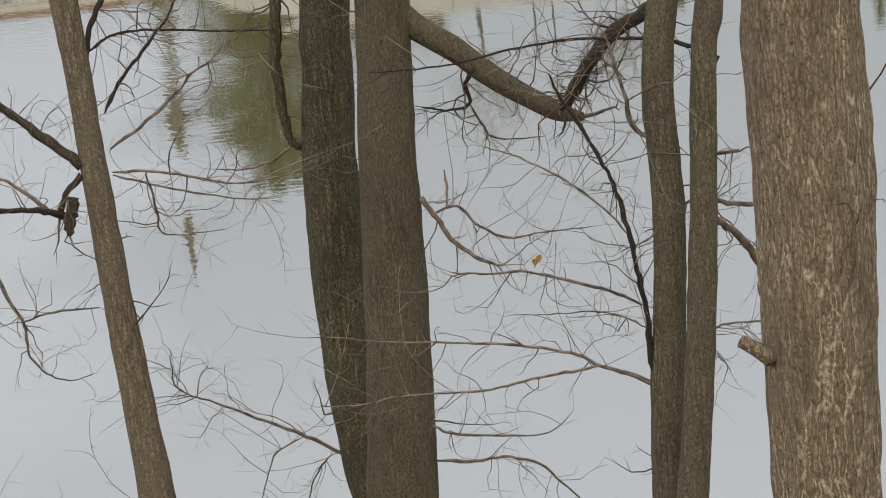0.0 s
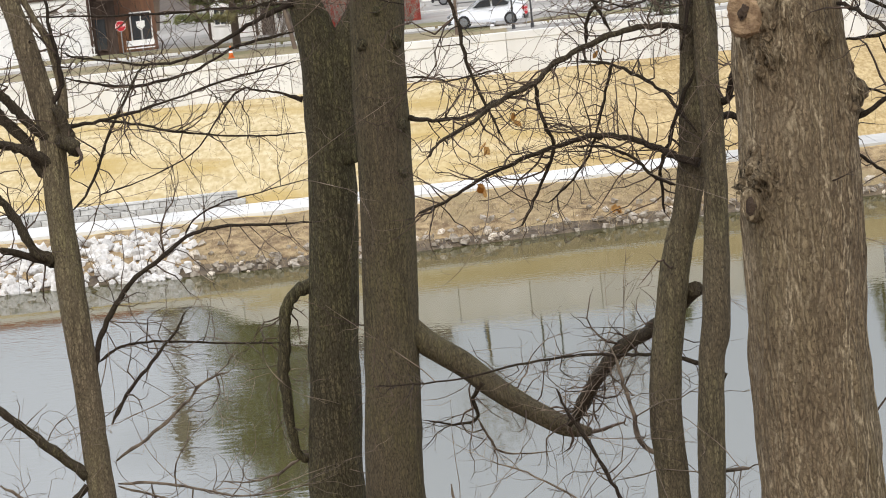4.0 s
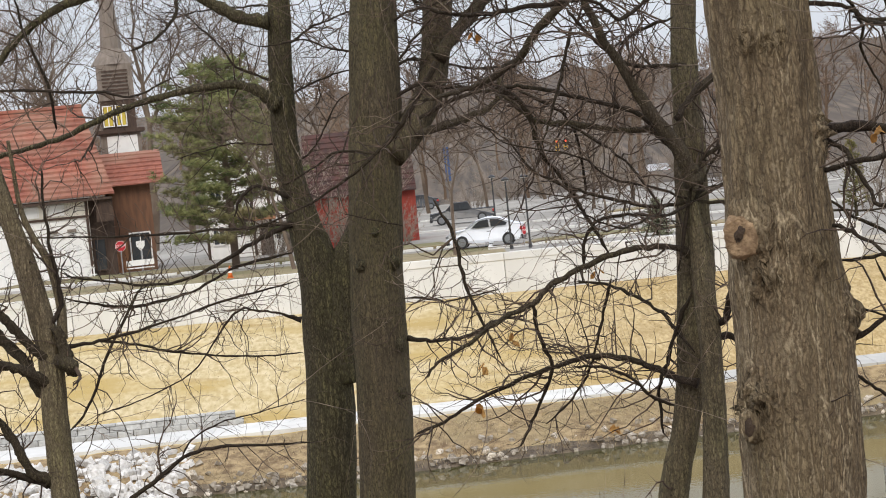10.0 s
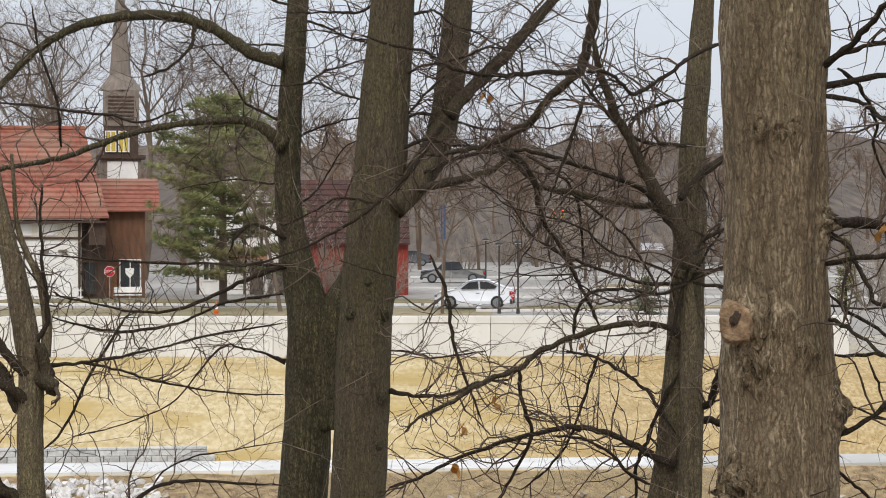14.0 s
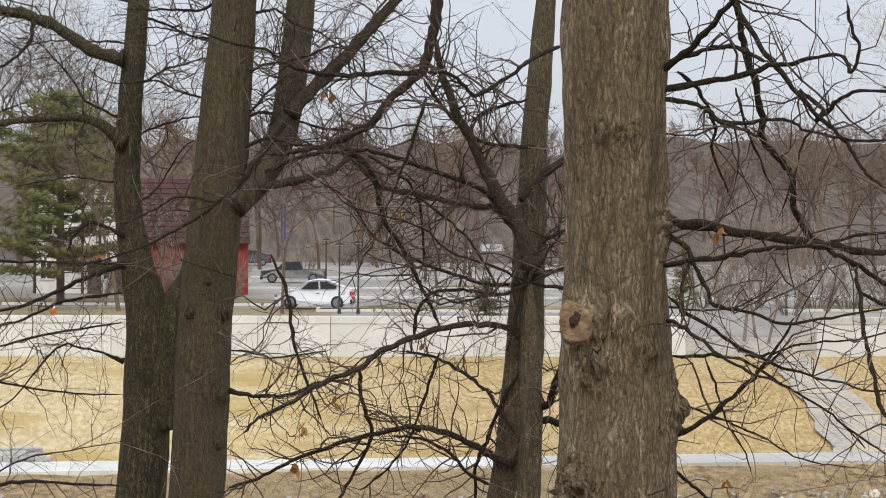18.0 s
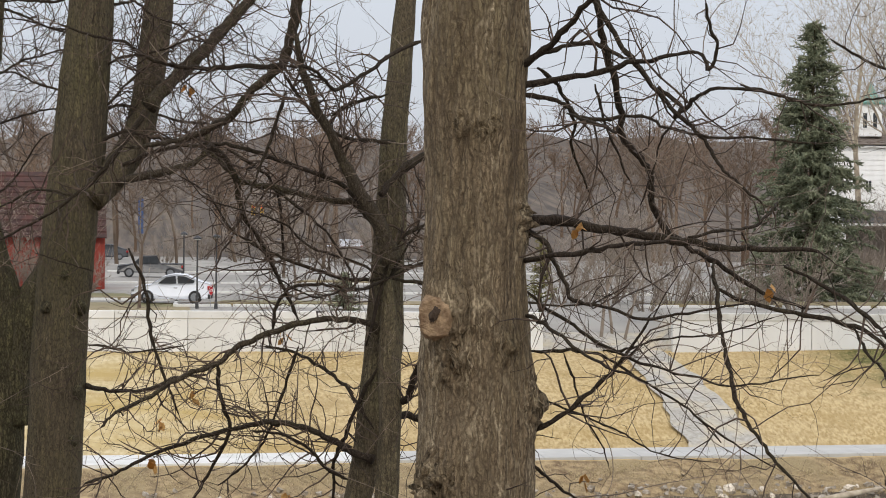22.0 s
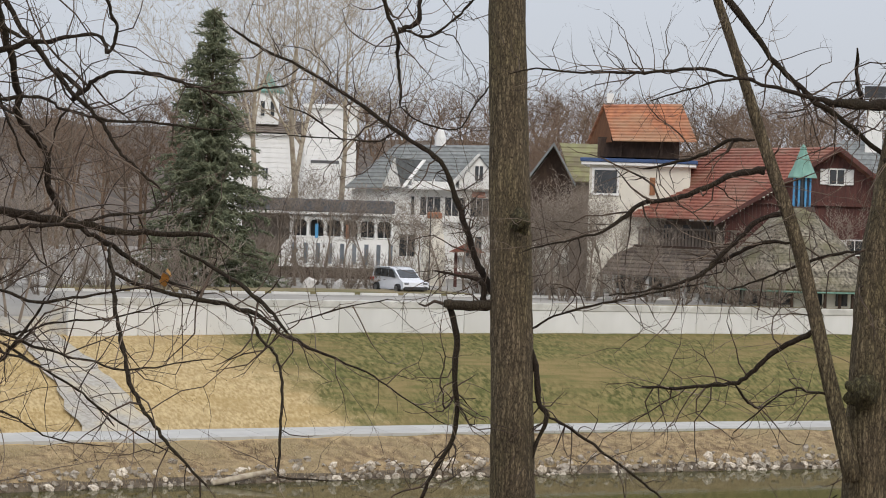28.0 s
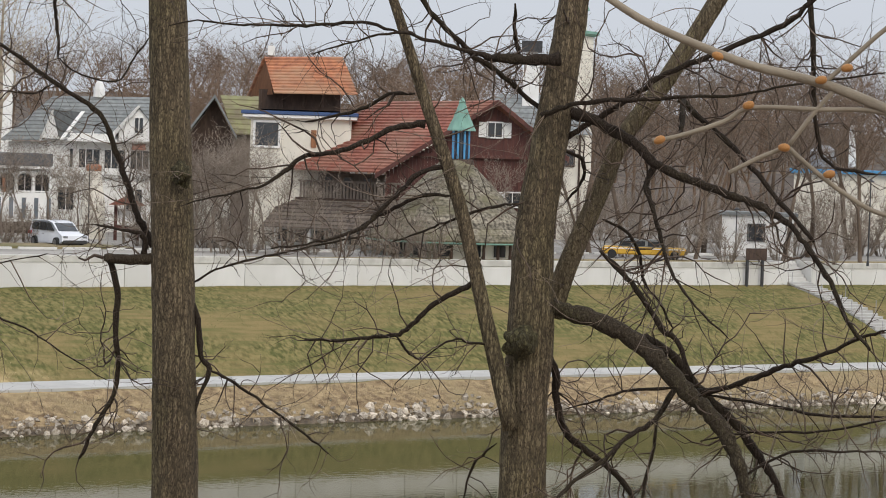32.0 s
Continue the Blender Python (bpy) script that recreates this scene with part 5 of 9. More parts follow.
limb('twin', 'branch', [(1.02, 15.96, 8.09, 0.0148), (0.85, 16.08, 8.16, 0.0106), (0.65, 16.21, 8.18, 0.0085), (0.39, 16.33, 8.15, 0.0065), (0.05, 16.45, 8.14, 0.0043)], 1)
limb('twin', 'branch', [(1.22, 15.95, 9.49, 0.029), (1.05, 15.93, 9.64, 0.025), (1.01, 15.91, 9.88, 0.02), (0.96, 15.89, 10.09, 0.0183), (0.92, 15.87, 10.29, 0.0162)], 1)
limb('twin', 'branch', [(1.7, 15.9, 10.07, 0.028), (1.43, 15.94, 10.22, 0.02), (1.19, 15.96, 10.27, 0.0183), (0.95, 15.98, 10.29, 0.0163), (0.62, 16.0, 10.31, 0.0143), (0.21, 16.01, 10.28, 0.0123), (-0.21, 16.02, 10.22, 0.0102), (-0.62, 16.01, 10.22, 0.0082), (-0.82, 16.01, 10.23, 0.0061)], 1)
limb('twin', 'branch', [(1.56, 15.92, 9.37, 0.0185), (1.75, 15.39, 9.51, 0.0199)], 1)
limb('twin', 'branch', [(1.48, 15.93, 9.06, 0.025), (1.69, 15.87, 9.01, 0.025), (1.89, 15.82, 8.99, 0.025)], 1)
limb('twin', 'branch', [(1.61, 15.91, 8.87, 0.033), (1.79, 16.15, 8.66, 0.038), (1.97, 16.39, 8.3, 0.043)], 1)
limb('twin', 'branch', [(1.5, 15.92, 9.06, 0.0166), (1.33, 16.03, 8.96, 0.0125), (1.12, 16.15, 8.73, 0.0105), (0.9, 16.26, 8.61, 0.0064)], 1)
limb('twin', 'branch', [(1.05, 15.96, 7.59, 0.0149), (1.24, 16.09, 7.75, 0.0149), (1.48, 16.22, 7.91, 0.0129), (1.72, 16.34, 7.93, 0.0108), (1.99, 16.46, 7.87, 0.0087)], 1)
limb('twin', 'branch', [(0.96, 15.96, 8.8, 0.0125), (0.8, 16.09, 9.0, 0.0105), (0.53, 16.21, 9.22, 0.0105), (0.21, 16.33, 9.4, 0.0084), (-0.03, 16.44, 9.48, 0.0064)], 1)
limb('pair', 'branch', [(-0.44, 18.5, 13.47, 0.139), (-0.21, 18.63, 13.72, 0.131), (-0.05, 18.76, 14.01, 0.123), (0.02, 18.89, 14.3, 0.123), (0.07, 19.02, 14.68, 0.124), (0.12, 19.15, 15.12, 0.12), (0.14, 19.28, 15.52, 0.111)], 1)
limb('pair', 'branch', [(0.04, 18.51, 14.23, 0.079), (0.25, 18.62, 14.47, 0.075), (0.44, 18.73, 14.66, 0.071), (0.64, 18.85, 14.88, 0.066), (0.83, 18.96, 15.11, 0.062), (1.03, 19.06, 15.35, 0.057)], 1)
limb('pair', 'branch', [(-0.33, 18.5, 13.59, 0.056), (-0.03, 18.51, 13.65, 0.042), (0.25, 18.52, 13.72, 0.037), (0.44, 18.52, 13.79, 0.035), (0.52, 18.52, 13.91, 0.037), (0.5, 18.53, 14.02, 0.028)], 1)
limb('pair', 'branch', [(-0.44, 18.5, 11.95, 0.028), (-0.26, 18.65, 11.9, 0.023), (0.02, 18.8, 11.89, 0.021), (0.31, 18.95, 11.99, 0.0191), (0.55, 19.09, 12.0, 0.0144)], 1)
limb('pair', 'branch', [(-0.44, 18.5, 12.28, 0.0116), (-0.21, 18.27, 12.27, 0.0115), (-0.07, 18.03, 12.25, 0.0091), (0.33, 17.79, 12.32, 0.0089)], 1)
limb('pair', 'branch', [(-0.4, 18.5, 13.91, 0.021), (-0.17, 18.55, 14.02, 0.0186), (0.07, 18.6, 13.98, 0.0187), (0.35, 18.64, 13.96, 0.0164), (0.54, 18.68, 13.98, 0.0141)], 1)
limb('pair', 'branch', [(-0.4, 18.5, 14.14, 0.0186), (-0.21, 18.66, 14.24, 0.0164), (0.02, 18.82, 14.2, 0.0142), (0.31, 18.98, 14.13, 0.0143), (0.55, 19.13, 14.12, 0.012)], 1)
limb('pair', 'branch', [(-0.21, 18.51, 13.72, 0.023), (0.07, 18.5, 13.86, 0.021), (0.3, 18.49, 13.91, 0.0186), (0.53, 18.47, 13.91, 0.0139)], 1)
limb('pair', 'branch', [(0.02, 17.81, 14.16, 0.031), (-0.2, 17.81, 13.84, 0.027), (-0.38, 17.82, 13.62, 0.022), (-0.65, 17.82, 13.4, 0.0179), (-1.01, 17.81, 13.19, 0.0134), (-1.37, 17.8, 13.04, 0.0112), (-1.63, 17.78, 12.99, 0.0089)], 1)
limb('pair', 'branch', [(-0.56, 17.8, 13.49, 0.02), (-0.83, 17.82, 13.53, 0.0134), (-1.01, 17.85, 13.44, 0.0112), (-1.28, 17.87, 13.31, 0.009)], 1)
limb('pair', 'branch', [(-0.38, 17.8, 12.9, 0.009), (-0.65, 17.79, 12.98, 0.0067), (-0.83, 17.78, 13.04, 0.0067)], 1)
limb('twin', 'branch', [(1.05, 15.57, 15.04, 0.053), (1.03, 15.65, 14.77, 0.051), (1.0, 15.72, 14.58, 0.047), (0.95, 15.8, 14.41, 0.044), (0.81, 15.88, 14.29, 0.04), (0.7, 15.95, 14.18, 0.036), (0.62, 16.03, 14.06, 0.036), (0.48, 16.11, 13.98, 0.034), (0.3, 16.18, 13.9, 0.028), (0.06, 16.26, 13.85, 0.02), (-0.11, 16.33, 13.83, 0.0164)], 1)
limb('twin', 'branch', [(0.94, 15.58, 14.39, 0.027), (0.68, 15.55, 14.38, 0.023), (0.44, 15.51, 14.36, 0.021), (0.25, 15.47, 14.37, 0.0194), (0.02, 15.43, 14.42, 0.0155), (-0.14, 15.39, 14.52, 0.0135), (-0.33, 15.34, 14.55, 0.0115), (-0.56, 15.29, 14.62, 0.0096)], 1)
limb('twin', 'branch', [(1.7, 15.51, 13.12, 0.066), (1.6, 15.55, 13.32, 0.059), (1.48, 15.58, 13.45, 0.039), (1.35, 15.62, 13.46, 0.027), (1.16, 15.66, 13.49, 0.026), (0.92, 15.69, 13.55, 0.028), (0.69, 15.73, 13.59, 0.024), (0.57, 15.76, 13.69, 0.024), (0.45, 15.78, 13.81, 0.024)], 1)
limb('twin', 'branch', [(1.5, 15.53, 13.45, 0.027), (1.35, 15.58, 13.59, 0.023), (1.19, 15.63, 13.65, 0.022), (0.96, 15.68, 13.73, 0.0197), (0.77, 15.72, 13.8, 0.0178), (0.57, 15.76, 13.85, 0.0178), (0.41, 15.8, 13.85, 0.0159)], 1)
limb('twin', 'branch', [(0.45, 15.6, 13.83, 0.031), (0.55, 15.65, 13.75, 0.028), (0.63, 15.71, 13.63, 0.026), (0.67, 15.77, 13.44, 0.024), (0.73, 15.82, 13.3, 0.024), (0.86, 15.87, 13.12, 0.0199), (0.94, 15.93, 12.94, 0.018)], 1)
limb('twin', 'branch', [(0.57, 15.6, 13.81, 0.0176), (0.81, 15.77, 13.67, 0.0158), (0.94, 15.95, 13.52, 0.014), (0.99, 16.13, 13.23, 0.0122), (1.01, 16.32, 13.07, 0.0123)], 1)
limb('twin', 'branch', [(0.88, 15.58, 13.55, 0.0137), (1.03, 15.53, 13.44, 0.0137), (1.22, 15.47, 13.28, 0.0117), (1.33, 15.41, 13.13, 0.0116), (1.44, 15.36, 12.93, 0.0097)], 1)
limb('twin', 'branch', [(0.97, 15.58, 14.22, 0.0176), (0.91, 15.53, 14.02, 0.0156), (0.83, 15.49, 13.79, 0.0136), (0.72, 15.45, 13.51, 0.0097), (0.64, 15.4, 13.38, 0.0077)], 1)
limb('twin', 'branch', [(1.7, 15.51, 13.05, 0.078), (1.6, 15.46, 13.32, 0.07), (1.41, 15.41, 13.63, 0.054), (1.29, 15.36, 13.86, 0.046), (1.15, 15.3, 14.13, 0.038), (1.05, 15.25, 14.39, 0.031), (1.01, 15.18, 14.58, 0.023)], 1)
limb('twin', 'branch', [(1.73, 15.51, 13.88, 0.0195), (1.57, 15.48, 13.88, 0.0194), (1.38, 15.46, 13.9, 0.0175), (1.26, 15.43, 13.96, 0.0155), (1.12, 15.4, 14.09, 0.0155), (1.02, 15.36, 14.21, 0.0154), (0.94, 15.32, 14.32, 0.0154)], 1)
limb('twin', 'branch', [(1.94, 15.48, 14.6, 0.0175), (1.72, 15.4, 14.5, 0.0174), (1.59, 15.3, 14.41, 0.0173), (1.43, 15.21, 14.29, 0.0172), (1.27, 15.11, 14.21, 0.0171), (1.18, 15.01, 14.28, 0.0151), (1.06, 14.91, 14.35, 0.015), (0.94, 14.8, 14.34, 0.013)], 1)
limb('twin', 'branch', [(1.67, 15.52, 14.21, 0.0175), (1.44, 15.72, 14.15, 0.0158), (1.32, 15.91, 14.07, 0.014)], 1)
limb('twin', 'branch', [(1.63, 15.52, 13.51, 0.027), (1.78, 15.64, 13.67, 0.035), (1.98, 15.76, 13.81, 0.044)], 1)
limb('twin', 'branch', [(1.54, 15.53, 12.46, 0.0176), (1.74, 15.61, 13.14, 0.0157), (1.95, 15.68, 13.3, 0.0197)], 1)
limb('twin', 'branch', [(1.76, 15.71, 12.39, 0.051), (1.67, 15.68, 12.53, 0.043), (1.55, 15.65, 12.62, 0.031), (1.31, 15.64, 12.64, 0.029), (1.08, 15.62, 12.61, 0.029), (0.84, 15.59, 12.53, 0.027), (0.64, 15.57, 12.44, 0.025), (0.52, 15.53, 12.34, 0.023), (0.29, 15.5, 12.25, 0.021), (0.06, 15.46, 12.11, 0.0175), (-0.18, 15.43, 12.0, 0.0136), (-0.27, 15.39, 11.91, 0.0116)], 1)
limb('twin', 'branch', [(1.62, 15.72, 11.65, 0.04), (1.45, 15.79, 11.71, 0.032), (1.29, 15.85, 11.8, 0.028), (1.1, 15.91, 11.87, 0.026), (0.9, 15.97, 11.89, 0.024), (0.66, 16.03, 11.84, 0.022), (0.38, 16.09, 11.76, 0.02), (0.06, 16.14, 11.63, 0.0163), (-0.19, 16.19, 11.5, 0.0163), (-0.39, 16.23, 11.43, 0.0143)], 1)
limb('twin', 'branch', [(0.53, 15.8, 12.34, 0.0179), (0.54, 15.89, 12.12, 0.018), (0.62, 15.98, 11.87, 0.0181), (0.58, 16.08, 11.7, 0.0162), (0.47, 16.18, 11.48, 0.0143), (0.35, 16.27, 11.26, 0.0123)], 1)
limb('twin', 'branch', [(1.62, 15.72, 11.87, 0.0158), (1.49, 15.87, 12.08, 0.016), (1.39, 16.01, 12.19, 0.0161), (1.24, 16.15, 12.3, 0.0163), (1.08, 16.3, 12.37, 0.0143), (0.89, 16.44, 12.4, 0.0124)], 1)
limb('twin', 'branch', [(1.44, 15.74, 11.51, 0.0198), (1.28, 15.64, 11.6, 0.0158), (1.15, 15.54, 11.75, 0.0137), (0.95, 15.45, 11.86, 0.0117), (0.75, 15.35, 11.89, 0.0097)], 1)
limb('twin', 'branch', [(1.64, 15.72, 12.29, 0.0198), (1.49, 15.86, 11.96, 0.018), (1.43, 15.99, 11.75, 0.0181), (1.38, 16.11, 11.57, 0.0162), (1.39, 16.23, 11.26, 0.0143)], 1)
limb('twin', 'branch', [(1.09, 15.77, 12.44, 0.0139), (1.02, 15.9, 12.2, 0.014), (0.95, 16.03, 11.94, 0.0121), (0.87, 16.15, 11.73, 0.0122), (0.72, 16.28, 11.53, 0.0103), (0.56, 16.41, 11.39, 0.0083)], 1)
limb('twin', 'branch', [(0.91, 15.78, 12.54, 0.0179), (0.93, 15.75, 12.72, 0.0158), (1.04, 15.71, 12.86, 0.0158), (1.24, 15.67, 12.88, 0.0158), (1.43, 15.62, 12.85, 0.0137)], 1)
limb('twin', 'branch', [(1.09, 15.77, 12.62, 0.0159), (1.01, 15.82, 12.8, 0.0159), (0.93, 15.87, 12.96, 0.016), (0.86, 15.92, 13.08, 0.014)], 1)
limb('twin', 'branch', [(1.74, 15.71, 12.05, 0.036), (1.83, 15.5, 12.11, 0.035), (1.86, 15.29, 12.28, 0.027), (1.88, 15.08, 12.41, 0.023)], 1)
limb('twin', 'branch', [(1.78, 15.71, 11.97, 0.032), (1.9, 15.78, 11.95, 0.036), (2.05, 15.85, 11.88, 0.032)], 1)
limb('twin', 'branch', [(-0.1, 15.81, 13.12, 0.0159), (0.02, 15.81, 12.84, 0.0179), (0.06, 15.81, 12.52, 0.0159), (0.14, 15.81, 12.28, 0.0139), (0.26, 15.81, 11.96, 0.01)], 1)
limb('big', 'branch', [(1.61, 9.87, 13.37, 0.043), (1.77, 9.87, 13.37, 0.038), (1.97, 9.86, 13.34, 0.033), (2.18, 9.85, 13.31, 0.03), (2.38, 9.83, 13.28, 0.028), (2.59, 9.81, 13.25, 0.023), (2.79, 9.78, 13.25, 0.0179), (2.99, 9.75, 13.24, 0.0128)], 1)
limb('big', 'branch', [(1.62, 9.87, 13.16, 0.023), (1.74, 9.7, 13.21, 0.0173), (1.9, 9.52, 13.24, 0.0159), (2.06, 9.33, 13.27, 0.0144), (2.17, 9.16, 13.29, 0.0118)], 1)
limb('big', 'branch', [(2.38, 9.71, 13.3, 0.0126), (2.57, 9.77, 13.33, 0.0114), (2.72, 9.84, 13.35, 0.0103), (2.82, 9.92, 13.43, 0.0091), (2.87, 10.01, 13.46, 0.0078)], 1)
limb('big', 'branch', [(1.93, 9.81, 14.44, 0.023), (1.99, 9.84, 14.27, 0.023), (2.02, 9.87, 14.15, 0.023), (2.07, 9.89, 14.03, 0.023), (2.11, 9.92, 13.88, 0.023), (2.13, 9.95, 13.74, 0.023), (2.21, 9.97, 13.66, 0.022), (2.27, 10.0, 13.58, 0.021), (2.29, 10.03, 13.45, 0.021), (2.35, 10.05, 13.33, 0.021), (2.47, 10.06, 13.25, 0.0195), (2.6, 10.07, 13.18, 0.017), (2.74, 10.07, 13.09, 0.0157), (2.88, 10.07, 13.02, 0.0132), (3.04, 10.06, 12.97, 0.0106)], 1)
limb('big', 'branch', [(1.91, 9.81, 14.42, 0.0176), (2.04, 9.76, 14.19, 0.0175), (2.13, 9.71, 14.06, 0.0175), (2.22, 9.66, 13.94, 0.0162), (2.32, 9.61, 13.82, 0.0149), (2.41, 9.56, 13.72, 0.0136), (2.46, 9.51, 13.62, 0.0111), (2.52, 9.47, 13.55, 0.0098), (2.63, 9.41, 13.45, 0.0074)], 1)
limb('big', 'branch', [(1.6, 9.87, 13.95, 0.028), (1.79, 9.78, 13.99, 0.022), (1.97, 9.68, 14.02, 0.0198), (2.08, 9.6, 14.05, 0.0173), (2.19, 9.51, 14.07, 0.0147), (2.34, 9.42, 14.09, 0.0122), (2.37, 9.35, 14.02, 0.0121), (2.39, 9.28, 14.12, 0.0108), (2.34, 9.24, 14.19, 0.0096), (2.31, 9.18, 14.28, 0.0083)], 1)
limb('big', 'branch', [(1.6, 9.87, 14.01, 0.028), (1.7, 9.73, 14.09, 0.025), (1.77, 9.59, 14.17, 0.022), (1.84, 9.45, 14.26, 0.0193), (1.89, 9.31, 14.37, 0.0167)], 1)
limb('big', 'branch', [(1.72, 9.85, 14.09, 0.0176), (1.84, 9.79, 14.14, 0.0162), (1.96, 9.73, 14.14, 0.015), (2.07, 9.68, 14.08, 0.0137)], 1)
limb('big', 'branch', [(1.6, 9.87, 13.93, 0.0175), (1.75, 9.81, 13.91, 0.0163), (1.84, 9.77, 13.87, 0.015), (1.91, 9.72, 13.81, 0.0149), (2.05, 9.66, 13.82, 0.0124), (2.16, 9.61, 13.82, 0.0111), (2.23, 9.56, 13.78, 0.0099), (2.37, 9.5, 13.74, 0.0098), (2.57, 9.42, 13.73, 0.0074), (2.8, 9.32, 13.71, 0.0061)], 1)
limb('big', 'branch', [(1.72, 9.85, 14.04, 0.015), (1.82, 9.92, 13.97, 0.0139), (1.88, 9.99, 13.9, 0.0128), (1.93, 10.07, 13.8, 0.0116), (1.94, 10.16, 13.7, 0.0104), (2.01, 10.23, 13.57, 0.0079), (2.05, 10.31, 13.5, 0.0066)], 1)
limb('big', 'branch', [(1.97, 9.8, 13.97, 0.01), (2.01, 9.85, 13.85, 0.0101), (2.07, 9.89, 13.72, 0.0089), (2.16, 9.93, 13.55, 0.0064)], 1)
limb('big', 'branch', [(1.85, 9.82, 13.84, 0.0113), (1.92, 9.43, 13.77, 0.0133), (1.91, 9.05, 13.73, 0.0105)], 1)
limb('big', 'branch', [(2.24, 9.74, 13.96, 0.0151), (2.33, 9.68, 13.88, 0.015), (2.3, 9.64, 13.83, 0.0174), (2.36, 9.58, 13.89, 0.0149), (2.42, 9.52, 13.94, 0.0123), (2.62, 9.42, 13.93, 0.011), (2.75, 9.34, 13.89, 0.0098)], 1)
limb('big', 'branch', [(2.32, 9.72, 13.82, 0.0075), (2.26, 9.76, 13.72, 0.0076), (2.24, 9.8, 13.6, 0.0063), (2.19, 9.83, 13.44, 0.0051)], 1)
limb('big', 'branch', [(1.63, 9.86, 13.35, 0.02), (1.73, 9.79, 13.29, 0.0175), (1.77, 9.74, 13.21, 0.0162), (1.81, 9.68, 13.13, 0.0148), (1.85, 9.62, 13.02, 0.0135), (1.96, 9.54, 13.0, 0.011), (2.12, 9.45, 12.95, 0.011), (2.3, 9.36, 12.98, 0.0085), (2.54, 9.24, 13.03, 0.006)], 1)
limb('big', 'branch', [(2.49, 9.68, 13.19, 0.0138), (2.48, 9.6, 13.08, 0.0137), (2.48, 9.52, 12.93, 0.0136), (2.49, 9.43, 12.79, 0.0147), (2.51, 9.35, 12.62, 0.0146), (2.53, 9.26, 12.53, 0.0133), (2.57, 9.17, 12.45, 0.012), (2.63, 9.07, 12.35, 0.0107), (2.74, 8.95, 12.22, 0.0082)], 1)
limb('big', 'branch', [(1.7, 9.85, 12.41, 0.0176), (1.85, 9.8, 12.51, 0.0163), (1.96, 9.76, 12.61, 0.015), (2.06, 9.72, 12.72, 0.0138), (2.17, 9.67, 12.88, 0.0087), (2.2, 9.64, 12.96, 0.0062)], 1)
limb('big', 'branch', [(1.67, 9.86, 12.78, 0.0126), (1.87, 9.79, 12.79, 0.0113), (2.01, 9.74, 12.77, 0.01), (2.15, 9.68, 12.68, 0.0087), (2.32, 9.62, 12.58, 0.0075), (2.43, 9.56, 12.49, 0.0075), (2.57, 9.49, 12.39, 0.0062), (2.71, 9.43, 12.31, 0.0049)], 1)
limb('big', 'branch', [(1.64, 9.86, 12.97, 0.0151), (1.73, 9.65, 12.91, 0.0148), (1.82, 9.43, 12.83, 0.0121), (1.92, 9.21, 12.76, 0.0095), (2.0, 8.99, 12.73, 0.007)], 1)
limb('big', 'branch', [(1.67, 9.86, 13.06, 0.0126), (1.88, 9.76, 12.9, 0.0125), (1.99, 9.68, 12.82, 0.0112), (2.18, 9.58, 12.74, 0.0099), (2.31, 9.49, 12.71, 0.0074), (2.49, 9.38, 12.67, 0.0073), (2.68, 9.27, 12.7, 0.0049), (2.82, 9.17, 12.73, 0.0036)], 1)
limb('big', 'branch', [(1.68, 9.86, 12.59, 0.0075), (1.84, 9.92, 12.54, 0.0076), (2.01, 9.97, 12.47, 0.0077), (2.18, 10.03, 12.39, 0.0065), (2.35, 10.08, 12.3, 0.0052), (2.6, 10.11, 12.26, 0.0039)], 1)
limb('big', 'branch', [(1.85, 9.83, 12.78, 0.0075), (1.9, 9.84, 12.66, 0.0076), (1.95, 9.86, 12.5, 0.0063), (2.04, 9.86, 12.35, 0.0051), (2.07, 9.88, 12.27, 0.0038)], 1)
limb('big', 'branch', [(1.68, 9.86, 12.3, 0.0126), (1.81, 10.0, 12.21, 0.0115), (1.94, 10.14, 12.11, 0.0104), (2.08, 10.29, 12.02, 0.0093)], 1)
limb('big', 'branch', [(2.02, 9.79, 12.79, 0.0101), (2.11, 9.72, 12.8, 0.0088), (2.24, 9.64, 12.85, 0.0075), (2.47, 9.53, 12.88, 0.0062), (2.69, 9.42, 12.96, 0.0049)], 1)
limb('big', 'branch', [(2.67, 9.95, 13.99, 0.009), (2.85, 9.82, 13.93, 0.0102), (2.97, 9.7, 13.89, 0.0102), (3.14, 9.57, 13.91, 0.0076), (3.22, 9.47, 13.93, 0.005)], 1)
limb('big', 'branch', [(2.57, 9.97, 13.07, 0.018), (2.8, 9.93, 12.98, 0.0155), (3.01, 9.89, 12.94, 0.0156), (3.19, 9.85, 12.9, 0.0156), (3.37, 9.81, 12.79, 0.0143), (3.5, 9.78, 12.73, 0.0105), (3.73, 9.72, 12.63, 0.0066), (3.88, 9.67, 12.53, 0.0053), (4.09, 9.61, 12.4, 0.0039)], 1)
limb('big', 'branch', [(3.17, 9.8, 12.9, 0.0116), (3.22, 9.73, 12.78, 0.0116), (3.27, 9.67, 12.71, 0.0103), (3.29, 9.61, 12.56, 0.0102), (3.27, 9.57, 12.39, 0.0102), (3.25, 9.53, 12.21, 0.0089), (3.27, 9.47, 12.18, 0.0076), (3.49, 9.34, 12.18, 0.0038)], 1)
limb('big', 'branch', [(2.87, 9.89, 13.17, 0.0142), (3.06, 9.72, 13.06, 0.0141), (3.17, 9.57, 12.95, 0.0139), (3.24, 9.44, 12.83, 0.0125)], 1)
limb('big', 'branch', [(3.34, 9.74, 12.85, 0.0065), (3.62, 9.76, 12.93, 0.0052), (3.86, 9.8, 12.97, 0.0053)], 1)
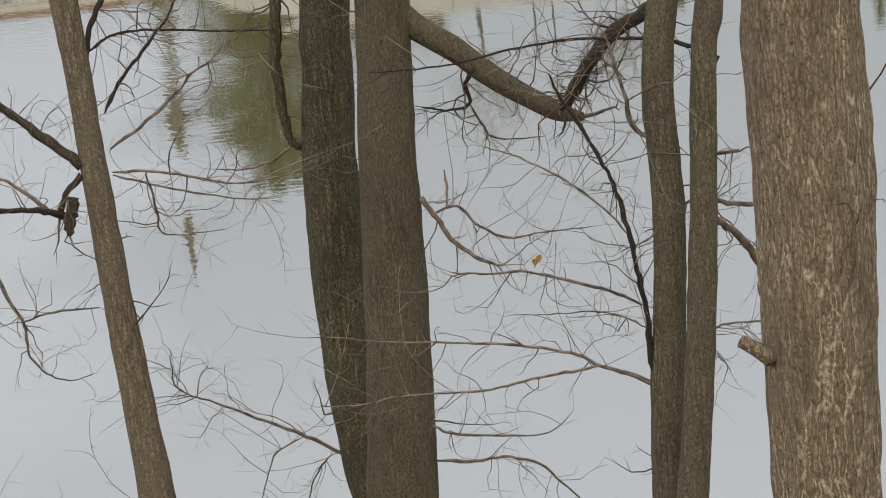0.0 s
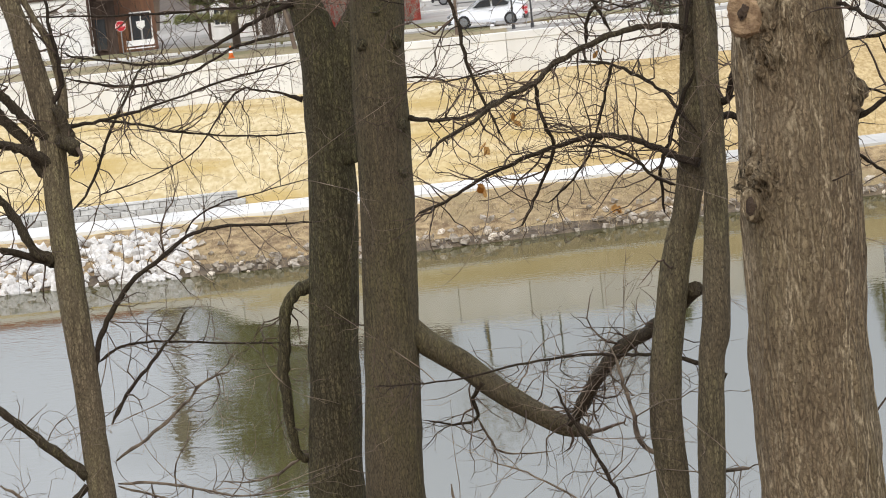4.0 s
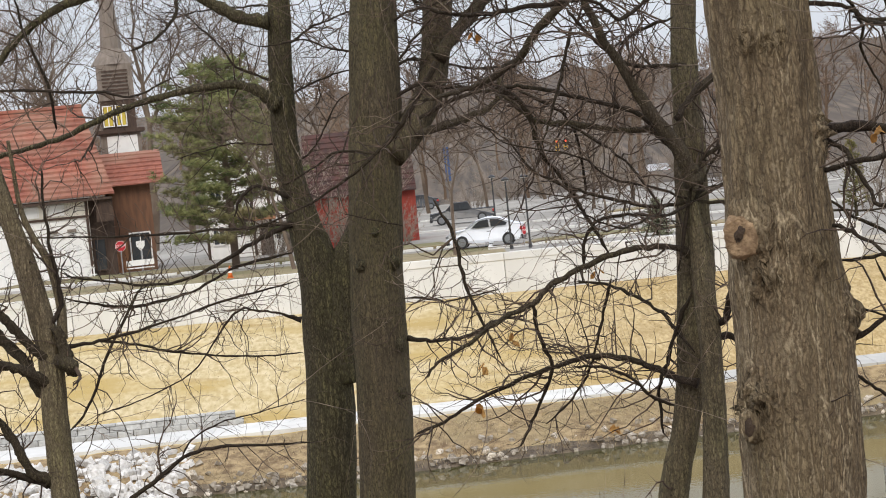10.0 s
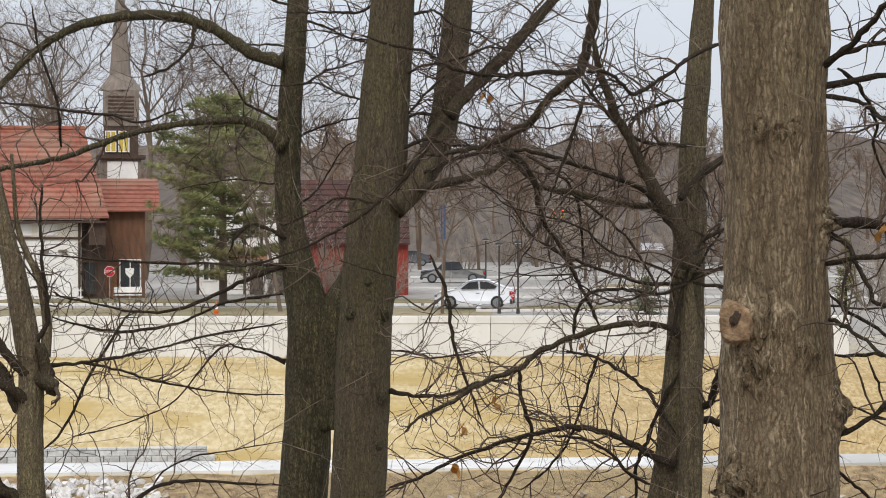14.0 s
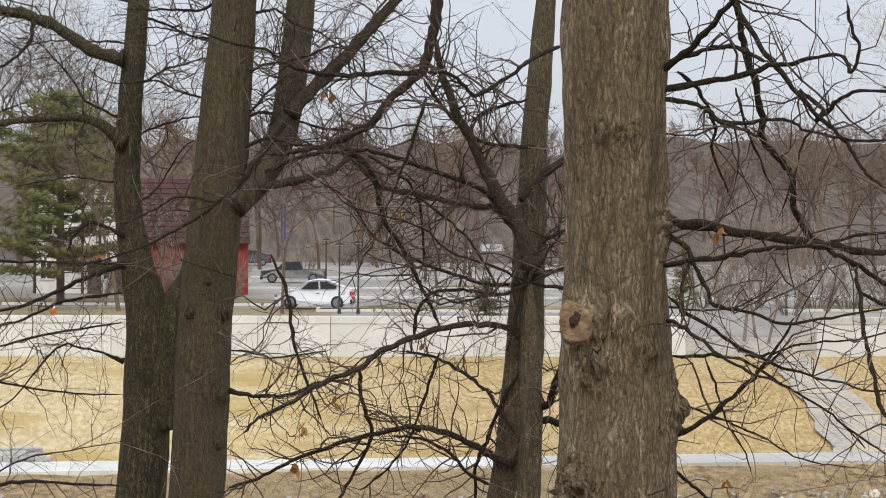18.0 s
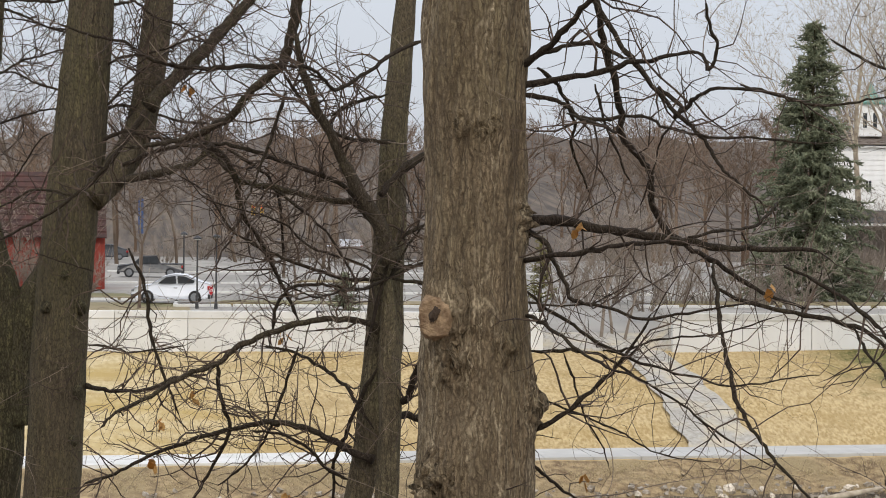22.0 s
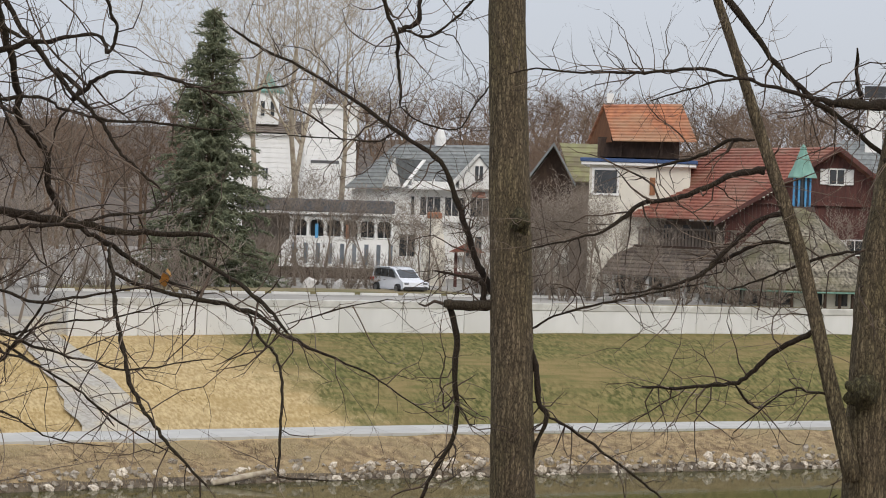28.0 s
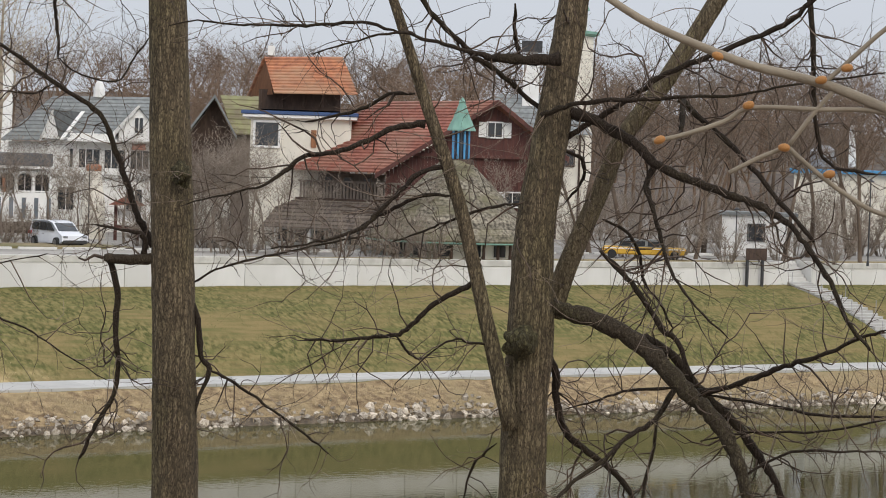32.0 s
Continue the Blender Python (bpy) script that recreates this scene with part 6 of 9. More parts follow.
limb('straight', 'branch', [(7.41, 16.4, 12.65, 0.063), (7.2, 16.47, 12.64, 0.054), (7.0, 16.53, 12.65, 0.05)], 1)
limb('straight', 'branch', [(7.06, 16.56, 12.64, 0.032), (7.13, 16.55, 12.41, 0.032), (7.13, 16.56, 12.09, 0.03), (7.16, 16.57, 11.82, 0.027), (7.14, 16.6, 11.54, 0.025), (7.03, 16.66, 11.31, 0.02), (6.92, 16.73, 11.03, 0.0182)], 1)
limb('straight', 'branch', [(7.63, 16.3, 12.39, 0.032), (7.71, 16.25, 12.12, 0.032), (7.73, 16.23, 11.89, 0.029), (7.79, 16.19, 11.76, 0.027), (7.72, 16.22, 11.58, 0.02), (7.64, 16.24, 11.26, 0.0158)], 1)
limb('straight', 'branch', [(7.79, 16.23, 11.78, 0.0181), (7.96, 16.1, 11.68, 0.0158), (8.23, 15.93, 11.47, 0.0135), (8.5, 15.74, 11.24, 0.0112), (8.6, 15.65, 11.14, 0.0089)], 1)
limb('straight', 'branch', [(7.31, 16.45, 12.67, 0.032), (7.29, 16.43, 12.83, 0.027), (7.14, 16.47, 12.87, 0.0158), (6.92, 16.54, 12.91, 0.0113)], 1)
limb('straight', 'branch', [(7.62, 16.3, 12.43, 0.0113), (7.79, 16.13, 12.58, 0.0113), (8.03, 15.92, 12.68, 0.0112), (8.38, 15.65, 12.79, 0.0111), (8.73, 15.36, 12.9, 0.0088)], 1)
limb('straight', 'branch', [(6.59, 17.17, 15.37, 0.021), (6.66, 17.19, 15.1, 0.021), (6.72, 17.22, 14.97, 0.021), (6.81, 17.23, 14.79, 0.021), (6.83, 17.27, 14.61, 0.0187), (6.87, 17.3, 14.42, 0.0164), (6.89, 17.33, 14.24, 0.0117)], 1)
limb('straight', 'branch', [(6.76, 17.11, 14.85, 0.028), (6.9, 17.04, 14.92, 0.028), (6.91, 17.02, 15.1, 0.023), (6.92, 17.0, 15.33, 0.023)], 1)
limb('straight', 'branch', [(6.78, 17.1, 14.87, 0.0139), (7.0, 17.03, 14.81, 0.0139), (7.22, 16.97, 14.98, 0.0139), (7.35, 16.93, 15.13, 0.0116)], 1)
limb('straight', 'branch', [(7.7, 16.7, 12.27, 0.037), (7.63, 16.73, 12.54, 0.035), (7.49, 16.79, 12.82, 0.035), (7.39, 16.83, 13.02, 0.032), (7.33, 16.85, 13.23, 0.03), (7.23, 16.88, 13.5, 0.028), (7.14, 16.91, 13.73, 0.025), (7.01, 16.96, 13.86, 0.025), (6.74, 17.06, 14.04, 0.023), (6.43, 17.17, 14.26, 0.0184), (6.08, 17.3, 14.48, 0.0161), (5.72, 17.41, 14.65, 0.0138), (5.45, 17.49, 14.82, 0.0115)], 1)
limb('straight', 'branch', [(6.76, 17.11, 14.02, 0.0116), (6.65, 17.2, 13.94, 0.0093), (6.41, 17.34, 13.95, 0.007), (5.98, 17.54, 13.97, 0.007)], 1)
limb('straight', 'branch', [(6.8, 17.09, 14.23, 0.0116), (6.94, 17.06, 14.12, 0.0093), (7.25, 16.96, 14.06, 0.0093), (7.38, 16.93, 14.25, 0.0093), (7.51, 16.89, 14.44, 0.0093)], 1)
limb('straight', 'branch', [(6.38, 17.26, 13.93, 0.0116), (6.06, 17.22, 14.13, 0.0092), (5.84, 17.15, 14.18, 0.0068)], 1)
limb('forked', 'branch', [(7.61, 12.69, 13.72, 0.03), (7.43, 12.77, 13.7, 0.026), (7.23, 12.85, 13.58, 0.024), (7.03, 12.94, 13.51, 0.022), (6.85, 13.0, 13.47, 0.02), (6.75, 13.03, 13.37, 0.0184), (6.61, 13.07, 13.28, 0.011), (6.4, 13.15, 13.22, 0.0091), (6.16, 13.23, 13.15, 0.0055)], 1)
limb('forked', 'branch', [(7.74, 12.61, 13.46, 0.026), (7.56, 12.67, 13.39, 0.022), (7.41, 12.69, 13.25, 0.022), (7.26, 12.72, 13.1, 0.02), (7.14, 12.73, 13.01, 0.0165), (6.89, 12.81, 12.93, 0.011), (6.61, 12.9, 12.88, 0.0073)], 1)
limb('forked', 'branch', [(7.78, 12.59, 13.26, 0.0167), (7.6, 12.73, 13.24, 0.0168), (7.45, 12.84, 13.14, 0.0149), (7.31, 12.96, 13.04, 0.015)], 1)
limb('forked', 'branch', [(7.55, 12.73, 13.92, 0.0167), (7.47, 12.92, 13.92, 0.0168), (7.4, 13.1, 13.83, 0.0151), (7.3, 13.3, 13.77, 0.0133), (7.16, 13.52, 13.72, 0.0096)], 1)
limb('forked', 'branch', [(7.92, 12.5, 12.69, 0.026), (7.83, 12.63, 12.61, 0.024), (7.74, 12.76, 12.51, 0.023), (7.67, 12.87, 12.39, 0.021), (7.61, 12.98, 12.31, 0.019), (7.48, 13.13, 12.28, 0.0152), (7.31, 13.3, 12.25, 0.0134), (7.17, 13.45, 12.25, 0.0115)], 1)
limb('forked', 'branch', [(7.48, 12.77, 12.33, 0.0112), (7.7, 12.9, 12.17, 0.0095), (7.89, 13.06, 12.14, 0.0077)], 1)
limb('forked', 'branch', [(7.46, 12.78, 14.31, 0.0148), (7.25, 12.95, 14.38, 0.0149), (7.01, 13.13, 14.35, 0.013), (6.77, 13.3, 14.34, 0.0112), (6.59, 13.44, 14.34, 0.0093), (6.37, 13.59, 14.36, 0.0075), (6.22, 13.71, 14.32, 0.0056)], 1)
limb('forked', 'branch', [(8.02, 12.43, 12.27, 0.0112), (7.86, 12.46, 12.3, 0.0093), (7.7, 12.48, 12.3, 0.0074), (7.39, 12.6, 12.02, 0.0055)], 1)
limb('forked', 'branch', [(6.98, 13.05, 15.47, 0.028), (7.23, 12.95, 15.08, 0.028), (7.51, 12.82, 14.68, 0.026), (7.7, 12.75, 14.43, 0.024), (7.85, 12.7, 14.29, 0.022), (7.96, 12.66, 14.18, 0.023), (8.08, 12.63, 14.12, 0.023), (8.19, 12.59, 14.03, 0.021), (8.34, 12.53, 13.9, 0.021), (8.47, 12.48, 13.81, 0.026)], 1)
limb('forked', 'branch', [(8.34, 12.22, 14.18, 0.048), (8.09, 12.31, 14.16, 0.041), (7.9, 12.36, 14.17, 0.029), (7.74, 12.38, 14.2, 0.0183), (7.48, 12.46, 14.26, 0.0146), (7.26, 12.51, 14.29, 0.0109), (6.98, 12.59, 14.22, 0.0072), (6.73, 12.65, 14.13, 0.0054)], 1)
limb('forked', 'branch', [(8.26, 12.28, 13.8, 0.026), (8.34, 12.14, 13.86, 0.022), (8.45, 11.98, 13.9, 0.0184), (8.65, 11.75, 13.92, 0.0164), (8.81, 11.55, 13.94, 0.0145), (9.05, 11.27, 13.96, 0.0108), (9.28, 11.0, 14.03, 0.0089), (9.67, 10.56, 14.12, 0.0071)], 1)
limb('forked', 'branch', [(8.14, 12.36, 13.22, 0.0149), (8.03, 12.56, 13.18, 0.0131), (7.89, 12.77, 13.09, 0.0113), (7.79, 12.96, 13.01, 0.0095), (7.65, 13.17, 12.92, 0.0077)], 1)
limb('forked', 'branch', [(8.09, 12.39, 14.53, 0.0167), (8.2, 12.55, 14.35, 0.0169), (8.34, 12.7, 14.21, 0.019)], 1)
limb('forked', 'branch', [(8.42, 12.41, 13.87, 0.045), (8.58, 12.22, 13.8, 0.049), (8.7, 12.06, 13.71, 0.045), (8.79, 11.92, 13.62, 0.044), (8.84, 11.81, 13.51, 0.044), (8.93, 11.67, 13.44, 0.04), (9.06, 11.48, 13.36, 0.037), (9.2, 11.3, 13.29, 0.033), (9.27, 11.16, 13.23, 0.029), (9.34, 11.02, 13.14, 0.025), (9.39, 10.9, 13.0, 0.025), (9.46, 10.76, 12.8, 0.023), (9.5, 10.63, 12.56, 0.0194), (9.57, 10.49, 12.39, 0.0158)], 1)
limb('forked', 'branch', [(8.99, 12.0, 13.51, 0.03), (8.89, 11.96, 13.36, 0.026), (8.87, 11.85, 13.21, 0.022), (8.86, 11.74, 13.03, 0.0184), (8.85, 11.63, 12.85, 0.0146), (8.9, 11.47, 12.65, 0.0109), (9.04, 11.23, 12.41, 0.0072)], 1)
limb('forked', 'branch', [(9.11, 11.91, 13.95, 0.03), (9.17, 11.76, 13.82, 0.026), (9.26, 11.58, 13.67, 0.024), (9.36, 11.39, 13.46, 0.022), (9.45, 11.21, 13.25, 0.022), (9.54, 11.02, 13.04, 0.0199)], 1)
limb('forked', 'branch', [(8.5, 12.36, 13.66, 0.026), (8.63, 12.16, 13.8, 0.026), (8.76, 11.97, 13.95, 0.024), (8.89, 11.78, 14.1, 0.024), (9.04, 11.56, 14.21, 0.022), (9.21, 11.32, 14.33, 0.022), (9.35, 11.1, 14.45, 0.022), (9.45, 10.91, 14.65, 0.0196)], 1)
limb('forked', 'branch', [(9.7, 11.43, 15.36, 0.028), (9.75, 11.42, 14.77, 0.026), (9.8, 11.4, 14.33, 0.024), (9.82, 11.41, 14.11, 0.022), (9.86, 11.41, 13.81, 0.021), (9.94, 11.37, 13.55, 0.015), (10.19, 11.18, 13.49, 0.0131)], 1)
limb('forked', 'branch', [(9.13, 11.9, 13.97, 0.022), (9.0, 11.74, 13.85, 0.026), (8.87, 11.58, 13.73, 0.022)], 1)
limb('forked', 'branch', [(8.45, 12.39, 12.55, 0.057), (8.51, 12.29, 12.51, 0.071), (8.63, 12.14, 12.47, 0.079), (8.76, 11.99, 12.39, 0.078), (8.88, 11.84, 12.27, 0.078), (8.97, 11.71, 12.13, 0.078), (9.06, 11.58, 11.99, 0.07), (9.12, 11.47, 11.89, 0.066), (9.18, 11.36, 11.74, 0.062), (9.21, 11.27, 11.56, 0.058), (9.24, 11.19, 11.32, 0.051)], 1)
limb('forked', 'branch', [(8.96, 12.02, 12.35, 0.041), (9.14, 11.93, 12.24, 0.041), (9.27, 11.88, 12.07, 0.042), (9.43, 11.8, 11.9, 0.042), (9.57, 11.73, 11.76, 0.042), (9.7, 11.67, 11.57, 0.038), (9.8, 11.63, 11.42, 0.034), (9.88, 11.6, 11.23, 0.03)], 1)
limb('forked', 'branch', [(9.26, 11.8, 12.0, 0.03), (9.33, 11.57, 12.06, 0.026), (9.41, 11.33, 12.16, 0.024), (9.46, 11.11, 12.25, 0.022), (9.51, 10.89, 12.32, 0.018), (9.6, 10.63, 12.45, 0.0142), (9.63, 10.42, 12.52, 0.0105)], 1)
limb('forked', 'branch', [(9.3, 11.76, 11.99, 0.015), (9.5, 11.42, 11.96, 0.013), (9.69, 11.08, 11.92, 0.0128), (9.91, 10.69, 11.94, 0.0108)], 1)
limb('forked', 'branch', [(9.28, 11.78, 11.68, 0.0113), (9.39, 11.39, 11.78, 0.0111), (9.57, 10.94, 11.83, 0.0108), (9.72, 10.49, 11.95, 0.0088)], 1)
limb('forked', 'branch', [(9.15, 11.88, 12.05, 0.026), (8.96, 11.86, 11.83, 0.026), (8.74, 11.87, 11.71, 0.022), (8.55, 11.85, 11.57, 0.02), (8.33, 11.85, 11.45, 0.0164), (8.14, 11.83, 11.32, 0.0145)], 1)
limb('forked', 'branch', [(9.15, 11.88, 12.02, 0.015), (8.91, 12.08, 12.0, 0.0132), (8.72, 12.23, 11.91, 0.0094), (8.57, 12.35, 11.85, 0.0057)], 1)
limb('forked', 'branch', [(8.38, 12.44, 12.32, 0.049), (8.51, 12.41, 12.13, 0.038), (8.56, 12.44, 11.93, 0.034), (8.64, 12.44, 11.7, 0.032), (8.8, 12.39, 11.55, 0.031), (8.99, 12.32, 11.4, 0.025), (9.15, 12.27, 11.2, 0.021)], 1)
limb('forked', 'branch', [(9.05, 11.95, 11.82, 0.0169), (9.02, 11.96, 11.59, 0.0151), (8.98, 11.98, 11.37, 0.0132), (8.96, 11.98, 11.25, 0.0113)], 1)
limb('forked', 'branch', [(8.71, 12.21, 12.92, 0.0188), (8.81, 12.1, 12.79, 0.026), (8.89, 12.0, 12.65, 0.026), (9.0, 11.88, 12.43, 0.026), (9.07, 11.79, 12.33, 0.022), (9.14, 11.69, 12.07, 0.02)], 1)
limb('forked', 'branch', [(8.72, 12.2, 13.13, 0.015), (8.96, 12.25, 13.05, 0.0152), (9.13, 12.34, 12.9, 0.0154), (9.27, 12.45, 12.7, 0.0136), (9.47, 12.52, 12.54, 0.0118), (9.65, 12.61, 12.37, 0.0099)], 1)
limb('forked', 'branch', [(8.49, 12.36, 13.59, 0.0188), (8.65, 12.36, 13.52, 0.017), (8.7, 12.43, 13.38, 0.0152), (8.66, 12.56, 13.23, 0.0096)], 1)
limb('forked', 'branch', [(9.46, 11.63, 11.43, 0.0113), (9.82, 11.49, 11.62, 0.0113), (10.18, 11.34, 11.63, 0.0095), (10.45, 11.26, 11.63, 0.0076)], 1)
limb('forked', 'branch', [(8.18, 12.57, 11.61, 0.0113), (8.12, 12.75, 11.45, 0.0114), (8.13, 12.88, 11.2, 0.0096)], 1)
limb('shrub', 'branch', [(0.604, 0.9159, 13.5017, 0.0025), (0.6338, 0.8947, 13.478, 0.003), (0.6603, 0.8746, 13.4639, 0.0033), (0.6775, 0.8608, 13.4563, 0.0034), (0.6922, 0.8486, 13.4521, 0.0035), (0.7086, 0.8344, 13.4464, 0.0038), (0.7264, 0.8185, 13.437, 0.0041), (0.7521, 0.794, 13.4224, 0.0043), (0.7895, 0.7555, 13.3786, 0.0045)], 0)
limb('shrub', 'branch', [(0.641, 0.8894, 13.4185, 0.0011), (0.6507, 0.882, 13.421, 0.0012), (0.6677, 0.8687, 13.4286, 0.0014), (0.6781, 0.8603, 13.4358, 0.0015), (0.7029, 0.8395, 13.4359, 0.0016), (0.7264, 0.8184, 13.4349, 0.0018), (0.7559, 0.7903, 13.4198, 0.002)], 0)
limb('shrub', 'branch', [(0.6921, 0.8487, 13.4172, 0.0014), (0.7017, 0.8405, 13.4067, 0.0016), (0.7141, 0.8296, 13.395, 0.0016), (0.7278, 0.8171, 13.3861, 0.0018), (0.7626, 0.7835, 13.3771, 0.0022), (0.786, 0.7593, 13.3784, 0.0024)], 0)
limb('shrub', 'branch', [(0.6911, 0.8495, 13.4172, 0.001), (0.6809, 0.858, 13.4113, 0.0008), (0.6705, 0.8664, 13.404, 0.0005)], 0)
limb('shrub', 'branch', [(0.6921, 0.8487, 13.4178, 0.0008), (0.7009, 0.8412, 13.4339, 0.0008), (0.7076, 0.8353, 13.445, 0.0008)], 0)
limb('shrub', 'branch', [(0.7035, 0.8389, 13.4476, 0.0011), (0.7123, 0.8312, 13.4588, 0.001), (0.7253, 0.8195, 13.4754, 0.0008), (0.7388, 0.8068, 13.4892, 0.0007)], 0)

# slim upper boughs where the crowns of the three middle trees meet
brng = np.random.RandomState(31)
for key, low, high, count in (("dark", 13.4, 15.6, 9), ("pair", 13.9, 15.6, 7), ("twin", 13.9, 15.4, 7)):
    stem = [res for k, nm, res, _ in BOUGHS if k == key and nm == ("trunk" if key != "twin" else "stem")][0]
    for i in range(count):
        z = low + (high - low) * (i + brng.rand()) / count
        p = min(stem, key=lambda q: abs(q[2] - z))[:3].copy()
        d = np.array([(-1) ** i * brng.uniform(0.7, 1.0), brng.uniform(-0.5, 0.5), brng.uniform(-0.1, 0.5)])
        reach, r0, pts = brng.uniform(0.9, 1.9), brng.uniform(0.012, 0.022), []
        for k in range(7):
            pts.append((*p, r0 * (1 - 0.11 * k)))
            d = d + brng.normal(0, 0.24, 3) * (1, 0.6, 1)
            d /= np.linalg.norm(d)
            p = p + d * reach / 6
        limb(key, "branch", pts, 1)

# the fine twigs that grow from every bough
trng = np.random.RandomState(11)
def grow(out, p, d, length, r, depth):
    n = max(4, int(length / 0.09))
    step = length / n
    side = trng.normal(0, 0.09, 3)
    for i in range(n):
        d = d + trng.normal(0, 0.33, 3) + side
        d[1] *= 0.9
        d[2] += 0.035
        d = d / np.linalg.norm(d)
        q = p + d * step
        k0, k1 = 1 - 0.75 * i / n, 1 - 0.75 * (i + 1) / n
        out.append((*p, *q, r * k0, r * k1 if i < n - 1 else 0.0))
        if depth > 0 and i > 0 and trng.rand() < 0.46:
            e = d + trng.normal(0, 0.62, 3) * (1, 0.6, 1)
            grow(out, q, e / np.linalg.norm(e), length * trng.uniform(0.25, 0.55) * (1 - 0.4 * i / n), r * k1 * 0.7, depth - 1)
        p = q
TWIGS = {}
for key, name, res, tw in BOUGHS:
    if not tw:
        continue
    # growth below 9.6 m takes the paler colour with light painted in
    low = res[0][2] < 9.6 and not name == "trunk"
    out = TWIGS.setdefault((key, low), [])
    far = np.linalg.norm(res[0][:2]) / 16.0
    length = sum(np.linalg.norm(b[:3] - a[:3]) for a, b in zip(res, res[1:]))
    trunk = name != "branch"
    count = int(length / (0.55 if trunk else (0.060 * max(far, 1.0) + 0.012) * (1.45 if key == "big" else 1.25 if res[0][2] < 10.2 else 0.48 if key in ("twin", "pair", "dark") and res[0][2] > 14.0 else 0.72 if key in ("twin", "pair") else 1.0)))
    for _ in range(min(count, 110)):
        i = trng.randint(1 if trunk else len(res) // 5, len(res) - 1)
        tangent = res[i + 1 if i + 1 < len(res) else i][:3] - res[i - 1][:3]
        tangent /= np.linalg.norm(tangent) + 1e-9
        d = trng.normal(0, 1, 3) * (1, 0.7, 1)
        d -= tangent * (d @ tangent)
        d = d / (np.linalg.norm(d) + 1e-9) + tangent * trng.uniform(0.1, 0.9) * (0 if trunk else 1)
        d /= np.linalg.norm(d)
        r = min(res[i][3] * 0.55, (0.0044 if low else 0.0062) * far ** 0.5 * trng.uniform(0.5, 1.4))
        long = 1.7 if trng.rand() < 0.18 else 1.0
        grow(out, res[i][:3] + d * res[i][3] * 0.7, d, trng.uniform(0.15, 0.66) * (0.7 if trunk else 1.0) * far ** 0.5 * long, r * long ** 0.5, 2)
    if not trunk:
        d = res[-1][:3] - res[-2][:3]
        grow(out, res[-1][:3], d / np.linalg.norm(d), 0.35 * far, max(0.0015, res[-1][3] * 0.7), 2)
# long arching young shoots
SHOOTS = {}
for key, name, res, tw in BOUGHS:
    if not tw or key == "shrub":
        continue
    far = np.linalg.norm(res[0][:2]) / 16.0
    length = sum(np.linalg.norm(b[:3] - a[:3]) for a, b in zip(res, res[1:]))
    for _ in range(min(7, int(length / (1.1 if name != "branch" else 0.42)))):
        i = trng.randint(1, len(res) - 1)
        d = trng.normal(0, 1, 3) * (1, 0.5, 0.8)
        d /= np.linalg.norm(d)
        bend = trng.normal(0, 0.075, 3) * (1, 0.4, 1)
        p, n, r = res[i][:3].copy(), 13, 0.0040 * far ** 0.5 * trng.uniform(0.7, 1.3)
        step = trng.uniform(0.35, 1.25) * far ** 0.5 / n
        for k in range(n):
            d = d + bend + trng.normal(0, 0.07, 3)
            d /= np.linalg.norm(d)
            q = p + d * step
            SHOOTS.setdefault(key, []).append((*p, *q, r * (1 - 0.7 * k / n), r * (1 - 0.7 * (k + 1) / n)))
            if k > 2 and trng.rand() < 0.33:
                e = d + trng.normal(0, 0.7, 3)
                grow(SHOOTS[key], q, e / np.linalg.norm(e), trng.uniform(0.08, 0.3) * far ** 0.5, r * 0.55, 0)
            p = q
for key, out in SHOOTS.items():
    ob = sticks("shoot_growth", out, WHIP, TREES[key], label="long pale young shoots", kind="stuff")
    ob.matrix_parent_inverse = TREES[key].matrix_world.inverted()
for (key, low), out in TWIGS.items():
    ob = sticks("twig_growth", out, LIT_LIMB_BARK if low else TWIG, TREES[key], label="fine bare twigs", kind="stuff")
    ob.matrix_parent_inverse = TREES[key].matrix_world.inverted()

# scars, stubs and knots on the trunks
def disc(c, n, up, ru, rv, bulge, ring=None):
    """A lumpy oval boss at c facing n."""
    n = Vector(n).normalized()
    s = Vector(up).cross(n).normalized()
    up = n.cross(s)
    bm = bmesh.new()
    rings = [(1.25, -0.5), (1.12, 0.15), (1.0, 0.62), (0.88, 0.72), (0.74, 0.58), (0.5, 0.54), (0.3, 0.46), (0.16, 0.36), (0.05, 0.3)] if ring is not None else [(1.6, -0.5), (1.3, 0.05), (1.0, 0.45), (0.75, 0.75), (0.5, 0.95), (0.25, 1.05), (0.06, 1.1)]
    loops = []
    for k, h in rings:
        loop = []
        for i in range(32):
            th = i / 32 * 2 * math.pi
            w = 1 + 0.16 * noise.noise(Vector((math.cos(th) * 5 * k, math.sin(th) * 5 * k, c[2] + k * 3))) + (0.12 if ring is not None else 0.5) * noise.noise(Vector((math.cos(th) * 1.5 * k + c[0] * 7, math.sin(th) * 1.5 * k + c[2] * 5, k * 2)))
            loop.append(bm.verts.new(Vector(c) + s * ru * k * w * math.cos(th) + up * rv * k * w * math.sin(th) + n * bulge * h * w))
        loops.append(loop)
    for q, w in zip(loops, loops[1:]):
        for i in range(32):
            bm.faces.new((q[i], q[(i + 1) % 32], w[(i + 1) % 32], w[i]))
    bm.faces.new(loops[-1])
    return bm
def onto(key, name, bm, material, label=""):
    return part(name, bm, material, TREES[key], label, smooth=True, local=False)
onto("big", "bark_collar", disc((1.300, 9.648, 12.97), (-0.30, -0.95, 0), (0, 0, 1), 0.062, 0.092, 0.020), BARK_BIG)
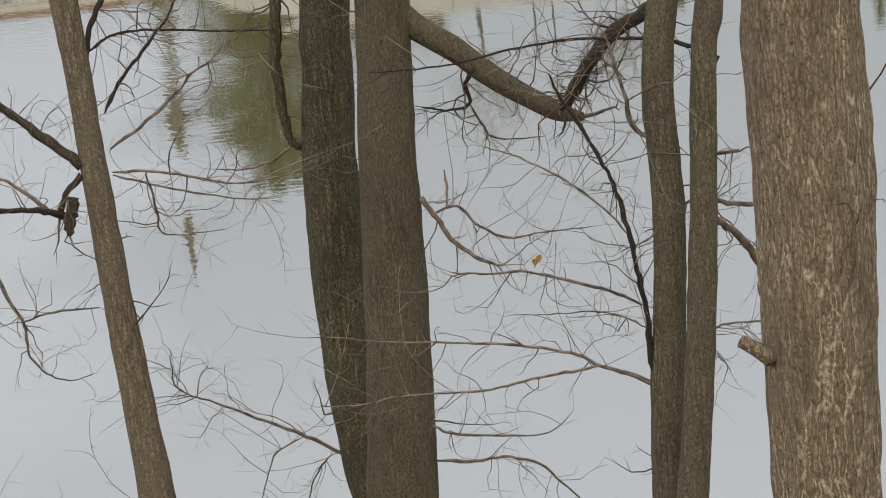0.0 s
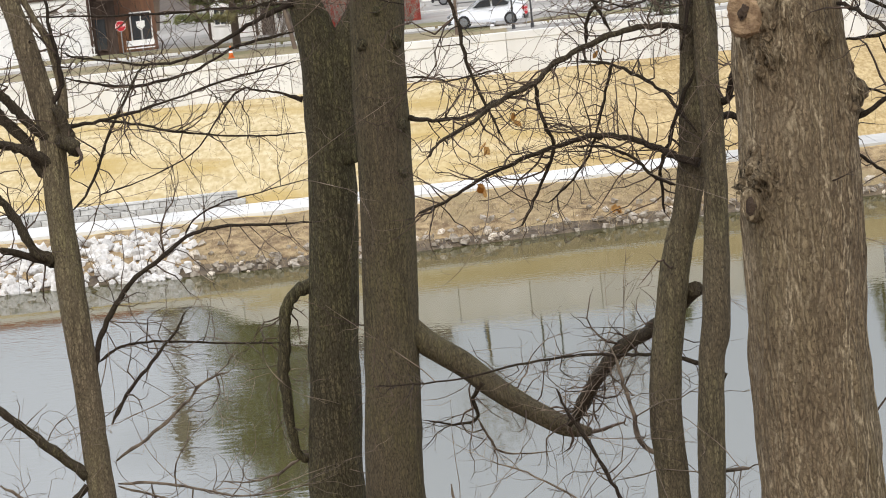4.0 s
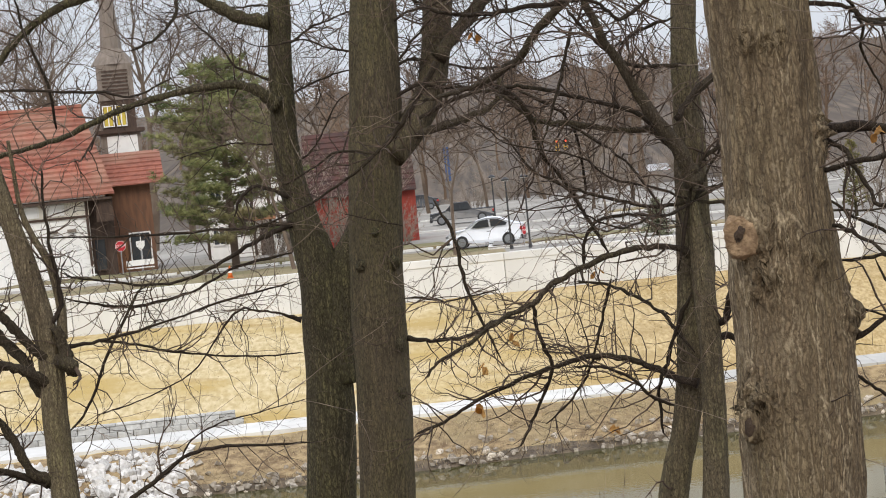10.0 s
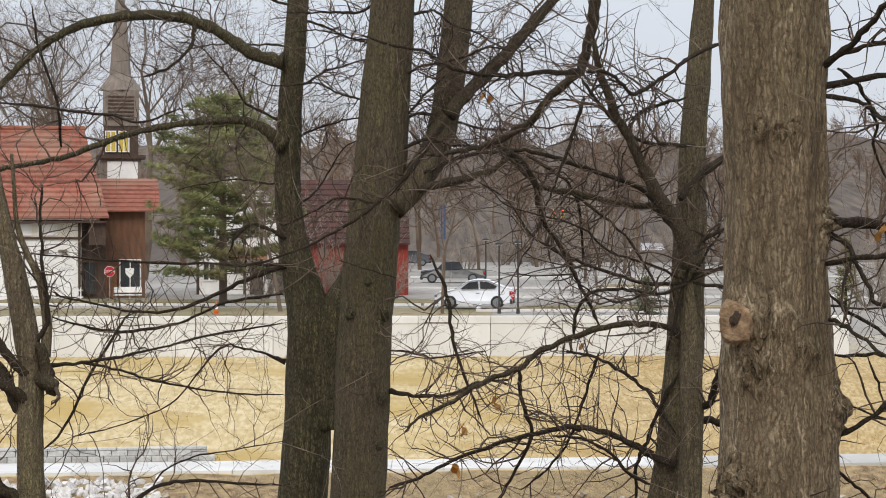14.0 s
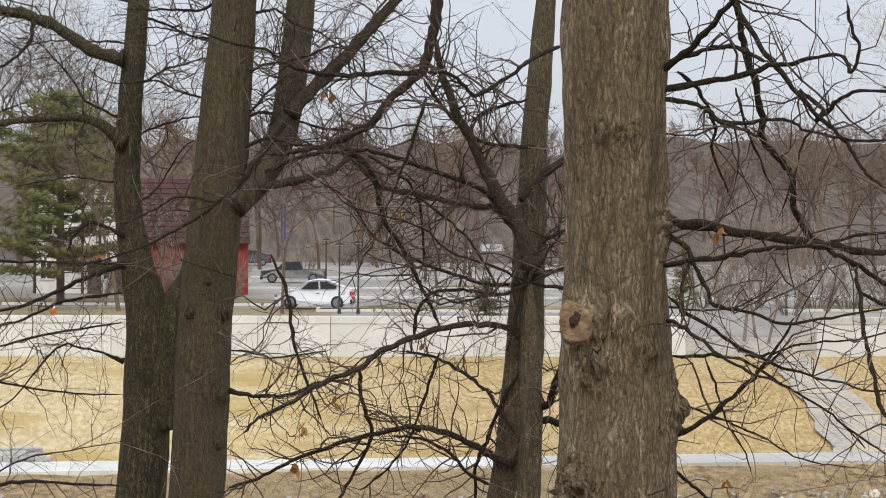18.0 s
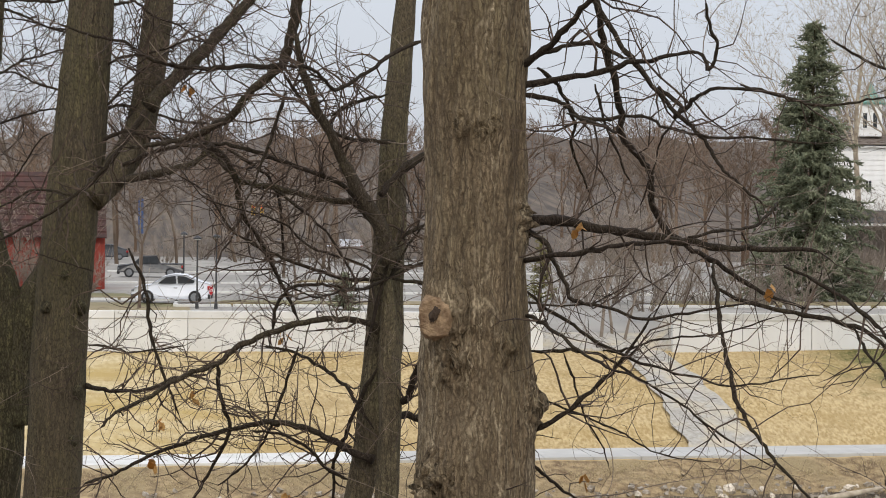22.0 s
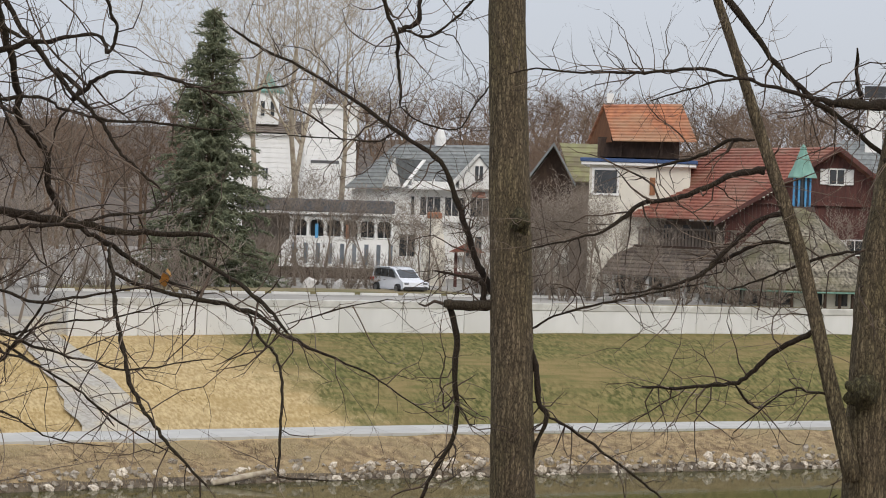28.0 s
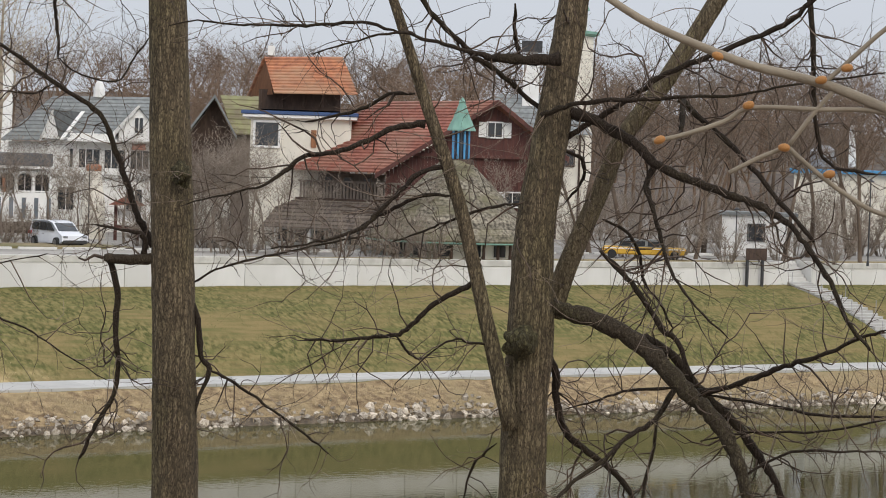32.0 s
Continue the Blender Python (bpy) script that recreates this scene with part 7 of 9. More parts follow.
onto("big", "branch_scar", disc((1.25, 9.66, 12.94), (-0.45, -0.89, 0), (0, 0, 1), 0.066, 0.084, 0.026, 0.3), CUT_WOOD, "oval tan branch scar with a hollow painted dark")
# the hollows are raised bosses; their depth is only painted dark
onto("big", "hollow", disc((1.243, 9.640, 12.955), (-0.45, -0.89, 0.1), (0.5, 0, 1), 0.012, 0.022, 0.006), SHADED_HOLLOW)
onto("big", "branch_scar", disc((1.22, 9.69, 12.12), (-0.5, -0.86, 0), (0, 0, 1), 0.042, 0.066, 0.032, 0.3), BARK_BIG, "healed branch scar with a hole painted dark")
onto("big", "hollow", disc((1.210, 9.672, 12.11), (-0.5, -0.86, 0), (0.2, 0, 1), 0.014, 0.026, 0.006), SHADED_HOLLOW)
onto("big", "broken_stub", tube(bmesh.new(), spline([(1.20, 9.8, 9.93, 0.05), (1.12, 9.78, 9.99, 0.035), (1.06, 9.77, 10.03, 0.028)], 4), 10, 0.3), BARK_BIG)
for c in ((-0.76, 18.40, 12.59), (-0.49, 18.42, 12.59), (-0.67, 18.40, 12.10), (-0.56, 18.40, 11.52), (-0.62, 18.40, 12.85), (-0.52, 18.41, 11.9), (-0.71, 18.40, 10.9)):
    onto("pair", "knot", disc(c, (0, -1, 0), (0, 0, 1), 0.032, 0.04, 0.035), BARK_DARK)
onto("straight", "knot", disc((7.45, 16.09, 13.33), (-0.4, -0.9, 0), (0, 0, 1), 0.05, 0.06, 0.05), BARK_DARK)
onto("forked", "knot", disc((8.16, 12.30, 12.31), (-0.55, -0.83, 0), (0, 0, 1), 0.07, 0.07, 0.06), BARK_DARK)

# dead leaves still hanging, and buds on the near shrub
leaf_bm = bmesh.new()
lv = [leaf_bm.verts.new(p) for p in ((0, 0, 0), (0.035, 0.012, -0.04), (0.028, 0.03, -0.085), (0, 0.012, -0.12), (-0.028, -0.012, -0.085), (-0.035, -0.02, -0.04))]
leaf_bm.faces.new(lv[:4])
leaf_bm.faces.new((lv[0], lv[3], lv[4], lv[5]))
bmesh.ops.solidify(leaf_bm, geom=leaf_bm.faces[:], thickness=0.002)
leaf_me = mesh_of("leaf", leaf_bm)
leaf_me.materials.append(LEAF)
lr = random.Random(5)
for key, spots in (("twin", ((0.32, 15.9, 14.17), (0.98, 15.88, 12.48), (0.16, 15.91, 11.85), (0.38, 15.9, 12.04), (0.08, 15.91, 11.55), (1.02, 15.87, 11.34), (0.28, 15.99, 8.65))), ("big", ((1.9, 9.82, 13.3), (1.96, 9.8, 12.16), (2.72, 9.6, 13.0)))):
    for c in spots:
        for _ in range(3):
            k = 0.62 if key == "twin" else 0.42
            ob = part("leaf", leaf_me, None, TREES[key], local=False)
            ob.matrix_basis = pose(c[0] + lr.uniform(-0.05, 0.05) * k, c[1] + lr.uniform(-0.05, 0.05), c[2] + 0.06 + lr.uniform(-0.04, 0.04), lr.uniform(-40, 40), lr.uniform(-40, 40), lr.uniform(0, 360)) @ Matrix.Diagonal((k, k, k, 1))
bud_bm = bmesh.new()
bmesh.ops.create_icosphere(bud_bm, subdivisions=2, radius=1)
for v in bud_bm.verts:
    v.co.x *= 1.35 if v.co.x > 0 else 1.0
bud_me = mesh_of("bud", bud_bm)
bud_me.materials.append(BUD)
for c in ((0.662, 0.867, 13.460), (0.674, 0.857, 13.437), (0.641, 0.883, 13.419), (0.688, 0.846, 13.417), (0.704, 0.831, 13.405), (0.70, 0.835, 13.45), (0.709, 0.827, 13.456)):
    ob = part("bud", bud_me, None, TREES["shrub"], smooth=True, local=False)
    ob.matrix_basis = pose(*c, 0, lr.uniform(-30, 30), 140) @ Matrix.Diagonal((0.0026, 0.0021, 0.0021, 1))

# weedy saplings at the foot of the bluff
weeds = []
for x, y, n, h in ((-3.9, 16.5, 3, 2.6), (-3.75, 16.4, 2, 2.9), (-3.35, 16.6, 4, 2.0), (-3.2, 16.5, 3, 2.4), (-2.95, 16.6, 2, 2.2), (-1.6, 16.6, 2, 1.6)):
    z = 13.4 - 0.455 * math.hypot(x, y)
    for _ in range(n):
        d = trng.normal(0, 0.10, 3) + (0.05, 0, 1)
        grow(weeds, np.array((x, y, z)), d, h * trng.uniform(0.5, 0.9), 0.006, 2)
tagged(sticks("weed_stalks", weeds, TWIG), "thin bare grey weed stalks on the bluff", "weeds", kind="stuff")


# ---- trees beyond the river ----
def bare_tree(r, height, spread, levels=3, girth=None, lean=0.1, clear=0.25, spray=0):
    """Sticks of one leafless tree standing at the origin."""
    out = []
    girth = girth or height * 0.016
    def shoot(p, d, length, rad, level):
        n = 2 if level == levels else (5, 4, 3, 2)[level]
        for i in range(n):
            d = d + r.normal(0, 0.10 if level == 0 else 0.20, 3)
            d[2] += 0.05
            d = d / np.linalg.norm(d)
            q = p + d * length / n
            k0, k1 = 1 - 0.7 * i / n, 1 - 0.7 * (i + 1) / n
            out.append((*p, *q, rad * k0, 0.0 if level == levels and i == n - 1 else rad * k1))
            if level == levels:
                for _ in range(spray):
                    e = d + r.normal(0, 0.55, 3)
                    out.append((*q, *(q + e / np.linalg.norm(e) * length * r.uniform(0.25, 0.6)), rad * k1 * 0.6, 0.0))
            if level < levels and (i >= n * clear or level > 0):
                for _ in range((3, 2, 2, 2)[level]):
                    a = r.uniform(0, 2 * math.pi)
                    e = d * r.uniform(0.5, 1.0) + np.array([math.cos(a), math.sin(a), 0.25]) * spread
                    shoot(q, e / np.linalg.norm(e), length * r.uniform(0.38, 0.58), rad * k1 * 0.55, level + 1)
            p = q
    shoot(np.zeros(3), np.array([r.normal(0, lean), r.normal(0, lean), 1.0]), height * 0.72, girth, 0)
    return np.array(out)

FAR_VARIANTS = [bare_tree(np.random.RandomState(60 + i), 10.0, (0.9, 0.7, 1.1, 0.8)[i % 4], 2, spray=2) for i in range(6)]
VARIANTS = [bare_tree(np.random.RandomState(20 + i), 10.0, (0.9, 0.7, 1.1, 0.8)[i % 4], spray=1) for i in range(5)]
PALE_VARIANTS = [bare_tree(np.random.RandomState(80 + i), 10.0, (0.75, 0.6)[i % 2], spray=2) for i in range(3)]
def place(segs, x, y, z, s, turn, thin=1.0):
    c, n = math.cos(turn), math.sin(turn)
    o = segs.copy()
    for k in (0, 3):
        px, py = segs[:, k].copy(), segs[:, k + 1].copy()
        o[:, k], o[:, k + 1], o[:, k + 2] = (px * c - py * n) * s + x, (px * n + py * c) * s + y, segs[:, k + 2] * s + z
    o[:, 6:] *= s * thin
    return o
r = np.random.RandomState(3)
woods = []
for i in range(490):
    az = r.uniform(-13, 46) if i % 6 else r.uniform(15, 42)
    crest = i % 3 == 0
    dist = r.uniform(520, 625) if crest else 240 + 340 * r.rand() ** 1.5
    x, y = dist * math.sin(radians(az)), dist * math.cos(radians(az))
    z = float(np.interp(y, [200, 255, 300, 400, 600, 1000], [7.8, 8.0, 9.5, 18, 32, 38])) - 0.3
    top = 13.4 + dist * math.tan(radians((r.uniform(2.1, 2.9) if crest else r.uniform(1.0, 2.35)) + (0.45 if az > 17 else 0.0)))
    h = max(7.0, top - z) / 10.0
    v = place(FAR_VARIANTS[i % 6], x, y, z, h, r.uniform(0, 6), 1.3)
    v[:, 6] = np.maximum(v[:, 6], 0.042)
    woods.append(v)
tagged(sticks("far_woods", np.vstack(woods), FARBARK), "distant grey-brown leafless woods on rising ground", "woods", kind="stuff")

def bare_tree_thing(az, dist, height, variant, material, label, spread_turn=0.0, thin=1.0, name="bare_tree", group="bare trees beyond the river"):
    x, y = dist * math.sin(radians(az)), dist * math.cos(radians(az))
    t = thing(name, label, "tree" if name == "bare_tree" else "shrub", pose(x, y, STREET - 0.05 if y > wall_y(x) + 2 and not 21.8 < x < 29.9 else 6.2), group)
    segs = place(PALE_VARIANTS[variant % 3] if material is SYCAMORE else VARIANTS[variant % 5], 0, 0, 0, height / 10.0, spread_turn, thin)
    segs[:, 6] = np.maximum(segs[:, 6], 0.013)
    stem = segs[:, 6] > 0.028 * height / 10
    sticks("trunk", segs[stem], material, t, 6)
    sticks("crown", segs[~stem], material, t)
    return t
mid = np.random.RandomState(9)
for az, dist, h in ((-12.5, 190, 24), (-11.2, 205, 25), (-10.2, 185, 22), (-8.9, 215, 27), (-7.6, 195, 25), (-6.6, 220, 24), (-5.2, 190, 22), (-4.0, 210, 23), (-2.6, 205, 19), (-0.6, 225, 15), (0.9, 200, 11), (2.4, 235, 14), (3.6, 190, 10), (4.6, 215, 13), (6.0, 200, 12), (7.6, 220, 14), (9.0, 190, 12), (11.0, 205, 14), (12.4, 190, 12), (13.6, 215, 15), (15.0, 195, 13)):
    bare_tree_thing(az, dist, h, mid.randint(5), MIDBARK, "tall leafless tree behind the street" if h > 18 else "leafless tree beside the street", mid.uniform(0, 6))
for az, dist, h in ((32.6, 225, 15), (35.3, 172, 14), (36.2, 188, 16), (37.3, 196, 17), (38.2, 182, 15), (39.0, 205, 16), (39.8, 190, 16), (40.8, 180, 14), (41.8, 195, 16), (42.8, 184, 15), (35.0, 160, 9), (36.5, 163, 10), (38.0, 166, 11), (40.2, 170, 12), (42.2, 172, 13)):
    bare_tree_thing(az, dist, h, mid.randint(5), MIDBARK, "grey-brown leafless tree among parkland", mid.uniform(0, 6), group="bare trees beside the park")
for az, dist, h in ((18.1, 182, 26), (19.2, 190, 27), (20.2, 186, 25), (17.4, 196, 23), (18.7, 194, 27)):
    bare_tree_thing(az, dist, h, mid.randint(5), SYCAMORE, "tall pale-barked sycamore without leaves", mid.uniform(0, 6), 0.8, group="pale sycamores")
for az, dist, h in ((-0.03, 128.6, 8.5), (-4.15, 131.5, 10.5)):
    bare_tree_thing(az, dist, h, mid.randint(5), MIDBARK, "slim leafless tree just behind the flood wall", mid.uniform(0, 6), 0.9, group="small street trees")
for az, dist, h in ((3.95, 137, 7.5), (-3.4, 150, 7.5), (-2.5, 149, 6.5), (-1.7, 151, 7), (24.9, 154, 7), (25.2, 150, 6), (26.0, 153, 7), (11.7, 128.6, 8.0), (12.0, 129.5, 7.0), (12.3, 128.4, 6.5), (18.6, 160, 7), (19.9, 162, 7.5), (21.0, 158, 6), (23.5, 160, 7.5), (24.5, 158, 7), (22.9, 150, 6), (25.6, 152, 7.5), (26.3, 156, 6.5), (27.0, 153, 7), (28.3, 152, 5), (31.2, 152, 5), (33.0, 155, 6), (17.9, 157, 7), (19.2, 158, 7.5), (20.5, 156, 6.5), (21.6, 160, 7), (22.4, 157, 5.5), (26.7, 150, 6.5), (27.5, 150, 6), (25.7, 148, 6), (30.2, 151, 4.5)):
    bare_tree_thing(az, dist, h, mid.randint(5), BRUSH, "small ornamental tree without leaves behind the flood wall", mid.uniform(0, 6), 0.9, group="small street trees")
def bush(r):
    out = []
    for _ in range(26):
        a = r.uniform(0, 2 * math.pi)
        p, d = np.array([0.25 * math.cos(a), 0.25 * math.sin(a), 0.0]), np.array([0.5 * math.cos(a), 0.5 * math.sin(a), 1.0])
        for i in range(5):
            d = d / np.linalg.norm(d) + r.normal(0, 0.16, 3)
            q = p + d * 0.34
            out.append((*p, *q, 0.016 * (1 - 0.15 * i), 0.016 * (0.85 - 0.15 * i)))
            for _ in range(5):
                out.append((*q, *(q + d * 0.26 + r.normal(0, 0.19, 3)), 0.009, 0.0))
            p = q
    return np.array(out)
bush_thing = None
for az, dist, s in [(-4.6 + 0.55 * i + mid.uniform(-0.2, 0.2), mid.uniform(148, 154), mid.uniform(1.2, 2.0)) for i in range(7)] + [(35.0 + 0.55 * i, mid.uniform(178, 215), mid.uniform(1.8, 3.0)) for i in range(15)] + [(10.6 + 0.75 * i + mid.uniform(-0.2, 0.2), mid.uniform(133, 144), mid.uniform(1.3, 2.3)) for i in range(9)] + [(17.9 + 0.55 * i, mid.uniform(151, 156), mid.uniform(0.8, 1.4)) for i in range(8)] + [(24.0 + 0.4 * i, mid.uniform(150, 158), mid.uniform(1.6, 2.7)) for i in range(7)] + [(17.8 + 0.9 * i, mid.uniform(154, 163), mid.uniform(1.2, 2.0)) for i in range(6)] + [(33.6 + 1.3 * i, mid.uniform(160, 170), mid.uniform(1.2, 1.9)) for i in range(7)] + [(26.0 + 0.75 * i, mid.uniform(146, 150), mid.uniform(0.9, 1.6)) for i in range(8)] + [(17.6 + 0.62 * i, mid.uniform(160, 172), mid.uniform(1.2, 1.8)) for i in range(2)] + [(0.6 + 0.9 * i, mid.uniform(225, 260), mid.uniform(1.5, 3)) for i in range(11)]:
    m = pose(dist * math.sin(radians(az)), dist * math.cos(radians(az)), STREET - 0.05, 0, 0, mid.uniform(0, 360))
    if bush_thing is None:
        bush_thing = thing("bare_bush", "leafless brown bush behind the flood wall", "shrub", m, "bare bushes")
        sticks("crown", bush(np.random.RandomState(4)), BRUSH, bush_thing)
        bush_thing.scale = (s, s, s)
        one = bush_thing
    else:
        one = copy_thing(bush_thing, m)
    one.scale = (s, s, s)

def conifer(name, label, az, dist, h, width, material, seed, low=0.04, droop=0.35, bushy=1.0, z=STREET):
    r = np.random.RandomState(seed)
    t = thing(name, label, "conifer", pose(dist * math.sin(radians(az)), dist * math.cos(radians(az)), z - 0.05))
    part("trunk", lathe(bmesh.new(), [(h * 0.014 + 0.05, 0), (h * 0.010, h * 0.5), (0.02, h * 0.98)], 0, 0, 8), BARK_DARK, t, smooth=True)
    wood, green = [], []
    n = int(h * 24 * bushy)
    for i in range(n):
        k = (i + r.rand()) / n
        zz = h * (low + (0.99 - low) * k)
        reach = width * 0.5 * ((1 - k) ** 0.8 * 0.95 + 0.035) * r.uniform(0.62, 1.12)
        a = r.uniform(0, 2 * math.pi)
        d = np.array([math.cos(a), math.sin(a), 0.12 - droop * (1 - k)])
        p0 = np.array([0, 0, zz])
        wood.append((*p0, *(p0 + d * reach), 0.02 + 0.02 * (1 - k), 0.008))
        m = max(4, int(reach * 6))
        size = 0.45 + 0.06 * h
        for j in range(m):
            f = 0.10 + 0.92 * (j + r.rand()) / m
            c = p0 + d * reach * f + np.array([0, 0, 0.10 * size * math.sin(3.0 * f)])
            # hanging branchlets, each a short frond of needles
            e = d * 0.75 + r.normal(0, 0.45, 3)
            e[2] -= 0.30
            e /= np.linalg.norm(e)
            ln = r.uniform(0.22, 0.46) * size
            for q in (0.0, 0.35, 0.7):
                for _ in range(2):
                    g = e + r.normal(0, 0.40, 3)
                    green.append((*(c + e * ln * q), *(c + e * ln * q + g / np.linalg.norm(g) * ln * 0.62), 0.036 * size, 0.0))
    sticks("bough_frame", wood, BARK_DARK, t)
    sticks("needles", green, material, t)
    return t
conifer("spruce", "tall dense blue-green spruce behind the flood wall", 16.95, 150, 18.5, 10.0, NEEDLE, 1, 0.04, 0.35, 1.0)
conifer("spruce", "young blue-green spruce behind the flood wall", 5.15, 128, 2.2, 2.4, NEEDLE, 2, 0.05, 0.2, 2.2)
conifer("spruce", "small sparse yellowing evergreen behind the flood wall", 10.15, 129.4, 4.4, 2.0, ARBOR, 3, 0.1, -0.3, 0.8)

def pine(label, az, dist, h):
    r = np.random.RandomState(12)
    t = thing("pine", label, "conifer", pose(dist * math.sin(radians(az)), dist * math.cos(radians(az)), STREET - 0.05))
    part("trunk", lathe(bmesh.new(), [(0.26, 0), (0.2, h * 0.4), (0.12, h * 0.8), (0.05, h * 0.98)], 0, 0, 10), MIDBARK, t, smooth=True)
    wood, green = [], []
    for layer in range(15):
        k = 0.16 + 0.82 * layer / 14
        turn = r.uniform(0, 1)
        for i in range(7):
            a = turn + i * 2 * math.pi / 7 + r.normal(0, 0.25)
            reach = 5.0 * min(1.0, (1.06 - k) / 0.36) ** 0.7 * r.uniform(0.45, 1.08)
            d = np.array([math.cos(a), math.sin(a), r.uniform(-0.06, 0.24)])
            side = np.array([-math.sin(a), math.cos(a), 0.0])
            p = np.array([0, 0, h * k * 0.97 + r.normal(0, 0.18)])
            wood.append((*p, *(p + d * reach), 0.055, 0.015))
            # boughs turn up at their ends in flat fans of tufts
            for _ in range(int(6 + 7.5 * reach)):
                f = r.uniform(0.22 if k > 0.3 else 0.5, 1.05)
                wide = 0.16 + 0.30 * f
                c = p + d * reach * f + side * r.normal(0, wide) + np.array([0, 0, 0.35 * f * f + r.normal(0.0, 0.11)])
                for _ in range(15):
                    e = r.normal(0, 1, 3) * (1, 1, 0.7) + d * 0.5 + (0, 0, 0.45)
                    green.append((*c, *(c + e / np.linalg.norm(e) * r.uniform(0.24, 0.50)), 0.026, 0.0))
    sticks("bough_frame", wood, MIDBARK, t)
    sticks("needles", green, PINE, t)
pine("broad green pine with open layered branches beside the chalet", -5.6, 140, 13.2)


# ---- vehicles ----
def car(label, m, profile, glasshouse, length, width, wheels, wheel_r, paint, screens=(), category="car"):
    """profile: side outline (x, z); glasshouse: window outline; x from the nose."""
    t = thing("car", label, category, m)
    bm = bmesh.new()
    w = width / 2
    loops = []
    for y, f in ((-w * 0.86, 0.92), (-w, 1.0), (w, 1.0), (w * 0.86, 0.92)):
        loops.append([bm.verts.new((x - length / 2, y * (0.80 if z > 1.0 else 1.0), z if f == 1.0 else 0.25 + (z - 0.25) * 1.0 + (0.03 if z > 0.6 else 0))) for x, z in profile])
    for q, v in zip(loops, loops[1:]):
        for i in range(len(profile)):
            j = (i + 1) % len(profile)
            bm.faces.new((q[i], q[j], v[j], v[i]))
    bm.faces.new(loops[0][::-1])
    bm.faces.new(loops[-1])
    bmesh.ops.recalc_face_normals(bm, faces=bm.faces[:])
    part("body", bm, paint, t, smooth=False)
    for (xa, za), (xb, zb) in screens:
        g = bmesh.new()
        xa, xb = xa - length / 2, xb - length / 2
        nx, nz = (za - zb) * 0.03, abs(xb - xa) * 0.03
        a, b = w * 0.74, w * 0.68
        slab(g, (xa + nx, -a, za + nz), (xa + nx, a, za + nz), (xb + nx, b, zb + nz), (xb + nx, -b, zb + nz), 0.02)
        part("windscreen", g, GLASS, t)
    for s in (-1, 1):
        y = s * (w * 0.80 + 0.015) * 1.0
        for poly in glasshouse:
            g = prism(bmesh.new(), [(x - length / 2, z) for x, z in poly], y - 0.012 if s > 0 else y - 0.02, y + 0.02 if s > 0 else y + 0.012)
            part("side_window", g, GLASS, t)
        for x in wheels:
            wh = part("wheel", lathe(bmesh.new(), [(wheel_r * 0.92, -0.11), (wheel_r, -0.07), (wheel_r, 0.07), (wheel_r * 0.92, 0.11)], 0, 0, 20), TYRE, t, smooth=False)
            wh.matrix_basis = pose(x - length / 2, s * (w - 0.09), wheel_r, 90, 0, 0)
            part("rim", lathe(bmesh.new(), [(wheel_r * 0.66, -0.125), (wheel_r * 0.3, -0.13), (wheel_r * 0.3, 0.13), (wheel_r * 0.66, 0.125)], 0, 0, 12), RIM, wh)
        part("tail_lamp", box(bmesh.new(), length / 2 - 0.22, s * w * 0.86 - 0.13, 0.80, length / 2 + 0.02, s * w * 0.86 + 0.13, 1.0, 0.02), LAMPRED, t)
        part("headlamp", box(bmesh.new(), -length / 2 - 0.01, s * w * 0.72 - 0.16, 0.66, -length / 2 + 0.16, s * w * 0.72 + 0.16, 0.80, 0.02), RIM, t)
        part("door_handle", box(bmesh.new(), 0.15, s * w - 0.02, 0.86, 0.35, s * w + 0.03, 0.90), METAL, t)
    part("bumper", box(bmesh.new(), -length / 2 - 0.04, -w * 0.9, 0.28, -length / 2 + 0.2, w * 0.9, 0.52, 0.04), METAL, t)
    part("bumper", box(bmesh.new(), length / 2 - 0.2, -w * 0.9, 0.30, length / 2 + 0.04, w * 0.9, 0.56, 0.04), METAL, t)
    return t
SUV = [(0.0, 0.45), (0.02, 0.75), (0.25, 0.92), (1.15, 1.05), (1.95, 1.52), (2.5, 1.63), (3.2, 1.60), (4.15, 1.22), (4.65, 1.12), (4.72, 0.85), (4.68, 0.42), (4.3, 0.28), (0.4, 0.28)]
SUV_GLASS = [[(1.55, 1.10), (2.05, 1.47), (2.6, 1.54), (2.65, 1.12)], [(2.75, 1.12), (2.72, 1.54), (3.2, 1.50), (3.75, 1.28), (3.65, 1.14)]]
VAN = [(0.0, 0.45), (0.05, 0.80), (0.9, 1.02), (1.75, 1.62), (2.4, 1.74), (4.5, 1.72), (4.8, 1.2), (4.82, 0.5), (4.5, 0.28), (0.4, 0.28)]
VAN_GLASS = [[(1.45, 1.08), (1.95, 1.58), (2.45, 1.64), (2.45, 1.10)], [(2.55, 1.10), (2.55, 1.64), (3.5, 1.63), (3.5, 1.10)], [(3.6, 1.10), (3.6, 1.63), (4.4, 1.60), (4.6, 1.12)]]
PICKUP = [(0.0, 0.5), (0.03, 0.95), (1.3, 1.10), (1.9, 1.72), (3.2, 1.75), (3.5, 1.12), (5.4, 1.12), (5.4, 0.55), (5.0, 0.4), (0.4, 0.4)]
PICKUP_GLASS = [[(1.6, 1.15), (2.0, 1.62), (2.5, 1.65), (2.5, 1.15)], [(2.6, 1.15), (2.6, 1.65), (3.15, 1.64), (3.3, 1.15)]]
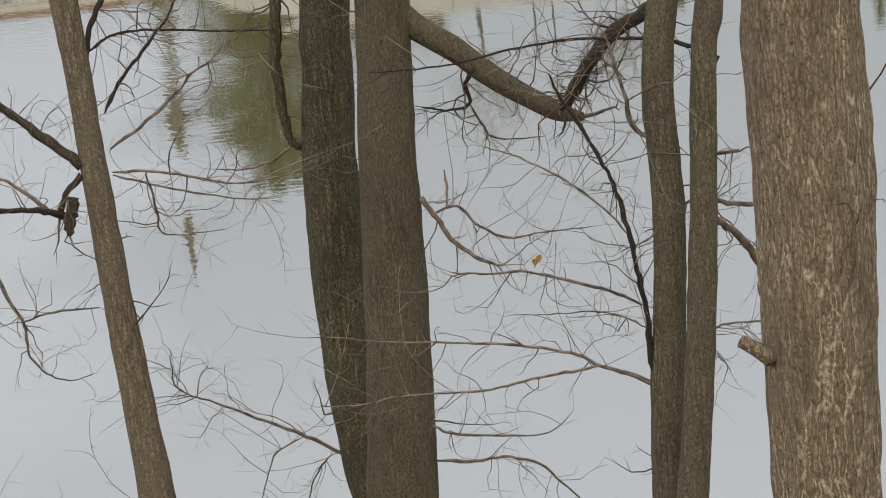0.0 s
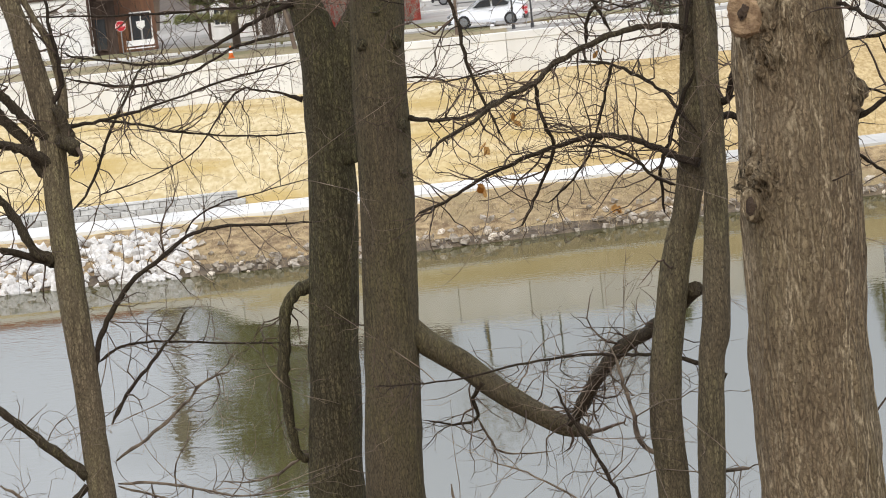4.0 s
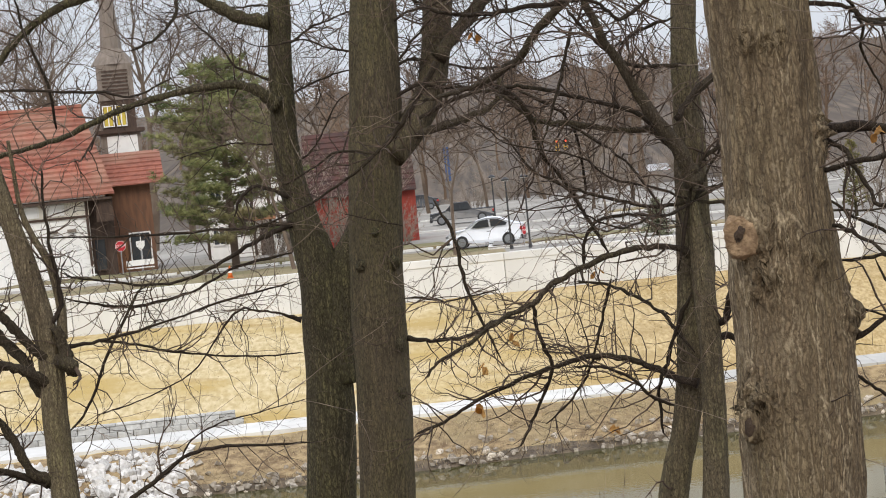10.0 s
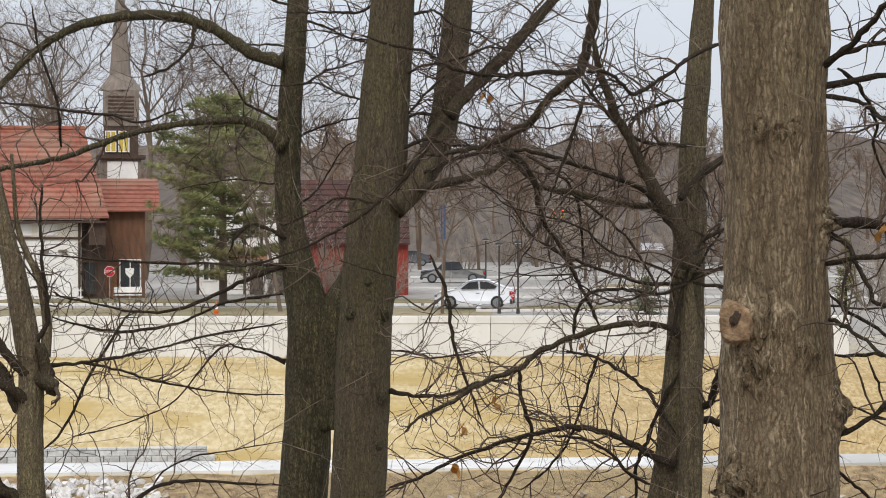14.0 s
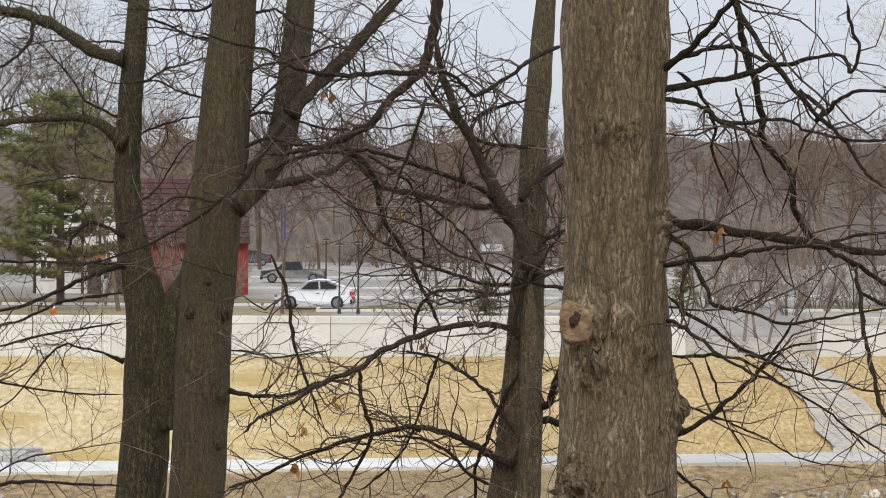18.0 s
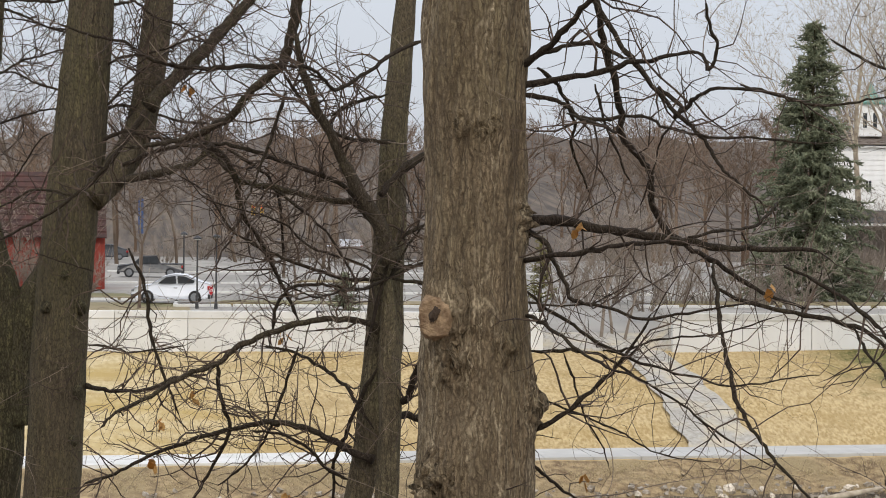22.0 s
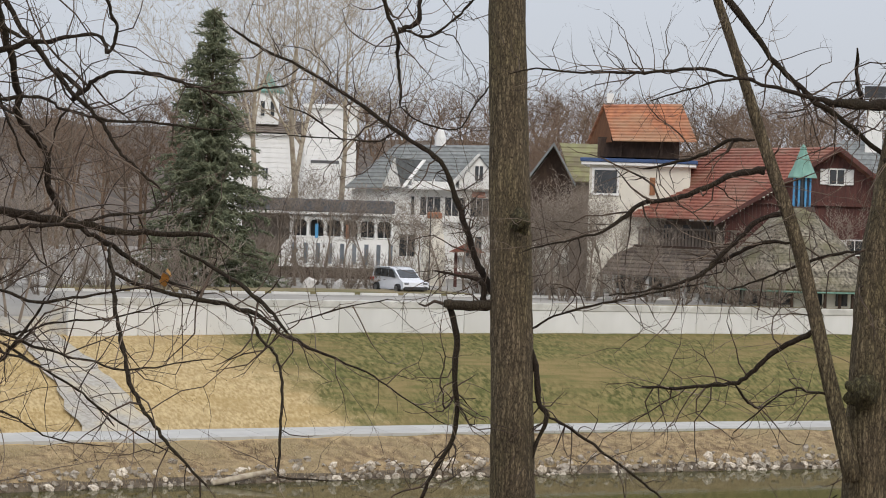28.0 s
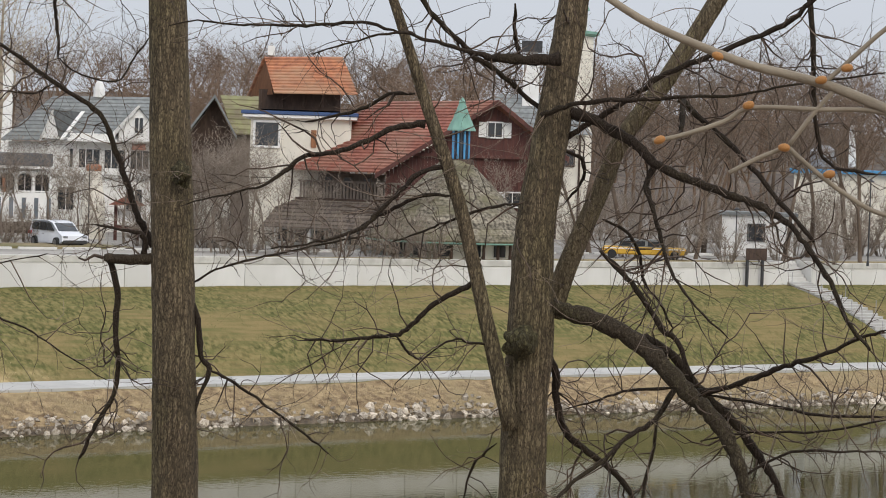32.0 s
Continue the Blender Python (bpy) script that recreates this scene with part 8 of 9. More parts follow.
car("white coupe-styled suv parked beside the flood wall", site(0.86, 135.5, STREET) @ pose(-0.15, 0, 0, 0, 0, -4) @ Matrix.Diagonal((1, 1, 1.08, 1)), SUV, SUV_GLASS, 4.72, 1.9, (0.95, 3.75), 0.37, CARWHITE, (((1.22, 1.10), (1.9, 1.50)),))
car("white minivan parked behind the flood wall", site(21.85, 151, STREET - 0.02) @ pose(0, 0, 0, 0, 0, 118), VAN, VAN_GLASS, 4.82, 1.95, (0.95, 3.95), 0.34, CARWHITE, (((0.98, 1.08), (1.70, 1.58)), ((4.54, 1.64), (4.76, 1.26))))
car("dark pickup truck in the car park", site(0.25, 186, STREET + 0.02), PICKUP, PICKUP_GLASS, 5.4, 1.95, (0.95, 4.3), 0.40, CARDARK, (((1.36, 1.16), (1.85, 1.66)),))
for az, dist, turn, paint in ((5.1, 285, 20, CARWHITE), (3.6, 300, 70, CARDARK), (7.2, 310, 30, CARWHITE), (-0.9, 240, 5, CARDARK), (25.0, 205, 20, CARDARK)):
    car("far parked car in the street", site(az, dist, float(np.interp(dist, [200, 300, 400], [7.85, 8.1, 9])), turn), VAN if paint is CARWHITE else SUV, [], 4.75, 1.9, (0.95, 3.85), 0.35, paint)


kerb = tagged(new("kerb"), "pale concrete kerbs edging the street and car park", "kerb", kind="structure")
for x0, y0, x1, y1 in ((-30, 139.5, 2, 139.0), (2, 131.0, 22, 131.5), (4, 152, 40, 153.5), (-12, 170, 24, 172), (30, 134, 110, 138), (30, 158, 60, 156), (-6, 200, 40, 203), (2, 131, 2.6, 152)):
    n = max(1, int(math.hypot(x1 - x0, y1 - y0) / 3))
    for i in range(n):
        a, b = i / n, (i + 1) / n - 0.006
        p, q = Vector((x0 + (x1 - x0) * a, y0 + (y1 - y0) * a, STREET - 0.03)), Vector((x0 + (x1 - x0) * b, y0 + (y1 - y0) * b, STREET - 0.03))
        ob = part("kerb_stone", box(bmesh.new(), 0, -0.12, 0, (q - p).length, 0.12, 0.19, 0.015), CONCRETE, kerb)
        ob.matrix_basis = pose(*p, 0, 0, math.degrees(math.atan2(q.y - p.y, q.x - p.x)))

islands = tagged(new("pavement_island"), "tan winter grass islands between the drives", "grass island", kind="structure")
for x0, y0, x1, y1, d in ((4, 132.5, 21, 133, 3.0), (12, 174, 22, 175, 3.0), (31, 135, 60, 136.5, 4.0), (-29, 140.6, 0, 140.2, 5.0)):
    bm = bmesh.new()
    slab(bm, (x0, y0, STREET + 0.17), (x1, y1, STREET + 0.17), (x1 - 1, y1 + d, STREET + 0.21), (x0 + 1, y0 + d, STREET + 0.21), 0.3)
    part("turf", bm, VERGE, islands)

# ---- street furniture ----
def lamp_post(az, dist, h, label="black street lamp post with a lantern head"):
    t = thing("street_lamp", label, "lamp post", site(az, dist), "street lamps")
    part("pole", lathe(bmesh.new(), [(0.11, 0), (0.09, 0.35), (0.055, 0.4), (0.045, h)], 0, 0, 10), METAL, t)
    part("head", lathe(bmesh.new(), [(0.06, h), (0.24, h + 0.06), (0.24, h + 0.12), (0.05, h + 0.26)], 0, 0, 10), METAL, t)
    part("lens", lathe(bmesh.new(), [(0.16, h + 0.012), (0.2, h + 0.055)], 0, 0, 10), WHITE, t)
for az, dist, h in ((1.42, 128.5, 3.9), (1.9, 128.2, 4.0), (1.08, 150, 3.9), (39.0, 170, 3.6), (42.3, 165, 6.0), (22.6, 158, 5.6), (6.1, 160, 4.5)):
    lamp_post(az, dist, h)
banner = thing("banner_pole", "slim pole carrying a blue banner", "banner", site(-0.02, 150))
part("pole", lathe(bmesh.new(), [(0.07, 0), (0.05, 6.4)], 0, 0, 8), GREYWOOD, banner)
part("banner", box(bmesh.new(), -0.14, -0.02, 4.0, 0.2, 0.02, 6.3), BLUE, banner)
stop = thing("stop_sign", "red octagonal stop sign on a steel post", "road sign", site(-8.45, 146))
part("post", lathe(bmesh.new(), [(0.035, 0), (0.035, 2.35)], 0, 0, 8), STEEL, stop)
oct_ = [(0.36 * math.cos(radians(22.5 + 45 * i)), 2.0 + 0.36 * math.sin(radians(22.5 + 45 * i))) for i in range(8)]
part("border", prism(bmesh.new(), oct_, -0.055, -0.045), WHITE, stop)
plate = part("plate", prism(bmesh.new(), [(u * 0.93, 2.0 + (z - 2.0) * 0.93) for u, z in oct_], -0.066, -0.056), SIGNRED, stop)
lettering("STOP", 0.26, WHITE, plate, pose(0, -0.07, 2.0, 90, 0, 0))
small_sign = copy_thing(stop, site(1.76, 129.5, STREET - 0.52) @ pose(0, 0, 0, 0, 0, 55) @ Matrix.Diagonal((0.6, 0.6, 0.75, 1)))
tagged(small_sign, "small red sign seen edgeways beside the parked suv", "road sign")
cone = thing("traffic_cone", "orange traffic cone standing on the street edge", "traffic cone", site(-5.78, 128.2))
part("base", box(bmesh.new(), -0.2, -0.2, 0.0, 0.2, 0.2, 0.05, 0.01), CONE, cone)
part("body", lathe(bmesh.new(), [(0.15, 0.05), (0.11, 0.28), (0.09, 0.42), (0.03, 0.72)], 0, 0, 14), CONE, cone, smooth=True)
part("band", lathe(bmesh.new(), [(0.117, 0.30), (0.100, 0.42)], 0, 0, 14), WHITE, cone)
signal = thing("traffic_light", "yellow traffic signal showing red, hung from a span wire", "traffic light", site(3.0, 240, 12.6))
part("wire", lathe(bmesh.new(), [(0.02, -22), (0.02, 22)], 0, 0, 6), METAL, signal).matrix_basis = pose(0, 0, 1.6, 0, 90, 0)
red_glow = mat("signal_red", (0.8, 0.05, 0.02), (0.7, 0.04, 0.02), 9, 0.4, 0.0)
red_glow.node_tree.nodes["Principled BSDF"].inputs["Emission Color"].default_value = (1, 0.08, 0.03, 1)
red_glow.node_tree.nodes["Principled BSDF"].inputs["Emission Strength"].default_value = 1.5
for u in (-0.75, 0.15):
    hsg = part("housing", box(bmesh.new(), u - 0.2, -0.15, 0.2, u + 0.2, 0.15, 1.35, 0.04), YELLOW, signal)
    for k, mm in ((1.15, red_glow), (0.78, METAL), (0.41, METAL)):
        part("lens", lathe(bmesh.new(), [(0.14, 0.0), (0.1, 0.05)], 0, 0, 12), mm, hsg).matrix_basis = pose(u, -0.155, k, 90, 0, 0)
    part("hanger", lathe(bmesh.new(), [(0.03, 1.35), (0.03, 1.6)], u, 0, 6), METAL, signal)
for i, (az, s) in enumerate(((18.15, 0.55), (18.85, 0.5), (19.55, 0.6), (20.35, 0.55), (18.5, 0.42))):
    b = tagged(part("boulder", TANROCKS[i % 7].copy(), None), "pale rounded boulder along the street edge", "boulder", "street boulders")
    b.data.materials.clear()
    b.data.materials.append(ROCK)
    b.matrix_basis = site(az, 153, STREET + s * 0.55) @ Matrix.Diagonal((s, s, s * 1.35, 1))
board = thing("notice_board", "dark brown notice board on two posts before the wall", "sign", pose(103.5, 125.55, 6.15, 0, 0, 2))
for u in (-0.72, 0.72):
    part("post", box(bmesh.new(), u - 0.09, -0.09, -0.3, u + 0.09, 0.09, 2.55, 0.01), METAL, board)
part("panel", box(bmesh.new(), -1.0, -0.14, 1.8, 1.0, -0.095, 2.65, 0.015), TIMBER, board)


# ---- chalet beside the pine ----
chalet = thing("chalet", "white-walled chalet with dark timbers and a steep red tiled roof", "house", site(-9.5, 150))
part("wall", hbox(-9, 0, 7.7, 0.9, 8, 13.0), WHITE, chalet)
part("frieze", hbox(-9, -0.06, 11.9, 0.92, -0.003, 13.0), STUCCO, chalet)
for u in (-6.5, 0.78):
    part("timber", hbox(u - 0.09, -0.12, 7.75, u + 0.09, -0.063, 13.0), TIMBER, chalet)
for z in (11.85, 12.98):
    part("timber", hbox(-9, -0.13, z - 0.08, 0.95, -0.065, z + 0.08), TIMBER, chalet)
courses(chalet, (-10, -1.0, 13.1), (2.7, -1.0, 13.15), (1.1, 4.2, 19.2), (-10, 4.2, 19.2), 18, REDROOF, th=0.15)
courses(chalet, (2.7, 9.4, 13.1), (-10, 9.4, 13.1), (-10, 4.2, 19.2), (1.1, 4.2, 19.2), 6, REDROOF)
courses(chalet, (2.7, -1.0, 13.1), (2.7, 9.4, 13.1), (1.1, 4.3, 19.2), (1.1, 4.1, 19.2), 8, REDROOF)
part("ridge", hbox(-10, 4.0, 19.15, 1.2, 4.4, 19.4, 0.05), REDROOF, chalet)
part("soffit", hbox(-9.9, -0.95, 12.85, 2.5, 9.2, 13.0), TIMBER, chalet)
part("porch_wall", hbox(0.9, 1.2, 7.7, 2.5, 7, 13.0), TIMBER, chalet)
part("bracket", hbox(1.4, -0.6, 11.4, 2.5, 0.4, 12.9), TIMBER, chalet)
window(chalet, 1.45, 9.2, 0.7, 2.0, 1.1, TIMBER, 1)
for u in (-2.95, -1.3):
    window(chalet, u, 12.4, 1.1, 0.55, -0.12, WHITE, 3, pane_mat=WHITE)
for u in (-1.5, -0.3):
    part("flower_box", hbox(u - 0.3, -0.22, 10.9, u + 0.3, -0.01, 11.1), GREYWOOD, chalet)
wing = thing("chalet_wing", "lower wing with brown boards and a red tiled roof", "house", site(-9.5, 150))
part("wall", hbox(2.2, 4.0, 7.7, 5.2, 10, 13.7), WINGWALL, wing)
courses(wing, (1.6, 3.2, 13.6), (6.2, 3.2, 13.6), (6.2, 7, 15.9), (1.6, 7, 15.9), 8, REDROOF)
window(wing, 4.2, 9.4, 1.3, 1.8, 3.95, WHITE, 2)
part("door", hbox(2.5, 3.88, 7.75, 3.3, 3.98, 9.9), BROWNWALL, wing)
steeple = thing("steeple", "grey wooden bell tower with a tall tapering spire", "tower", site(-9.5, 156))
part("base", hbox(2.3, 2, 7.7, 5.1, 5, 17.3), GREYWOOD, steeple)
part("panel", hbox(2.75, 1.93, 15.7, 4.85, 1.997, 17.1), WHITE, steeple)
part("eave", hbox(2.0, 1.6, 17.3, 5.4, 5.4, 17.55), TIMBER, steeple)
part("belfry", hbox(2.55, 2.3, 17.55, 4.9, 4.7, 19.6), TIMBER, steeple)
for u in (3.0, 3.9):
    window(steeple, u, 18.5, 0.62, 1.35, 2.25, WHITE, 2, 0.07, YELLOWGLASS)
part("belfry", hbox(2.5, 2.2, 19.6, 4.95, 4.8, 22.1), GREYWOOD, steeple)
for i in range(7):
    part("louvre", hbox(2.8, 2.13, 20.0 + i * 0.26, 4.6, 2.197, 20.12 + i * 0.26), TIMBER, steeple)
part("spire", lathe(bmesh.new(), [(1.55, 22.1 - STREET), (0.75, 23.2 - STREET), (0.5, 26.5 - STREET), (0.05, 31.5 - STREET)], 3.7, 3.5, 8), GREYWOOD, steeple)
fence = thing("picket_fence", "white picket fence before the chalet", "fence", site(-9.5, 148))
for i in range(16):
    u = -1.9 + i * 0.18
    part("picket", prism(bmesh.new(), [(u, 0.02), (u + 0.09, 0.02), (u + 0.09, 0.85), (u + 0.045, 0.95), (u, 0.85)], -0.02, 0.02), WHITE, fence)
for z in (0.25, 0.7):
    part("rail", box(bmesh.new(), -1.95, 0.021, z, 1.0, 0.06, z + 0.08), WHITE, fence)
bench = thing("garden_bench", "pale wooden bench outside the chalet", "bench", site(-8.0, 147))
part("seat", box(bmesh.new(), -0.9, -0.25, 0.42, 0.9, 0.25, 0.48, 0.01), WHITE, bench)
part("backrest", box(bmesh.new(), -0.9, 0.2, 0.6, 0.9, 0.25, 0.95, 0.01), WHITE, bench)
for u in (-0.75, 0.75):
    part("leg", box(bmesh.new(), u - 0.05, -0.2, 0, u + 0.05, 0.24, 0.42), GREYWOOD, bench)
shop = thing("shop_sign", "white shield-shaped sign on a post", "sign", site(-7.95, 148.5))
part("post", lathe(bmesh.new(), [(0.04, 0), (0.04, 1.6)], 0, 0, 8), STEEL, shop)
part("panel", prism(bmesh.new(), [(-0.28, 2.15), (-0.27, 1.8), (0, 1.5), (0.27, 1.8), (0.28, 2.15)], -0.04, 0.0), WHITE, shop)

# ---- half-timbered shop behind the pine ----
tshop = thing("timbered_shop", "off-white half-timbered shop partly hidden behind the pine", "house", site(-5.2, 160))
part("wall", hbox(-3.0, 0, 7.7, 3.0, 7, 14.2), WHITE, tshop)
part("gable", prism(bmesh.new(), [(-3.0, 14.2 - STREET), (3.0, 14.2 - STREET), (0, 16.8 - STREET)], 0, 7), WHITE, tshop)
for a in (-3.5, 3.5):
    part("roof_slope", slab(bmesh.new(), (a, -0.5, 13.85 - STREET), (0, -0.5, 17.05 - STREET), (0, 7.4, 17.05 - STREET), (a, 7.4, 13.85 - STREET), 0.15), BARNROOF, tshop)
for u in (-2.9, -1.3, 0.4, 1.6, 2.9):
    part("timber", hbox(u - 0.1, -0.07, 7.75, u + 0.1, -0.003, 14.2), TIMBER, tshop)
for z in (10.9, 14.1):
    part("timber", hbox(-3.0, -0.09, z - 0.12, 3.0, -0.072, z + 0.12), TIMBER, tshop)
for u, z in ((-2.1, 12.5), (1.0, 12.5), (-2.1, 9.4), (2.3, 9.4)):
    window(tshop, u, z, 0.8, 1.2, -0.06, WHITE, 2)
part("door", hbox(0.75, -0.08, 7.75, 1.5, -0.01, 9.9), TIMBER, tshop)
part("awning", slab(bmesh.new(), (-0.9, -1.1, 10.3 - STREET), (2.0, -1.1, 10.3 - STREET), (2.0, -0.1, 10.75 - STREET), (-0.9, -0.1, 10.75 - STREET), 0.06), BROWNWALL, tshop)

# ---- red barn-like shop ----
barn = thing("barn", "red boarded shop with a dark red roof", "house", site(-2, 158))
for i in range(29):
    u = -4.2 + i * 0.25
    part("board", hbox(u + 0.006, 0.0 - 0.015 * (i % 2), 7.7, u + 0.246, 0.2, 11.6), BARNRED, barn)
part("wall", hbox(-4.1, 0.21, 7.7, 2.9, 7, 11.8), BARNRED, barn)
courses(barn, (-4.8, -0.6, 11.3), (3.15, -0.6, 11.3), (3.0, 3.5, 15.9), (-4.6, 3.5, 15.9), 12, BARNROOF)
part("door", hbox(-6.3, 0.4, 7.75, -5.0, 0.5, 10.0), TIMBER, barn)

# ---- white church-like hall, porch building and gabled house ----
hall = thing("white_hall", "large white clapboard hall with a square tower block and cupola", "house", site(19, 230))
part("wall", hbox(-6.6, 0, 7.6, 1.3, 10, 20.4), WHITE, hall)
part("cornice", hbox(-6.9, -0.4, 20.4, 1.3, 10, 20.62, 0.05), WHITE, hall)
courses(hall, (-7.1, -0.6, 20.7), (1.28, -0.6, 20.7), (1.28, 3.5, 22.1), (-5.0, 3.5, 22.1), 6, HALLROOF)
part("roof_core", hbox(-6.0, 0.6, 20.8, 1.28, 9.8, 21.0), HALLROOF, hall)
for z in np.arange(8.2, 20.2, 0.5):
    part("clapboard", slab(bmesh.new(), (-6.59, -0.035, z - STREET), (1.0, -0.035, z - STREET), (1.0, -0.004, z + 0.44 - STREET), (-6.59, -0.004, z + 0.44 - STREET), 0.02), WHITE, hall)
part("tower_block", hbox(1.3, -1.0, 7.6, 6.6, 7, 23.3), WHITE, hall)
part("cornice", hbox(1.1, -1.3, 23.3, 6.8, 7.2, 23.75, 0.05), WHITE, hall)
part("cupola", hbox(-3.7, 1.0, 21.6, -1.4, 3.3, 24.8), WHITE, hall)
part("cupola_roof", lathe(bmesh.new(), [(1.6, 24.8 - STREET), (1.7, 25.0 - STREET), (0.7, 25.8 - STREET), (0.08, 27.0 - STREET)], -2.55, 2.15, 8), COPPER, hall)
for u in (-3.05, -2.05):
    window(hall, u, 23.2, 0.45, 1.5, 0.95, WHITE, 1)
part("slot", hbox(2.0, -1.06, 17.75, 4.9, -1.003, 18.05), DARKROOF, hall)
for u in (-5.0, -2.6):
    window(hall, u, 16.6, 0.6, 1.0, -0.05, WHITE, 2)
for z in np.arange(8.2, 23.2, 0.45):
    part("clapboard", slab(bmesh.new(), (1.31, -1.035, z - STREET), (6.59, -1.035, z - STREET), (6.59, -1.004, z + 0.4 - STREET), (1.31, -1.004, z + 0.4 - STREET), 0.02), WHITE, hall)
porch = thing("porch_building", "low white dining hall with a dark flat roof and columns", "house", site(21, 177))
part("wall", hbox(-6.0, 1.8, 7.7, 2.0, 6, 12.9), WHITE, porch)
part("roof", hbox(-10.2, -0.5, 12.95, 2.1, 6.2, 13.95, 0.08), DARKROOF, porch)
part("fascia", hbox(-10.0, -0.4, 12.75, 2.0, -0.1, 12.95), WHITE, porch)
part("wall", hbox(-10.0, 2.4, 7.7, -6.05, 6, 12.9), GREYWOOD, porch)
for i in range(7):
    u = -6.0 + i * 1.33
    part("column", lathe(bmesh.new(), [(0.17, 0.0), (0.13, 0.35), (0.12, 12.35 - STREET), (0.18, 12.55 - STREET)], u, 0.1, 10), WHITE, porch)
    if i < 6:
        window(porch, u + 0.68, 11.55, 1.05, 1.5, 1.75, WHITE, 2, 0.06)
        window(porch, u + 0.68, 9.0, 1.0, 1.9, 1.75, WHITE, 2, 0.06)
        part("arch", prism(bmesh.new(), [(u + 0.15, 12.55 - STREET), (u + 0.15, 12.1 - STREET), (u + 0.4, 12.4 - STREET), (u + 0.95, 12.4 - STREET), (u + 1.2, 12.1 - STREET), (u + 1.2, 12.55 - STREET)], 0.05, 0.15), WHITE, porch)
part("terrace_wall", prism(bmesh.new(), [(-6.9, 8.6 - STREET), (2.0, 8.6 - STREET), (2.0, 10.9 - STREET), (-5.6, 10.95 - STREET), (-6.3, 10.7 - STREET), (-6.75, 10.1 - STREET)], -0.45, -0.3), WHITE, porch)
part("coping", hbox(-5.8, -0.52, 10.93, 2.05, -0.22, 11.05, 0.02), WHITE, porch)
# dark strip added in place of an unresolved dark mass below the terrace wall
part("terrace_base", hbox(-6.9, -0.4, 7.7, 2.0, -0.2, 8.6), TIMBER, porch)
for i in range(9):
    u = -5.9 + i * 0.95
    part("panel", hbox(u, -0.47, 8.9, u + 0.32, -0.452, 10.5), SKY_TONED_GLASS, porch)
for u, mm in ((-4.1, SKYBLUE), (-1.7, ORANGEROOF)):
    part("flag", hbox(u, -0.6, 10.9, u + 0.25, -0.55, 12.0), mm, porch)
house = thing("gabled_house", "white clapboard house with a grey hip roof and gabled dormers", "house", site(22.3, 185))
part("wall", hbox(-2.5, 0, 7.7, 8.5, 9, 15.2), WHITE, house)
for z in np.arange(8.0, 15.0, 0.35):
    part("clapboard", slab(bmesh.new(), (-2.49, -0.045, z - STREET), (8.49, -0.045, z - STREET), (8.49, -0.006, z + 0.32 - STREET), (-2.49, -0.006, z + 0.32 - STREET), 0.015), WHITE, house)
part("eave", hbox(-3.0, -0.6, 15.1, 9.0, 9.6, 15.35), WHITE, house)
courses(house, (-6.2, -0.7, 14.95), (9.2, -0.7, 15.35), (6.6, 4.5, 19.0), (-2.1, 4.5, 18.8), 12, GREYROOF)
courses(house, (-6.2, 9.6, 14.95), (-6.2, -0.7, 14.95), (-2.1, 4.4, 18.8), (-2.1, 4.6, 18.8), 6, GREYROOF)
part("side_wall", hbox(-5.6, 0.3, 7.7, -2.55, 8.6, 14.9), WHITE, house)
part("dormer", prism(bmesh.new(), [(-2.95, 15.2 - STREET), (-1.55, 15.2 - STREET), (-2.1, 17.35 - STREET)], -0.75, 2.6), WHITE, house)
for q, th, mm in ((((-1.50, -0.85, 15.1), (-1.50, -0.85, 15.1), (0.25, 2.5, 17.45), (-2.1, -0.85, 17.45)), 0.09, GREYROOF), (((-3.1, -0.85, 15.1), (-2.1, -0.85, 17.5), (0.2, 2.5, 17.5), (-1.2, 2.5, 15.6)), 0.07, GREYROOF)):
    bm = bmesh.new()
    ring = [bm.verts.new((u, v, z - STREET)) for u, v, z in dict.fromkeys(q)]
    bm.faces.new(ring)
    bmesh.ops.solidify(bm, geom=bm.faces[:], thickness=th)
    part("dormer_roof", bm, mm, house)
part("valley_trim", slab(bmesh.new(), (-1.50, -0.95, 15.22 - STREET), (-1.22, -0.95, 15.22 - STREET), (0.42, 2.3, 17.55 - STREET), (0.14, 2.3, 17.55 - STREET), 0.1), WHITE, house)
part("verge_trim", slab(bmesh.new(), (-3.12, -0.9, 15.1 - STREET), (-2.98, -0.9, 15.1 - STREET), (-2.03, -0.9, 17.5 - STREET), (-2.17, -0.9, 17.5 - STREET), 0.1), WHITE, house)
part("verge_trim", slab(bmesh.new(), (2.6, -1.05, 15.75 - STREET), (2.95, -1.05, 15.75 - STREET), (4.85, -1.05, 18.1 - STREET), (4.65, -1.05, 18.1 - STREET), 0.12), WHITE, house)
part("gable", prism(bmesh.new(), [(3.2, 15.2 - STREET), (6.4, 15.2 - STREET), (6.4, 16.0 - STREET), (4.8, 17.85 - STREET), (3.2, 16.0 - STREET)], -0.8, 3.5), WHITE, house)
for a in (2.95, 6.65):
    part("dormer_roof", slab(bmesh.new(), (a, -1.0, 15.75 - STREET), (4.8, -1.0, 18.05 - STREET), (4.8, 3.5, 18.05 - STREET), (a, 3.5, 15.75 - STREET), 0.12), GREYROOF, house)
window(house, 4.8, 16.5, 0.7, 1.2, -0.85, WHITE, 2)
for u, w, n in ((-0.55, 0.3, 1), (0.9, 1.7, 3), (2.95, 1.7, 3), (4.95, 1.5, 3), (7.2, 1.2, 2)):
    window(house, u, 13.7, w, 1.5, -0.05, WHITE, n)
for u in (-0.9, 1.2, 4.6, 7.0):
    window(house, u, 10.4, 1.3, 1.8, -0.05, WHITE, 2)
